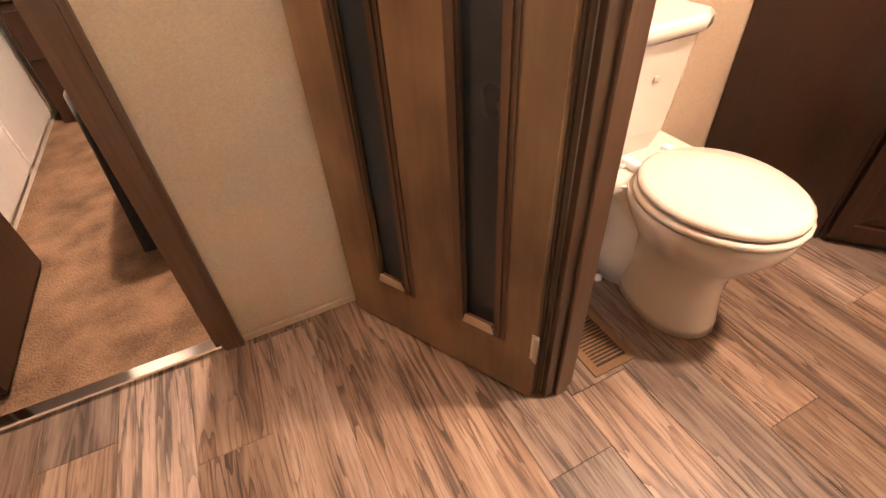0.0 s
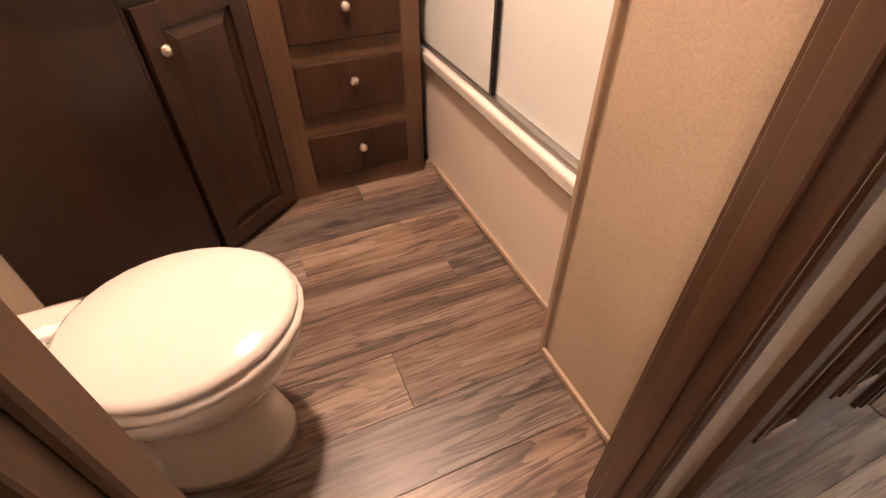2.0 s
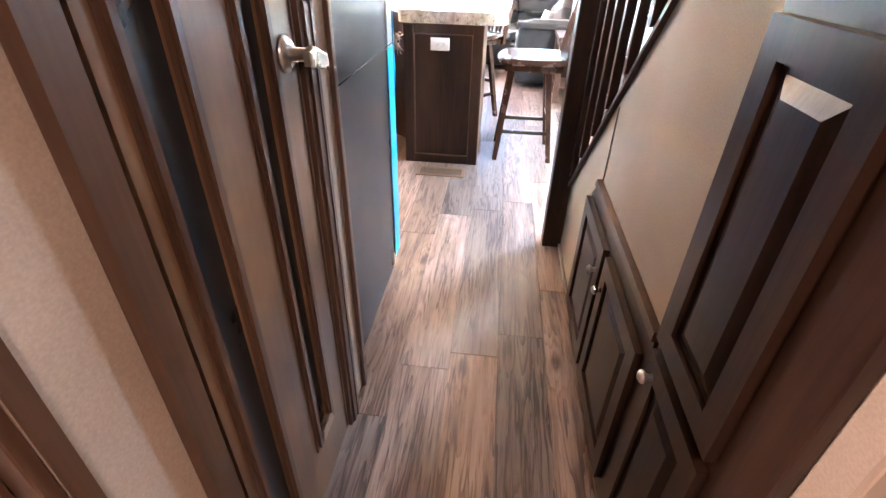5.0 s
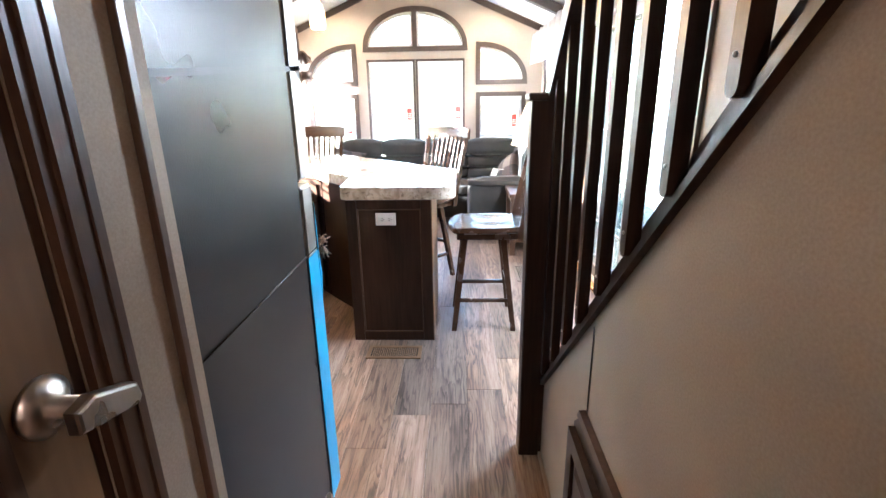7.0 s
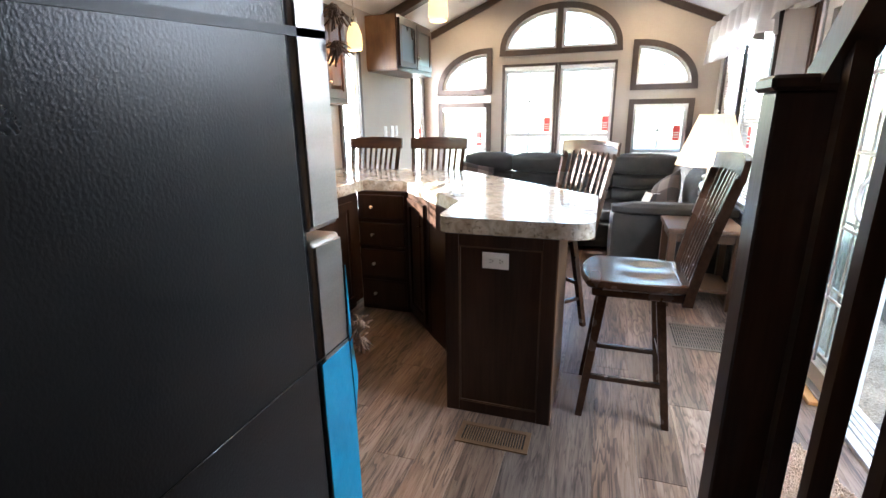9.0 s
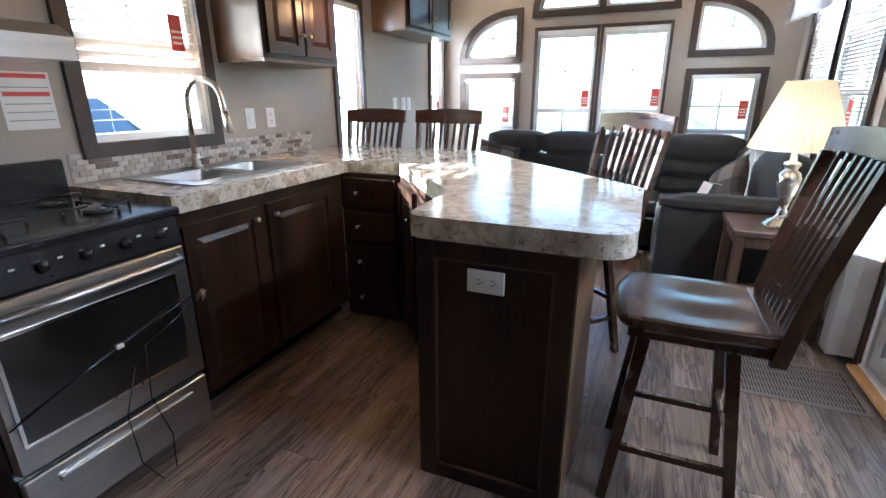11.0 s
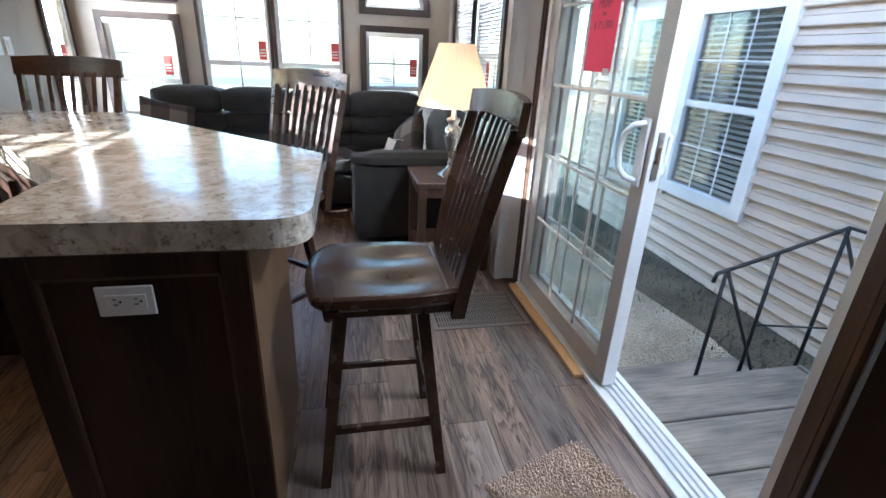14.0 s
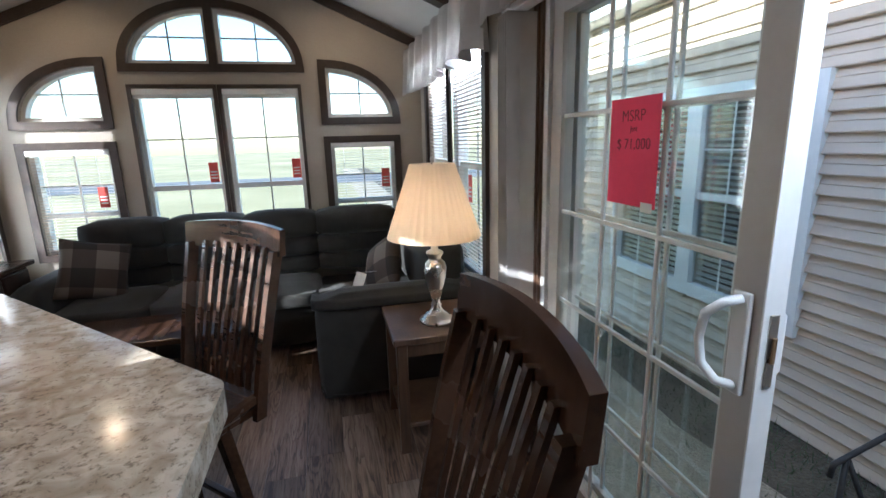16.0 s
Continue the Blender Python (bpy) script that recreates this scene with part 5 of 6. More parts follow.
part("cord", tube(B(), [(-1.372, 2.705, 0.605), (-1.386, 2.5, 0.555), (-1.387, 2.3, 0.50), (-1.387, 2.07, 0.43)], 0.003, 6), BLACK, tie)
part("knot", box(B(), (-1.389, 2.385, 0.52), (-1.380, 2.41, 0.535), 0.003), WHITEPLASTIC, tie, "small white knot")
for yk in (2.20, 2.32, 2.44, 2.56, 2.66):
    part("dial_mark", box(B(), (-1.4135, yk - 0.016, 0.858), (-1.4115, yk - 0.002, 0.864)), WHITEPLASTIC, rng, "small pale printed mark")
part("glass_trim", sheet(B(), rect(2.092, 0.352, 2.638, 0.698), [rect(2.102, 0.362, 2.628, 0.688)], lambda u, v, w: Vector((-1.3935 + w, u, v)), 0.004), CHROME, od, "bright thin metal trim")
hood = thing("range_hood", "pale steel range hood over the range", "range hood")
part("canopy", prism(B(), [(XL + 0.004, 1.42), (-1.60, 1.42), (-1.60, 1.49), (-1.66, 1.53), (XL + 0.004, 1.53)], 2.0, 2.60, lambda u, v, w: Vector((u, w, v))), STEEL, hood)
sticker = thing("warning_label", "white warning label with red and grey print on the wall", "label")
part("paper", box(B(), (XL + 0.001, 2.57, 1.19), (XL + 0.0022, 2.745, 1.40)), WHITEPLASTIC, sticker)
for k, zz in enumerate((1.385, 1.35, 1.32, 1.29, 1.26, 1.23)):
    part("print_bar", box(B(), (XL + 0.0022, 2.58, zz - 0.008), (XL + 0.003, 2.735, zz + (0.008 if k in (0, 2) else -0.004))), REDTAG if k in (0, 2) else surface("grey_print", (0.3, 0.3, 0.3), (0.35, 0.35, 0.35), bump=0), sticker)


def wall_cabinet(y0, y1, z0, z1, glassy, label, depth=0.31):
    ob = thing("wall_cabinet", label, "cabinet")
    part("carcass", box(B(), (XL + 0.004, y0, z0), (XL + depth, y1, z1)), DOORWOOD, ob)
    part("face_frame", box(B(), (XL + depth, y0, z0), (XL + depth + 0.012, y1, z1)), DARKWOOD, ob)
    part("light_rail", box(B(), (XL + 0.01, y0 - 0.004, z0 - 0.02), (XL + depth + 0.018, y1 + 0.004, z0 - 0.0005), 0.003), MIDWOOD, ob)
    pw = lambda u, v, w: Vector((XL + depth + 0.013 + w, u, v))
    ym = (y0 + y1) / 2
    for a, b, kx in ((y0 + 0.03, ym - 0.008, ym - 0.03), (ym + 0.008, y1 - 0.03, ym + 0.03)):
        d = panel_door(ob, pw, a, z0 + 0.025, b, z1 - 0.03, DARKWOOD, glassy=glassy)
        knob(d, pw(kx, z0 + 0.13, 0.018), (1, 0, 0), 0.011)
    return ob


wall_cabinet(3.58, 4.22, 1.50, 2.14, False, "dark wooden wall cabinet with two panel doors")
wall_cabinet(5.2, 6.12, 1.83, 2.30, True, "dark wooden wall cabinet with glass doors")

# ---- stools ----
def stool(at, turn):
    """A swivel stool; its front looks along local -x."""
    ob = thing("bar_stool", "glossy walnut swivel bar stool with slatted back", "stool", at, turn, "stools round the counter")
    hw, hd, zt = 0.215, 0.225, 0.685
    n = 14
    t = bmesh.new()
    grid = []
    for i in range(n + 1):
        row = []
        for j in range(n + 1):
            u, v = -1 + 2 * i / n, -1 + 2 * j / n
            x, y = hd * u, hw * v * (1.0 - 0.10 * max(0, u) ** 2)
            if u < -0.6:
                y *= 1 - 0.14 * ((-u - 0.6) / 0.4) ** 2
                x += 0.03 * v * v * ((-u - 0.6) / 0.4)
            dish = 0.016 * math.exp(-((u - 0.25) ** 2) / 0.22) * (math.exp(-((v - 0.42) ** 2) / 0.10) + math.exp(-((v + 0.42) ** 2) / 0.10))
            row.append(t.verts.new((x, y, zt - dish - 0.010 * max(0, -u - 0.75) / 0.25)))
        grid.append(row)
    for i in range(n):
        for j in range(n):
            f = t.faces.new((grid[i][j], grid[i + 1][j], grid[i + 1][j + 1], grid[i][j + 1]))
            f.smooth = True
    ring = [grid[i][0] for i in range(n + 1)] + [grid[n][j] for j in range(1, n + 1)] + [grid[i][n] for i in range(n - 1, -1, -1)] + [grid[0][j] for j in range(n - 1, 0, -1)]
    low1 = [t.verts.new((v.co.x * 1.01, v.co.y * 1.01, zt - 0.022)) for v in ring]
    low2 = [t.verts.new((v.co.x * 0.96, v.co.y * 0.96, zt - 0.038)) for v in ring]
    m = len(ring)
    for a, b in ((ring, low1), (low1, low2)):
        for i in range(m):
            f = t.faces.new((a[i], b[i], b[(i + 1) % m], a[(i + 1) % m]))
            f.smooth = a is not ring
    t.faces.new(low2)
    bmesh.ops.recalc_face_normals(t, faces=t.faces[:])
    part("seat", t, STOOLWOOD, ob, "scooped glossy seat")
    part("swivel_box", box(B(), (-0.17, -0.165, zt - 0.085), (0.235, 0.165, zt - 0.039), 0.006), STOOLWOOD, ob)
    tops, feet = [], []
    for sx_ in (-1, 1):
        for sy_ in (-1, 1):
            a, b = Vector((sx_ * 0.12, sy_ * 0.12, zt - 0.085)), Vector((sx_ * 0.19, sy_ * 0.19, 0.0))
            bm = B()
            loft_rings(bm, [[b + Vector(p) * 0.0155 for p in ((-1, -1, 0), (1, -1, 0), (1, 1, 0), (-1, 1, 0))], [a + Vector(p) * 0.019 for p in ((-1, -1, 0), (1, -1, 0), (1, 1, 0), (-1, 1, 0))]])
            for f in bm.faces:
                f.smooth = False
            part("leg", bm, STOOLWOOD, ob)
    leg_at = lambda sx_, sy_, z: Vector((sx_ * (0.19 - 0.07 * z / 0.6), sy_ * (0.19 - 0.07 * z / 0.6), z))
    for p, q, z in (((-1, -1), (1, -1), 0.20), ((-1, 1), (1, 1), 0.20), ((-1, -1), (-1, 1), 0.30), ((1, -1), (1, 1), 0.30)):
        a, b = leg_at(*p, z), leg_at(*q, z)
        bm = B()
        d = (b - a).normalized()
        s = d.cross(Vector((0, 0, 1))) * 0.009
        up = Vector((0, 0, 0.011))
        loft_rings(bm, [[a - s - up, a + s - up, a + s + up, a - s + up], [b - s - up, b + s - up, b + s + up, b - s + up]])
        for f in bm.faces:
            f.smooth = False
        part("stretcher", bm, STOOLWOOD, ob)
    lean = lambda z: 0.215 + 0.135 * ((z - 0.6) / 0.62) ** 1.25
    for sy_ in (-1, 1):
        rings = []
        for k in range(8):
            z = 0.60 + 0.545 * k / 7
            x, y = lean(z), sy_ * (0.19 + 0.028 * k / 7)
            rings.append([(x - 0.020, y - 0.011, z), (x + 0.020, y - 0.011, z), (x + 0.020, y + 0.011, z), (x - 0.020, y + 0.011, z)])
        bm = loft_rings(B(), rings)
        for f in bm.faces:
            f.smooth = False
        part("back_post", bm, STOOLWOOD, ob)
    rings = []
    for k in range(13):
        v = -1 + k / 6
        y = 0.245 * v
        x = lean(1.18) + 0.030 - 0.035 * v * v
        z0, z1 = 1.125 + 0.004 * v * v, 1.225 - 0.012 * v * v
        rings.append([(x - 0.014, y, z0), (x + 0.010, y, z0), (x + 0.018, y, z1), (x - 0.004, y, z1)])
    bm = loft_rings(B(), rings)
    for f in bm.faces:
        f.smooth = False
    part("crest_rail", bm, STOOLWOOD, ob, "curved crest rail")
    part("back_foot_rail", box(B(), (0.185, -0.18, zt - 0.036), (0.228, 0.18, zt + 0.004), 0.004), STOOLWOOD, ob)
    for k in range(7):
        v = -1 + 2 * (k + 1) / 8
        rings = []
        for j in range(7):
            z = 0.68 + 0.47 * j / 6
            x = lean(z) + 0.020 * (1 - v * v) * j / 6
            y = v * (0.175 + 0.03 * j / 6)
            rings.append([(x - 0.006, y - 0.0085, z), (x + 0.006, y - 0.0085, z), (x + 0.006, y + 0.0085, z), (x - 0.006, y + 0.0085, z)])
        bm = loft_rings(B(), rings)
        for f in bm.faces:
            f.smooth = False
        part("spindle", bm, STOOLWOOD, ob)
    return ob


s1 = stool((0.315, 3.125, 0), 0)
for at, turn in (((-0.165, 3.955, 0), 47), ((-1.153, 4.33, 0), 90), ((-1.73, 4.33, 0), 90)):
    copy_thing(s1, pose(*at, 0, 0, turn))

# ---- living room ----
def cushion(bm, a, b, puff=0.02, r=0.05):
    """A padded block with swelling faces."""
    t = bmesh.new()
    box(t, a, b, 0)
    bmesh.ops.subdivide_edges(t, edges=t.edges[:], cuts=5, use_grid_fill=True)
    c = (Vector(a) + Vector(b)) / 2
    h = (Vector(b) - Vector(a)) / 2
    h = Vector([abs(v) for v in h])
    for v in t.verts:
        u = Vector([(v.co[i] - c[i]) / h[i] for i in range(3)])
        k = Vector([(1 - abs(u[j]) ** 2.5) * (1 - abs(u[l]) ** 2.5) for j, l in ((1, 2), (0, 2), (0, 1))])
        for i in range(3):
            o = [j for j in range(3) if j != i]
            edge = max(abs(u[o[0]]), abs(u[o[1]]))
            v.co[i] += math.copysign(puff * k[i], u[i]) if abs(u[i]) > 0.99 else 0
            if abs(u[i]) > 0.99 and edge > 0.7:
                v.co[i] -= math.copysign(r * 0.5 * ((edge - 0.7) / 0.3) ** 2, u[i])
    for f in t.faces:
        f.smooth = True
    merge(bm, t)
    return bm


sofa = thing("sectional_sofa", "charcoal microfibre sectional sofa with padded back cushions", "sofa")
part("base", box(B(), (-1.45, 5.92, 0.04), (0.27, 6.68, 0.34), 0.03, 2), SOFA, sofa)
part("base", box(B(), (0.275, 5.02, 0.04), (1.20, 6.68, 0.34), 0.03, 2), SOFA, sofa)
BACK_ROLLS = ((0.46, 0.60, 6.40), (0.605, 0.755, 6.37), (0.76, 0.955, 6.36))
for x0, x1 in ((-1.40, -0.845), (-0.84, -0.285), (-0.28, 0.275)):
    part("seat_cushion", cushion(B(), (x0, 5.82, 0.33), (x1, 6.40, 0.47), 0.02), SOFA, sofa)
    for z0, z1, y0 in BACK_ROLLS:
        part("back_cushion", cushion(B(), (x0, y0, z0), (x1, 6.63, z1), 0.022, 0.025), SOFA, sofa)
    part("foot_panel", cushion(B(), (x0 + 0.01, 5.86, 0.06), (x1 - 0.01, 5.94, 0.33), 0.012, 0.03), SOFA, sofa)
part("seat_cushion", cushion(B(), (0.28, 5.20, 0.33), (0.98, 6.02, 0.47), 0.02), SOFA, sofa)
for z0, z1, y0 in BACK_ROLLS:
    part("back_cushion", cushion(B(), (0.28, y0, z0), (0.92, 6.63, z1), 0.022, 0.025), SOFA, sofa)
part("side_back_cushion", cushion(B(), (0.93, 5.2, 0.45), (1.19, 6.0, 0.88), 0.04), SOFA, sofa)
part("corner_cushion", cushion(B(), (0.90, 6.0, 0.45), (1.20, 6.62, 0.92), 0.04), SOFA, sofa)
part("arm", cushion(B(), (0.275, 4.99, 0.06), (1.19, 5.17, 0.65), 0.008, 0.04), SOFA, sofa)
part("arm_pad", cushion(B(), (0.265, 4.98, 0.58), (1.19, 5.19, 0.665), 0.012, 0.05), SOFA, sofa)
part("arm", cushion(B(), (-1.62, 5.84, 0.06), (-1.42, 6.62, 0.63), 0.01, 0.05), SOFA, sofa)
part("front_rail", cushion(B(), (0.262, 5.03, 0.08), (0.30, 6.0, 0.34), 0.005, 0.02), SOFA, sofa)


def pillow(at, turn, tilt, w, label, material, roll=0):
    ob = thing("throw_pillow", label, "pillow")
    ob.matrix_basis = pose(*at, tilt, roll, turn)
    t = bmesh.new()
    n = 12
    lay = {}
    for s in (-1, 1):
        for i in range(n + 1):
            for j in range(n + 1):
                u, v = -1 + 2 * i / n, -1 + 2 * j / n
                edge = i in (0, n) or j in (0, n)
                if edge and s > 0:
                    lay[s, i, j] = lay[-1, i, j]
                    continue
                bulge = 0.075 * ((1 - u * u) * (1 - v * v)) ** 0.45
                pull = 1 - 0.10 * (1 - max(abs(u), abs(v)) ** 2 * min(abs(u), abs(v))) * 0 - 0.08 * (1 - abs(u * v))* (1 if edge else 0)
                lay[s, i, j] = t.verts.new((w / 2 * u * pull, s * bulge, w / 2 * v * pull))
    for s in (-1, 1):
        for i in range(n):
            for j in range(n):
                q = [lay[s, i, j], lay[s, i + 1, j], lay[s, i + 1, j + 1], lay[s, i, j + 1]]
                f = t.faces.new(q if s < 0 else q[::-1])
                f.smooth = True
    part("cover", t, material, ob)
    return ob


def plaid():
    m, t, b = principled("brown_plaid_cloth")
    co = t.nodes.new("ShaderNodeTexCoord")
    sep = t.nodes.new("ShaderNodeSeparateXYZ")
    t.links.new(co.outputs["Object"], sep.inputs[0])
    vals = []
    for ax in ("X", "Z"):
        mul = t.nodes.new("ShaderNodeMath")
        mul.operation = "MULTIPLY"
        mul.inputs[1].default_value = 24.0
        t.links.new(sep.outputs[ax], mul.inputs[0])
        sn = t.nodes.new("ShaderNodeMath")
        sn.operation = "SINE"
        t.links.new(mul.outputs[0], sn.inputs[0])
        sg = t.nodes.new("ShaderNodeMath")
        sg.operation = "SIGN"
        t.links.new(sn.outputs[0], sg.inputs[0])
        vals.append(sg)
    ad = t.nodes.new("ShaderNodeMath")
    ad.operation = "ADD"
    t.links.new(vals[0].outputs[0], ad.inputs[0])
    t.links.new(vals[1].outputs[0], ad.inputs[1])
    r = t.nodes.new("ShaderNodeValToRGB")
    mr = t.nodes.new("ShaderNodeMapRange")
    mr.inputs[1].default_value, mr.inputs[2].default_value = -2, 2
    t.links.new(ad.outputs[0], mr.inputs[0])
    t.links.new(mr.outputs[0], r.inputs[0])
    e = r.color_ramp.elements
    e[0].position, e[0].color = 0.30, (0.018, 0.014, 0.012, 1)
    e[1].position, e[1].color = 0.80, (0.13, 0.105, 0.085, 1)
    x = e.new(0.55)
    x.color = (0.06, 0.04, 0.032, 1)
    t.links.new(r.outputs[0], b.inputs["Base Color"])
    b.inputs["Roughness"].default_value = 0.9
    return m


PLAID = plaid()
pillow((-1.22, 6.12, 0.67), 25, -22, 0.42, "dark brown plaid throw pillow on the sofa", PLAID, 14)
p = pillow((0.72, 5.62, 0.65), -58, -25, 0.40, "dark brown plaid throw pillow with a hang tag", PLAID, -32)
tag = thing("pillow_tag", "white paper tag hanging from a pillow", "tag")
part("card", box(B(), (-0.03, -0.001, -0.05), (0.03, 0.001, 0.05)), WHITEPLASTIC, tag)
tag.matrix_basis = pose(0.53, 5.15, 0.70, -12, 18, -20)
part("string", rod(B(), (0, 0, 0.05), (0.06, 0.12, 0.07), 0.0012, segs=5), WHITEPLASTIC, tag)

et = thing("end_table", "brown wooden end table beside the sofa arm", "table")
part("tabletop", box(B(), (0.63, 4.47, 0.565), (1.13, 4.955, 0.60), 0.006, 2), MIDWOOD, et)
for x in (0.645, 1.065):
    for y in (4.485, 4.89):
        part("leg", box(B(), (x, y, 0.0), (x + 0.05, y + 0.05, 0.565), 0.003), MIDWOOD, et)
for a, b in (((0.695, 4.495, 0.50), (1.065, 4.515, 0.565)), ((0.695, 4.91, 0.50), (1.065, 4.93, 0.565)), ((0.655, 4.535, 0.50), (0.675, 4.89, 0.565)), ((1.085, 4.535, 0.50), (1.105, 4.89, 0.565))):
    part("apron", box(B(), a, b), MIDWOOD, et)
part("lower_shelf", box(B(), (0.66, 4.50, 0.13), (1.10, 4.925, 0.15), 0.003), MIDWOOD, et)

lamp = thing("table_lamp", "brushed nickel table lamp with cream pleated shade, lit", "lamp", (0.875, 4.66, 0.601))
part("base", lathe(B(), [(0.0, 0), (0.085, 0.0), (0.085, 0.012), (0.065, 0.022), (0.06, 0.035), (0.035, 0.05), (0.022, 0.075), (0.028, 0.085), (0.018, 0.10), (0.026, 0.13), (0.05, 0.22), (0.056, 0.27), (0.048, 0.30), (0.03, 0.315), (0.032, 0.33), (0.042, 0.345), (0.04, 0.355), (0.018, 0.365), (0.014, 0.42), (0.0, 0.425)], segs=28), NICKEL, lamp, "turned brushed nickel base")
bm = B()
n = 72
ra, rb = [], []
for i in range(n):
    a = 2 * math.pi * i / n
    k = 1 + (0.012 if i % 2 else 0)
    ra.append(bm.verts.new((0.225 * k * math.cos(a), 0.225 * k * math.sin(a), 0.43)))
    rb.append(bm.verts.new((0.105 * k * math.cos(a), 0.105 * k * math.sin(a), 0.775)))
for i in range(n):
    bm.faces.new((ra[i], ra[(i + 1) % n], rb[(i + 1) % n], rb[i]))
bmesh.ops.solidify(bm, geom=bm.faces[:], thickness=0.003)
SHADE = surface("cream_pleated_shade", (0.78, 0.69, 0.57), (0.84, 0.75, 0.63), (5, 5, 5), (200, 200, 20), 0.85, bump=0.2, depth=0.002)
nt = SHADE.node_tree
tr = nt.nodes.new("ShaderNodeBsdfTranslucent")
tr.inputs[0].default_value = (0.90, 0.76, 0.58, 1)
mixs = nt.nodes.new("ShaderNodeMixShader")
mixs.inputs[0].default_value = 0.5
nt.links.new(nt.nodes["Principled BSDF"].outputs[0], mixs.inputs[1])
nt.links.new(tr.outputs[0], mixs.inputs[2])
nt.links.new(mixs.outputs[0], nt.nodes["Material Output"].inputs[0])
part("shade", bm, SHADE, lamp, "pleated cream fabric shade")
part("bulb", lathe(B(), [(0.012, 0.43), (0.014, 0.45), (0.03, 0.49), (0.028, 0.52), (0.0, 0.545)], segs=14), glowing("warm_bulb", (1.0, 0.72, 0.40), 6), lamp)
part("finial", lathe(B(), [(0.004, 0.55), (0.004, 0.785), (0.009, 0.79), (0.006, 0.805), (0.0, 0.81)], segs=8), NICKEL, lamp)

ct = thing("coffee_table", "low dark wooden coffee table before the sofa", "table")
part("tabletop", box(B(), (-1.12, 5.22, 0.41), (-0.16, 5.68, 0.445), 0.008, 2), STOOLWOOD, ct)
for x in (-1.09, -0.24):
    for y in (5.24, 5.61):
        part("leg", box(B(), (x, y, 0), (x + 0.05, y + 0.05, 0.41), 0.003), STOOLWOOD, ct)
part("shelf", box(B(), (-1.07, 5.27, 0.12), (-0.2, 5.63, 0.14)), STOOLWOOD, ct)

desk = thing("sideboard", "low dark wooden sideboard with glossy walnut top against the wall", "sideboard")
# dark glossy walnut, pale only where it mirrors the windows
part("top", box(B(), (XL + 0.004, 5.28, 0.735), (-1.60, 6.20, 0.765), 0.005, 2), STOOLWOOD, desk)
part("body", box(B(), (XL + 0.006, 5.31, 0.10), (-1.64, 6.17, 0.735), 0.004), DARKWOOD, desk)
part("plinth", box(B(), (XL + 0.006, 5.34, 0.0), (-1.68, 6.14, 0.10)), DARKWOOD, desk)
for i in range(3):
    d = drawer_front(desk, lambda u, v, w: Vector((-1.639 + w, u, v)), 5.33 + 0.28 * i, 0.53, 5.59 + 0.28 * i, 0.71)
    knob(d, (-1.621, 5.46 + 0.28 * i, 0.62), (1, 0, 0), 0.012)

# blinds
for nm, u in (("window_blind", LOW_L), ("window_blind", LOW_R)):
    blind(nm, lambda a, b, w: Vector((a, YG - 0.026 + w * 1.0, b)), u[0] + 0.005, u[1] - 0.005, 0.70, 1.487, 0.05, 0.023)
for u in (CENTRE_L, CENTRE_R):
    ob = thing("raised_blind", "white blind drawn up under its headrail", "blind", group="window blinds")
    part("headrail", box(B(), (u[0] + 0.004, YG - 0.02, 1.89), (u[1] - 0.004, YG + 0.028, 1.935), 0.003), WHITEPLASTIC, ob)
    for k in range(5):
        part("stacked_slat", box(B(), (u[0] + 0.008, YG - 0.018, 1.883 - k * 0.005), (u[1] - 0.008, YG + 0.026, 1.886 - k * 0.005)), WHITEPLASTIC, ob)
    for s in (0, 1):
        part("side_cord", rod(B(), (u[s] + (0.012 if s == 0 else -0.012), YG + 0.004, 0.9), (u[s] + (0.012 if s == 0 else -0.012), YG + 0.004, 1.9), 0.0015, segs=5), WHITEPLASTIC, ob)
for a, b in ((RW[0] + 0.004, 5.676), (5.744, RW[1] - 0.004)):
    blind("window_blind", lambda u, v, w: Vector((XR - 0.006 + w, u, v)), a, b, 0.66, 2.015, -0.25)
blind("window_blind", lambda u, v, w: Vector((XL + 0.006 - w, u, v)), SINKW[0] + 0.004, SINKW[1] - 0.004, 1.14, 1.975, lambda z: -0.95 if 1.40 < z < 1.56 or 1.785 < z < 1.875 else (0.30 if z > 1.56 else 0.02), 0.044, hw=0.0225)
blind("window_blind", lambda u, v, w: Vector((XL + 0.006 - w, u, v)), NARW[0] + 0.004, NARW[1] - 0.004, 0.65, 1.975, 0.05)
blind("window_blind", lambda u, v, w: Vector((XL + 0.006 - w, u, v)), FARW[0] + 0.004, FARW[1] - 0.004, 0.65, 1.975, 0.05)


def red_tag(at, turn):
    ob = thing("red_tag", "small red paper tag hanging on a window", "tag", at, turn, "red tags on the windows")
    part("card", box(B(), (-0.035, -0.001, -0.10), (0.035, 0.001, 0.06), 0.0005), REDTAG, ob)
    for k in range(3):
        part("print_bar", box(B(), (-0.025, -0.0018, -0.02 - k * 0.025), (0.025, -0.0011, -0.01 - k * 0.025)), WHITEPLASTIC, ob)
    part("hook", rod(B(), (0, 0, 0.058), (0, 0.012, 0.075), 0.002, segs=5), WHITEPLASTIC, ob)
    return ob


for x, z in ((-1.32, 1.14), (-0.50, 1.30), (0.15, 1.31), (0.90, 1.20)):
    red_tag((x, YG - 0.04, z), 0)
red_tag((XL + 0.04, 3.32, 1.62), 90)
red_tag((XR - 0.04, 5.15, 1.22), -90)
red_tag((XL + 0.04, 6.45, 1.2), 90)


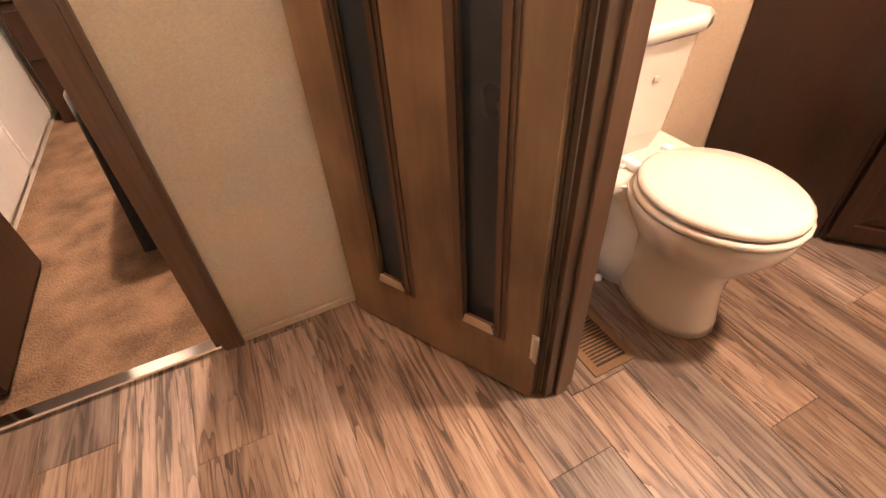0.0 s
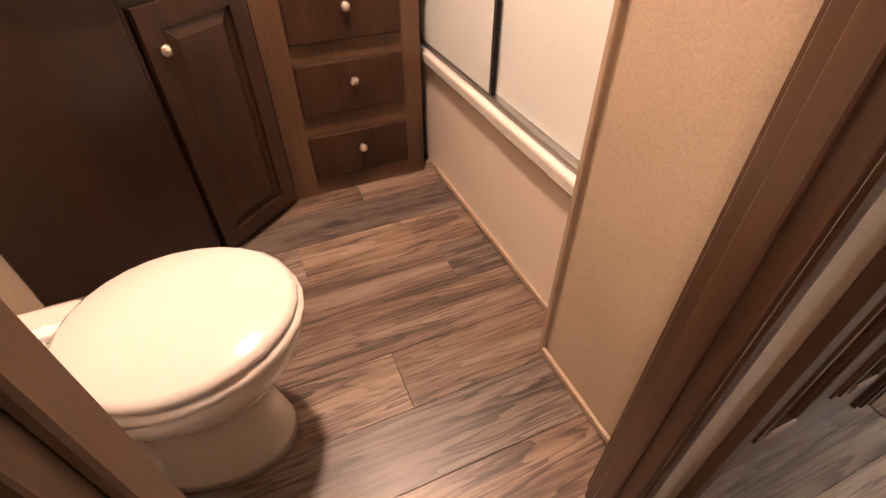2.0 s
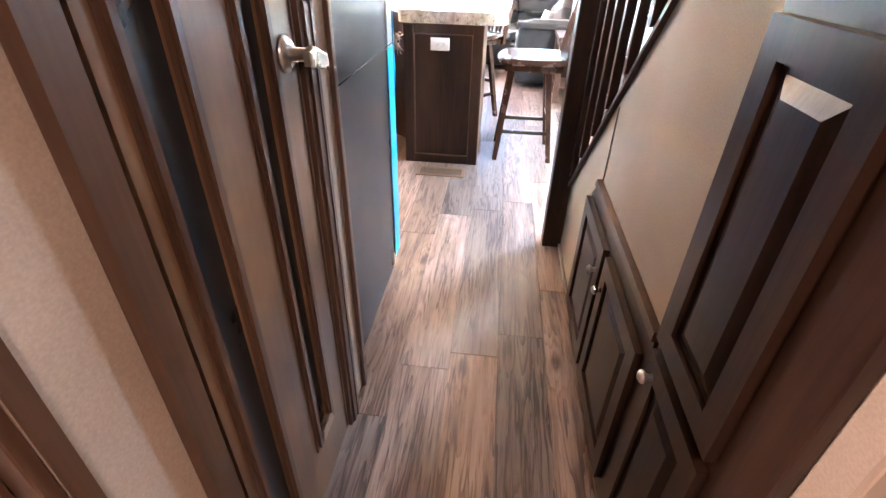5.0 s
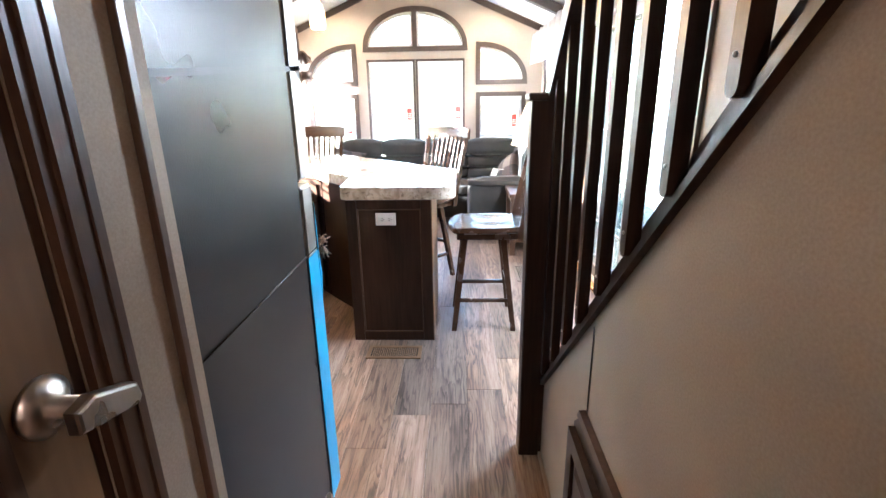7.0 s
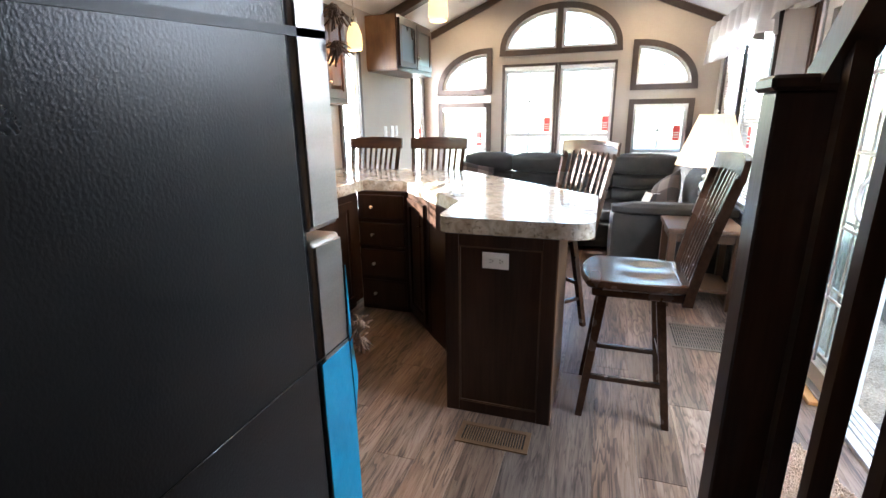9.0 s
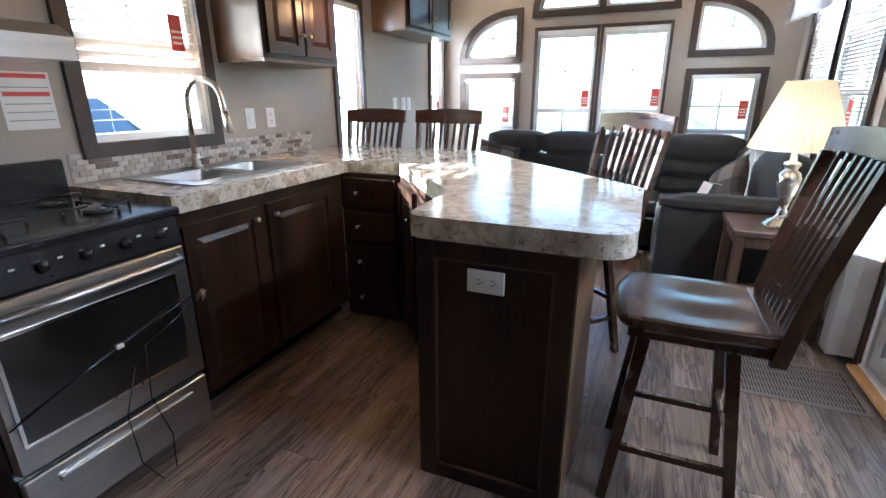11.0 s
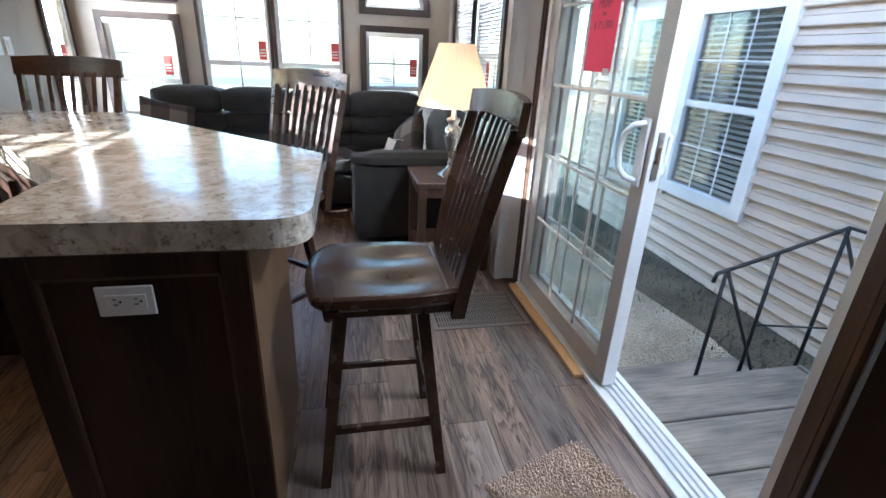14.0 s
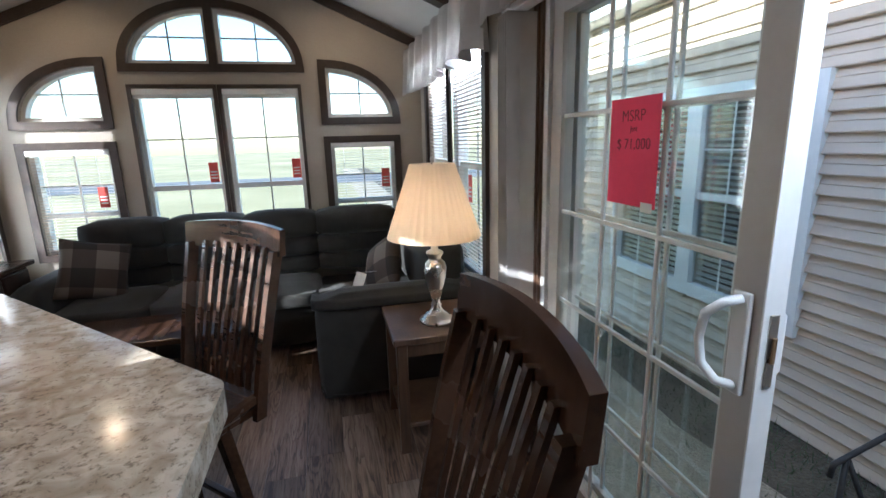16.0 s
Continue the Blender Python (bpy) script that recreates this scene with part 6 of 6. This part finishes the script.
def valance(y0, y1, z0, z1, x, n):
    ob = thing("window_valance", "grey pleated cloth valance on a rod", "valance")
    bm = B()
    cols = []
    m = n * 14
    for i in range(m + 1):
        u = i / m
        y = y0 + (y1 - y0) * u
        wave = math.tanh(2.6 * math.sin(u * n * 2 * math.pi))
        fold = 0.026 * wave + 0.008 * math.sin(u * n * 5.1 + 1)
        drop = 0.035 * math.sin(u * n * 0.9 * math.pi) ** 2
        cols.append([bm.verts.new((x + fold * k, y, z)) for z, k in ((z1, 0.4), (z1 - 0.06, 0.8), ((z0 + z1) / 2, 1.0), (z0 + drop, 1.5))])
    for a, b in zip(cols, cols[1:]):
        for k in range(3):
            f = bm.faces.new((a[k], b[k], b[k + 1], a[k + 1]))
            f.smooth = True
    bmesh.ops.solidify(bm, geom=bm.faces[:], thickness=0.004)
    part("cloth", bm, VALANCE, ob)
    part("rod", rod(B(), (x + 0.03, y0 - 0.02, z1 - 0.02), (x + 0.03, y1 + 0.02, z1 - 0.02), 0.012), WHITEPLASTIC, ob)
    for yb in (y0, y1):
        part("bracket", box(B(), (x + 0.02, yb - 0.006, z1 - 0.035), (XR - 0.001, yb + 0.006, z1 - 0.005)), WHITEPLASTIC, ob)
    return ob


valance(4.62, 6.66, 1.86, 2.22, 1.11, 8)
valance(2.1, 4.56, 1.94, 2.26, 1.10, 9)
vb = thing("vertical_blind", "pale grey fabric vanes stacked beside the patio door", "blind")
for k in range(9):
    y = 4.30 + 0.012 * k
    bm = prism(B(), [(1.105 + 0.004 * (k % 2), y), (1.165, y + 0.006 + 0.003 * (k % 3)), (1.235, y + 0.001), (1.235, y + 0.003), (1.165, y + 0.008 + 0.003 * (k % 3)), (1.105 + 0.004 * (k % 2), y + 0.002)], 0.03 + 0.004 * (k % 2), 1.95)
    part("vane", bm, VANE, vb)
part("head_track", box(B(), (1.14, 2.15, 1.955), (1.20, 4.45, 1.985), 0.003), WHITEPLASTIC, vb)

# ---- patio door ----
casing_ob = casing("casing_patio", lambda u, v, w: Vector((XR - w, u, v)), SD[0], SD[1], SD[3], 1, 0.06, "dark brown wooden casing of the patio door")
pf = thing("door_4", "white sliding patio door with gridded glass, pushed open", "door")
pf["kind"] = "structure"
part("sill_track", box(B(), (XR - 0.012, SD[0], -0.03), (XR + 0.15, SD[1], 0.022), 0.003), VINYLWHITE, pf)
for dx in (0.028, 0.055, 0.082, 0.11):
    part("track_rib", box(B(), (XR + dx, SD[0] + 0.02, 0.0225), (XR + dx + 0.006, SD[1] - 0.02, 0.036)), VINYLWHITE, pf)
for a, b in ((SD[0], SD[0] + 0.035), (SD[1] - 0.035, SD[1])):
    part("side_jamb", box(B(), (XR, a, 0.022), (XR + 0.15, b, SD[3]), 0.002), VINYLWHITE, pf)
part("head", box(B(), (XR, SD[0], SD[3] - 0.035), (XR + 0.15, SD[1], SD[3]), 0.002), VINYLWHITE, pf)


def door_panel(x, y0, y1, name, material, thick=0.036):
    z0, z1, st = 0.037, SD[3] - 0.04, 0.078
    p = part(name, sheet(B(), rect(y0, z0, y1, z1), [rect(y0 + st, z0 + 0.09, y1 - st, z1 - 0.08)], lambda u, v, w: Vector((x + w, u, v)), thick), material, pf)
    a, b, c, d = y0 + st, z0 + 0.09, y1 - st, z1 - 0.08
    for i in range(1, 3):
        u = a + (c - a) * i / 3
        part("muntin", box(B(), (x + 0.012, u - 0.0075, b), (x + 0.024, u + 0.0075, d), 0.002), VINYLWHITE, p)
    for i in range(1, 5):
        v = b + (d - b) * i / 5
        part("muntin", box(B(), (x + 0.0115, a, v - 0.0075), (x + 0.0245, c, v + 0.0075), 0.002), VINYLWHITE, p)
    g = part("glass", box(B(), (x + 0.017, a - 0.006, b - 0.006), (x + 0.019, c + 0.006, d + 0.006)), DOORGLASS, p)
    g.visible_shadow = False
    return p


slide = door_panel(XR + 0.012, 3.235, 4.225, "sliding_panel", surface("taupe_vinyl_stile", (0.46, 0.43, 0.39), (0.50, 0.47, 0.43), rough=0.45, bump=0.03), 0.052)
part("lock_edge", box(B(), (XR + 0.010, 3.229, 0.04), (XR + 0.066, 3.2345, 1.985), 0.001), VINYLWHITE, slide, "white edge of the sliding panel")
hd = part("handle_plate", box(B(), (XR - 0.002, 3.255, 0.90), (XR + 0.0115, 3.30, 1.14), 0.005, 2), VINYLWHITE, slide, "white pull handle")
part("pull", tube(B(), [(XR + 0.0, 3.275, 0.92), (XR - 0.035, 3.29, 0.93), (XR - 0.045, 3.325, 0.96), (XR - 0.048, 3.335, 1.02), (XR - 0.045, 3.325, 1.08), (XR - 0.035, 3.29, 1.115), (XR + 0.0, 3.275, 1.125)], 0.011, 10), VINYLWHITE, hd)
part("latch_plate", box(B(), (XR + 0.026, 3.225, 0.93), (XR + 0.050, 3.2285, 1.10), 0.001), NICKEL, slide, "brushed metal latch plate")
part("latch_cam", box(B(), (XR + 0.032, 3.218, 0.99), (XR + 0.044, 3.2245, 1.05), 0.002), BRONZE, slide)
part("outer_pull", tube(B(), [(XR + 0.064, 3.262, 0.93), (XR + 0.096, 3.262, 0.95), (XR + 0.096, 3.262, 1.08), (XR + 0.064, 3.262, 1.10)], 0.011, 8), VINYLWHITE, slide)
door_panel(XR + 0.085, 3.31, 4.23, "fixed_panel", VINYLWHITE)
stopb = thing("door_stop_board", "raw orange pine board along the door sill", "board")
part("board", box(B(), (XR - 0.062, 3.335, 0.001), (XR - 0.014, 4.25, 0.022), 0.003), ORANGEWOOD, stopb)

sign = thing("price_sign", "pink paper price sign taped to the glass", "sign")
part("paper", box(B(), (XR + 0.0075, 3.59, 1.275), (XR + 0.0092, 3.815, 1.58)), PINK, sign)
part("tape", box(B(), (XR + 0.007, 3.60, 1.262), (XR + 0.0074, 3.65, 1.29)), WHITEPLASTIC, sign)


def writing(text, y, z, size):
    cu = bpy.data.curves.new("writing", "FONT")
    cu.body, cu.size, cu.align_x, cu.extrude = text, size, "CENTER", 0.0003
    cu.offset = -0.016 * size
    ob = bpy.data.objects.new("writing", cu)
    scene.collection.objects.link(ob)
    dg_ = bpy.context.evaluated_depsgraph_get()
    me = bpy.data.meshes.new_from_object(ob.evaluated_get(dg_))
    bpy.data.objects.remove(ob)
    me.materials.clear()
    me.materials.append(INK)
    o = new("writing", me)
    o.matrix_basis = Matrix(((0, 0, -1, XR + 0.0068), (-1, 0, 0, y), (0, 1, 0, z), (0, 0, 0, 1)))
    o.parent = sign
    return o


writing("MSRP", 3.705, 1.515, 0.046)
writing("Just", 3.70, 1.487, 0.022)
writing("$ 71,000", 3.70, 1.437, 0.044)

rug = thing("door_mat", "beige shag door mat before the patio door", "rug", (0.93, 2.62, 0), 19)
rnd = random.Random(3)
bm = B()
for i in range(66):
    for j in range(94):
        x, y = -0.2 + 0.4 * (i + rnd.uniform(-0.4, 0.4)) / 65, -0.3 + 0.6 * (j + rnd.uniform(-0.4, 0.4)) / 93
        h = 0.02 + rnd.uniform(-0.005, 0.008)
        dx, dy = rnd.uniform(-0.008, 0.008), rnd.uniform(-0.008, 0.008)
        r = 0.0046
        vs = [bm.verts.new((x + r * c, y + r * s, 0.006)) for c, s in ((1, 0), (-0.5, 0.87), (-0.5, -0.87))]
        tv = [bm.verts.new((x + dx + 0.8 * r * c, y + dy + 0.8 * r * s, h)) for c, s in ((1, 0), (-0.5, 0.87), (-0.5, -0.87))]
        for k in range(3):
            bm.faces.new((vs[k], vs[(k + 1) % 3], tv[(k + 1) % 3], tv[k]))
        bm.faces.new(tv)
part("shag", bm, RUGPILE, rug)
part("backing", box(B(), (-0.205, -0.305, 0.001), (0.205, 0.305, 0.008), 0.002), RUGPILE, rug)


def pendant(x, y, z):
    ob = thing("pendant_lamp", "small amber glass pendant lamp, lit", "lamp", (x, y, z), 0, "pendants over the counter")
    part("shade", lathe(B(), [(0.045, -0.09), (0.055, -0.06), (0.05, 0.02), (0.03, 0.07), (0.018, 0.085)], segs=18), glowing("amber_glass_lit", (1.0, 0.60, 0.20), 0.14, (0.7, 0.42, 0.16)), ob, "glowing amber glass shade")
    part("cap", lathe(B(), [(0.022, 0.086), (0.022, 0.12), (0.006, 0.135)], segs=14), NICKEL, ob)
    zc = RIDGE - abs(x - XC) * (RIDGE - EAVE) / 1.65
    part("stem", rod(B(), (0, 0, 0.13), (0, 0, zc - z), 0.004, segs=6), NICKEL, ob)
    return ob


for px, py, pz in ((-0.78, 3.6, 1.99), (-0.36, 3.45, 2.14), (-1.55, 4.05, 1.93)):
    pendant(px, py, pz)
    lamp_at("pendant_bulb", (px, py, pz - 0.14), 0.7, (1.0, 0.52, 0.20), 0.04)
lamp_at("lamp_bulb", (0.875, 4.66, 1.10), 1.0, (1.0, 0.84, 0.66), 0.04)


def puck(x, y, z, watts, color=(1.0, 0.665, 0.49), name="ceiling_light"):
    ob = thing(name, "round white recessed ceiling light, lit", "lamp")
    part("rim", lathe(B(), [(0.05, z - 0.001), (0.085, z - 0.002), (0.085, z - 0.012), (0.05, z - 0.008)], (x, y, 0), 24), WHITEPLASTIC, ob)
    part("lens", lathe(B(), [(0.0, z - 0.004), (0.05, z - 0.004), (0.045, z - 0.007), (0.0, z - 0.008)], (x, y, 0), 20), glowing("warm_led_lens", (1.0, 0.78, 0.5), 12), ob)
    d = bpy.data.lights.new("ceiling_bulb", "AREA")
    d.shape, d.size, d.energy, d.color = "DISK", 0.12, watts, color
    o = new("ceiling_bulb", d)
    o.location = (x, y, z - 0.03)
    return ob


for px in (-1.35, 0.55):
    puck(px, 6.25, RIDGE - abs(px - XC) * (RIDGE - EAVE) / 1.65 - 0.03, 0.6, (1.0, 0.70, 0.40))
puck(-1.05, -0.35, LOFT, 1.3)
puck(0.30, -0.95, LOFT, 0.36)
puck(0.3, -2.3, LOFT, 1.5)

# ---- outdoors ----
ground = setting("ground", sheet(B(), rect(-160, -160, 160, 160), [], lambda u, v, w: Vector((u, v, -0.34 - 0.2 + w)), 0.2), GRASS, "dry autumn grass field reaching the horizon", "ground")
setting("gravel_path", sheet(B(), [(1.42, -6), (2.50, -6), (2.46, 3), (2.54, 4), (2.44, 4.7), (2.50, 5.6), (2.42, 7), (2.55, 9), (2.6, 40), (1.42, 40)], [], lambda u, v, w: Vector((u, v, -0.338 + w)), 0.006), GRAVEL, "pale pea gravel strip between the buildings", "gravel")
setting("dirt_strip", sheet(B(), [(2.3, -6), (3.4, -6), (3.4, 40), (2.3, 40)], [], lambda u, v, w: Vector((u, v, -0.3385 + w)), 0.003), surface("dark_damp_soil", (0.055, 0.043, 0.028), (0.15, 0.118, 0.075), (3, 3, 3), (50, 50, 50), 0.95, bump=1.0, depth=0.02), "dark soil with weeds along the foundation", "soil")
setting("road", box(B(), (-160, 26, -0.336), (160, 32, -0.325)), ROADGREY, "grey asphalt road across the field", "road")
bm = B()
rnd = random.Random(11)
for i in range(2600):
    x, y = rnd.uniform(2.35, 3.1), rnd.uniform(3.0, 9.0)
    if rnd.random() > 0.15 + 0.85 * min(1, (x - 2.35) / 0.4):
        continue
    h, a = rnd.uniform(0.02, 0.07), rnd.uniform(0, 6.28)
    w = 0.004
    dx, dy = rnd.uniform(-0.03, 0.03), rnd.uniform(-0.03, 0.03)
    vs = [bm.verts.new(p) for p in ((x - w * math.cos(a), y - w * math.sin(a), -0.336), (x + w * math.cos(a), y + w * math.sin(a), -0.336), (x + dx, y + dy, -0.336 + h))]
    bm.faces.new(vs)
tagged(part("weeds", bm, surface("weed_green", (0.05, 0.075, 0.025), (0.10, 0.13, 0.05))), "thin green weeds along the foundation", "weeds", kind="stuff")

deck = thing("entry_deck", "weathered grey wooden deck and steps outside the door", "deck")
for i in range(12):
    y0 = 3.475 - 0.29 * (i + 1)
    part("board", box(B(), (1.415, y0 + 0.008, -0.205), (2.60, y0 + 0.29, -0.165), 0.005), DECKWOOD, deck)
part("step_board", box(B(), (1.45, 3.48, -0.285), (2.42, 3.70, -0.25), 0.005), DECKWOOD, deck)
part("fascia", box(B(), (1.42, 3.455, -0.335), (2.60, 3.474, -0.207)), DECKWOOD, deck)
for x in (1.5, 2.5):
    for y in (0.3, 1.8, 3.3):
        part("post", box(B(), (x - 0.045, y - 0.045, -0.34), (x + 0.045, y + 0.045, -0.206)), DECKWOOD, deck)
part("edge_strip", box(B(), (2.575, 0.0, -0.164), (2.60, 3.46, -0.15), 0.002), DECKWOOD, deck)
rail = thing("step_rail", "dark welded steel hand rail beside the steps", "railing")
a = [(1.99, 3.5, 0.42), (2.255, 3.5, 0.50), (2.62, 3.5, 0.62)]
part("top_rail", tube(B(), [(1.93, 3.5, 0.36), (1.94, 3.5, 0.405)] + a + [(2.66, 3.3, 0.62), (2.66, 1.2, 0.62)], 0.010, 8), IRON, rail)
for x, y, zt in a:
    part("post", rod(B(), (x, y, -0.25), (x, y, zt), 0.010, segs=6), IRON, rail)
part("brace", rod(B(), (2.0, 3.5, 0.41), (2.36, 3.5, -0.24), 0.009, segs=6), IRON, rail)
part("brace", rod(B(), (2.62, 3.5, 0.58), (2.66, 3.1, -0.16), 0.009, segs=6), IRON, rail)
part("mid_rail", rod(B(), (2.25, 3.5, 0.1), (2.66, 3.3, 0.16), 0.005, segs=6), IRON, rail)
part("mid_rail", rod(B(), (2.66, 3.3, 0.16), (2.66, 1.2, 0.16), 0.005, segs=6), IRON, rail)
part("post", rod(B(), (2.66, 2.2, -0.165), (2.66, 2.2, 0.62), 0.010, segs=6), IRON, rail)

house = thing("neighbouring_home", "almond vinyl-sided mobile home with white windows", "building")
NX = 3.05
W1, W2 = (4.66, 5.42, 0.37, 1.70), (5.56, 6.34, 0.37, 1.70)
NE = 7.02
part("wall", sheet(B(), rect(-6, -0.335, NE, 2.55), [rect(*[w[i] for i in (0, 2)], *[w[i] for i in (1, 3)]) for w in (W1, W2)], lambda u, v, w: Vector((NX + 0.03 + w, u, v)), 0.12), SIDING, house)
lap = 0.112
k = 0
z = -0.332
while z < 2.5:
    for s0, s1 in ((-6, W1[0] - 0.10), (W1[1] + 0.09, W2[0] - 0.09), (W2[1] + 0.10, NE)) if W1[2] - 0.10 - lap < z < W1[3] + 0.05 else ((-6, NE),):
        bm = prism(B(), [(NX + 0.028, z), (NX - 0.012, z + 0.004), (NX - 0.014, z + 0.012), (NX + 0.006, z + lap * 0.55), (NX + 0.002, z + lap * 0.60), (NX + 0.022, z + lap + 0.003), (NX + 0.029, z + lap + 0.003)], s0, s1, lambda u, v, w: Vector((u, w, v)))
        part("siding_course", bm, SIDING, house)
    z += lap
# near-black strip stands in for the shadow gap below the siding
part("skirt", box(B(), (NX + 0.06, -6, -0.36), (NX + 0.1, NE, -0.337)), SHADEDARK, house)
NEARGLASS = glass("reflecting_house_glass", (0.75, 0.8, 0.82))
NEARGLASS.node_tree.nodes["Principled BSDF"].inputs["IOR"].default_value = 1.5
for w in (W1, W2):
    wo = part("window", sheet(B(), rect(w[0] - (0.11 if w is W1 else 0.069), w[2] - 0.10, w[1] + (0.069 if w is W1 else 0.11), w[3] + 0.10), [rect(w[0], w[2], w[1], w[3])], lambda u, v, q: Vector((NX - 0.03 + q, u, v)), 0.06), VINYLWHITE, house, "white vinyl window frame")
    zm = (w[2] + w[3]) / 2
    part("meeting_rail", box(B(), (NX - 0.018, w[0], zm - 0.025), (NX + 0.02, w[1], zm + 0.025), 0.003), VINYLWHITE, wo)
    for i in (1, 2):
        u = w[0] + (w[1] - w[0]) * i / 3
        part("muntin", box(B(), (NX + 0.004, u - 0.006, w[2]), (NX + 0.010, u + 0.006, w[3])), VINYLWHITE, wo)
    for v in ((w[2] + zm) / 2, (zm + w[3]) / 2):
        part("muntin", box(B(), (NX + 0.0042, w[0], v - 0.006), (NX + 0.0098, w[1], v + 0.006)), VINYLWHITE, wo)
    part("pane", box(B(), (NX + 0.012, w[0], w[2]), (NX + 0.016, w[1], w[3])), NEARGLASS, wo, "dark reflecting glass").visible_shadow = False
    # flat black board stands in for the room's darkness behind the slats
    part("shade_board", box(B(), (NX + 0.10, w[0], w[2]), (NX + 0.105, w[1], w[3])), BLACK, wo, "black board standing in for the unlit room behind the blind")
    for i in range(30):
        v = w[2] + 0.02 + i * (w[3] - w[2] - 0.03) / 30
        part("blind_slat", prism(B(), [(NX + 0.040, v), (NX + 0.068, v + 0.016), (NX + 0.067, v + 0.019), (NX + 0.039, v + 0.003)], w[0], w[1], lambda u, q, r: Vector((u, r, q))), VINYLWHITE, wo)
part("eave", box(B(), (NX - 0.22, -6.2, 2.5), (NX + 0.2, NE + 0.15, 2.62), 0.01), VINYLWHITE, house)
part("roof", prism(B(), [(NX - 0.25, 2.621), (NX + 4.6, 2.621), (NX + 2.1, 3.5)], -6.3, NE + 0.2, lambda u, v, w: Vector((u, w, v))), SHINGLE, house)
part("far_walls", box(B(), (NX + 0.16, -6, -0.3), (NX + 4.2, NE, 2.49)), SIDING, house)
part("corner_post", box(B(), (NX - 0.018, NE, -0.22), (NX + 0.06, NE + 0.05, 2.499), 0.003), VINYLWHITE, house, "white vinyl corner post")

# pickup parked out by the road
truck = thing("parked_pickup", "dark parked pickup seen through a window", "vehicle", (-6.5, 4.6, -0.34), 20)
part("body", prism(B(), [(-2.6, 0.45), (2.5, 0.45), (2.6, 0.75), (2.5, 1.05), (1.1, 1.12), (0.5, 1.65), (-0.9, 1.68), (-1.1, 1.12), (-2.6, 1.1)], -0.9, 0.9, lambda u, v, w: Vector((u, w, v)), bevel=0.03), BLACK, truck)
for s in (-1, 1):
    part("side_window", prism(B(), [(0.95, 1.14), (0.45, 1.58), (-0.8, 1.6), (-0.95, 1.14)], s * 0.901, s * 0.906, lambda u, v, w: Vector((u, w, v))), BLACKGLASS, truck)
    for x in (-1.7, 1.7):
        wl = part("wheel", rod(B(), (x, s * 0.72, 0.38), (x, s * 0.93, 0.38), 0.38, segs=24), BLACK, truck)
        part("rim", rod(B(), (x, s * 0.92, 0.38), (x, s * 0.94, 0.38), 0.22, segs=18), STEEL, wl)

# ---- floor planks ----
PW, PL = 0.1765, 1.16
plank_meshes = {}


def plank_of(length):
    """One mesh for every plank of a length."""
    key = round(length, 3)
    if key not in plank_meshes:
        bm = box(B(), (-PW / 2 + 0.0006, -length / 2 + 0.0006, -0.006), (PW / 2 - 0.0006, length / 2 - 0.0006, 0.0), 0.0008)
        me = bpy.data.meshes.new("plank")
        bm.to_mesh(me)
        bm.free()
        me.materials.append(PLANK)
        plank_meshes[key] = me
    return plank_meshes[key]


x = 0.196 + PW / 2
while x > XL:
    x -= PW
x += PW
while x < XR + 0.03:
    i = round((x - 0.196 - PW / 2) / PW)
    off = 1.11 + {0: 0.0, -1: 1.035, -2: -0.21, -3: 0.72, 1: 0.31}.get(i, (i * 0.437) % PL)
    y = off + PL / 2
    while y > YB + PL / 2 - 0.01:
        y -= PL
    while y - PL / 2 < YG:
        if y + PL / 2 > YB:
            lo, hi = max(y - PL / 2, YB), min(y + PL / 2, YG - 0.001)
            o = new("plank", plank_of(hi - lo))
            o.location = (x, (lo + hi) / 2, 0)
            o.parent = floor
        y += PL
    x += PW
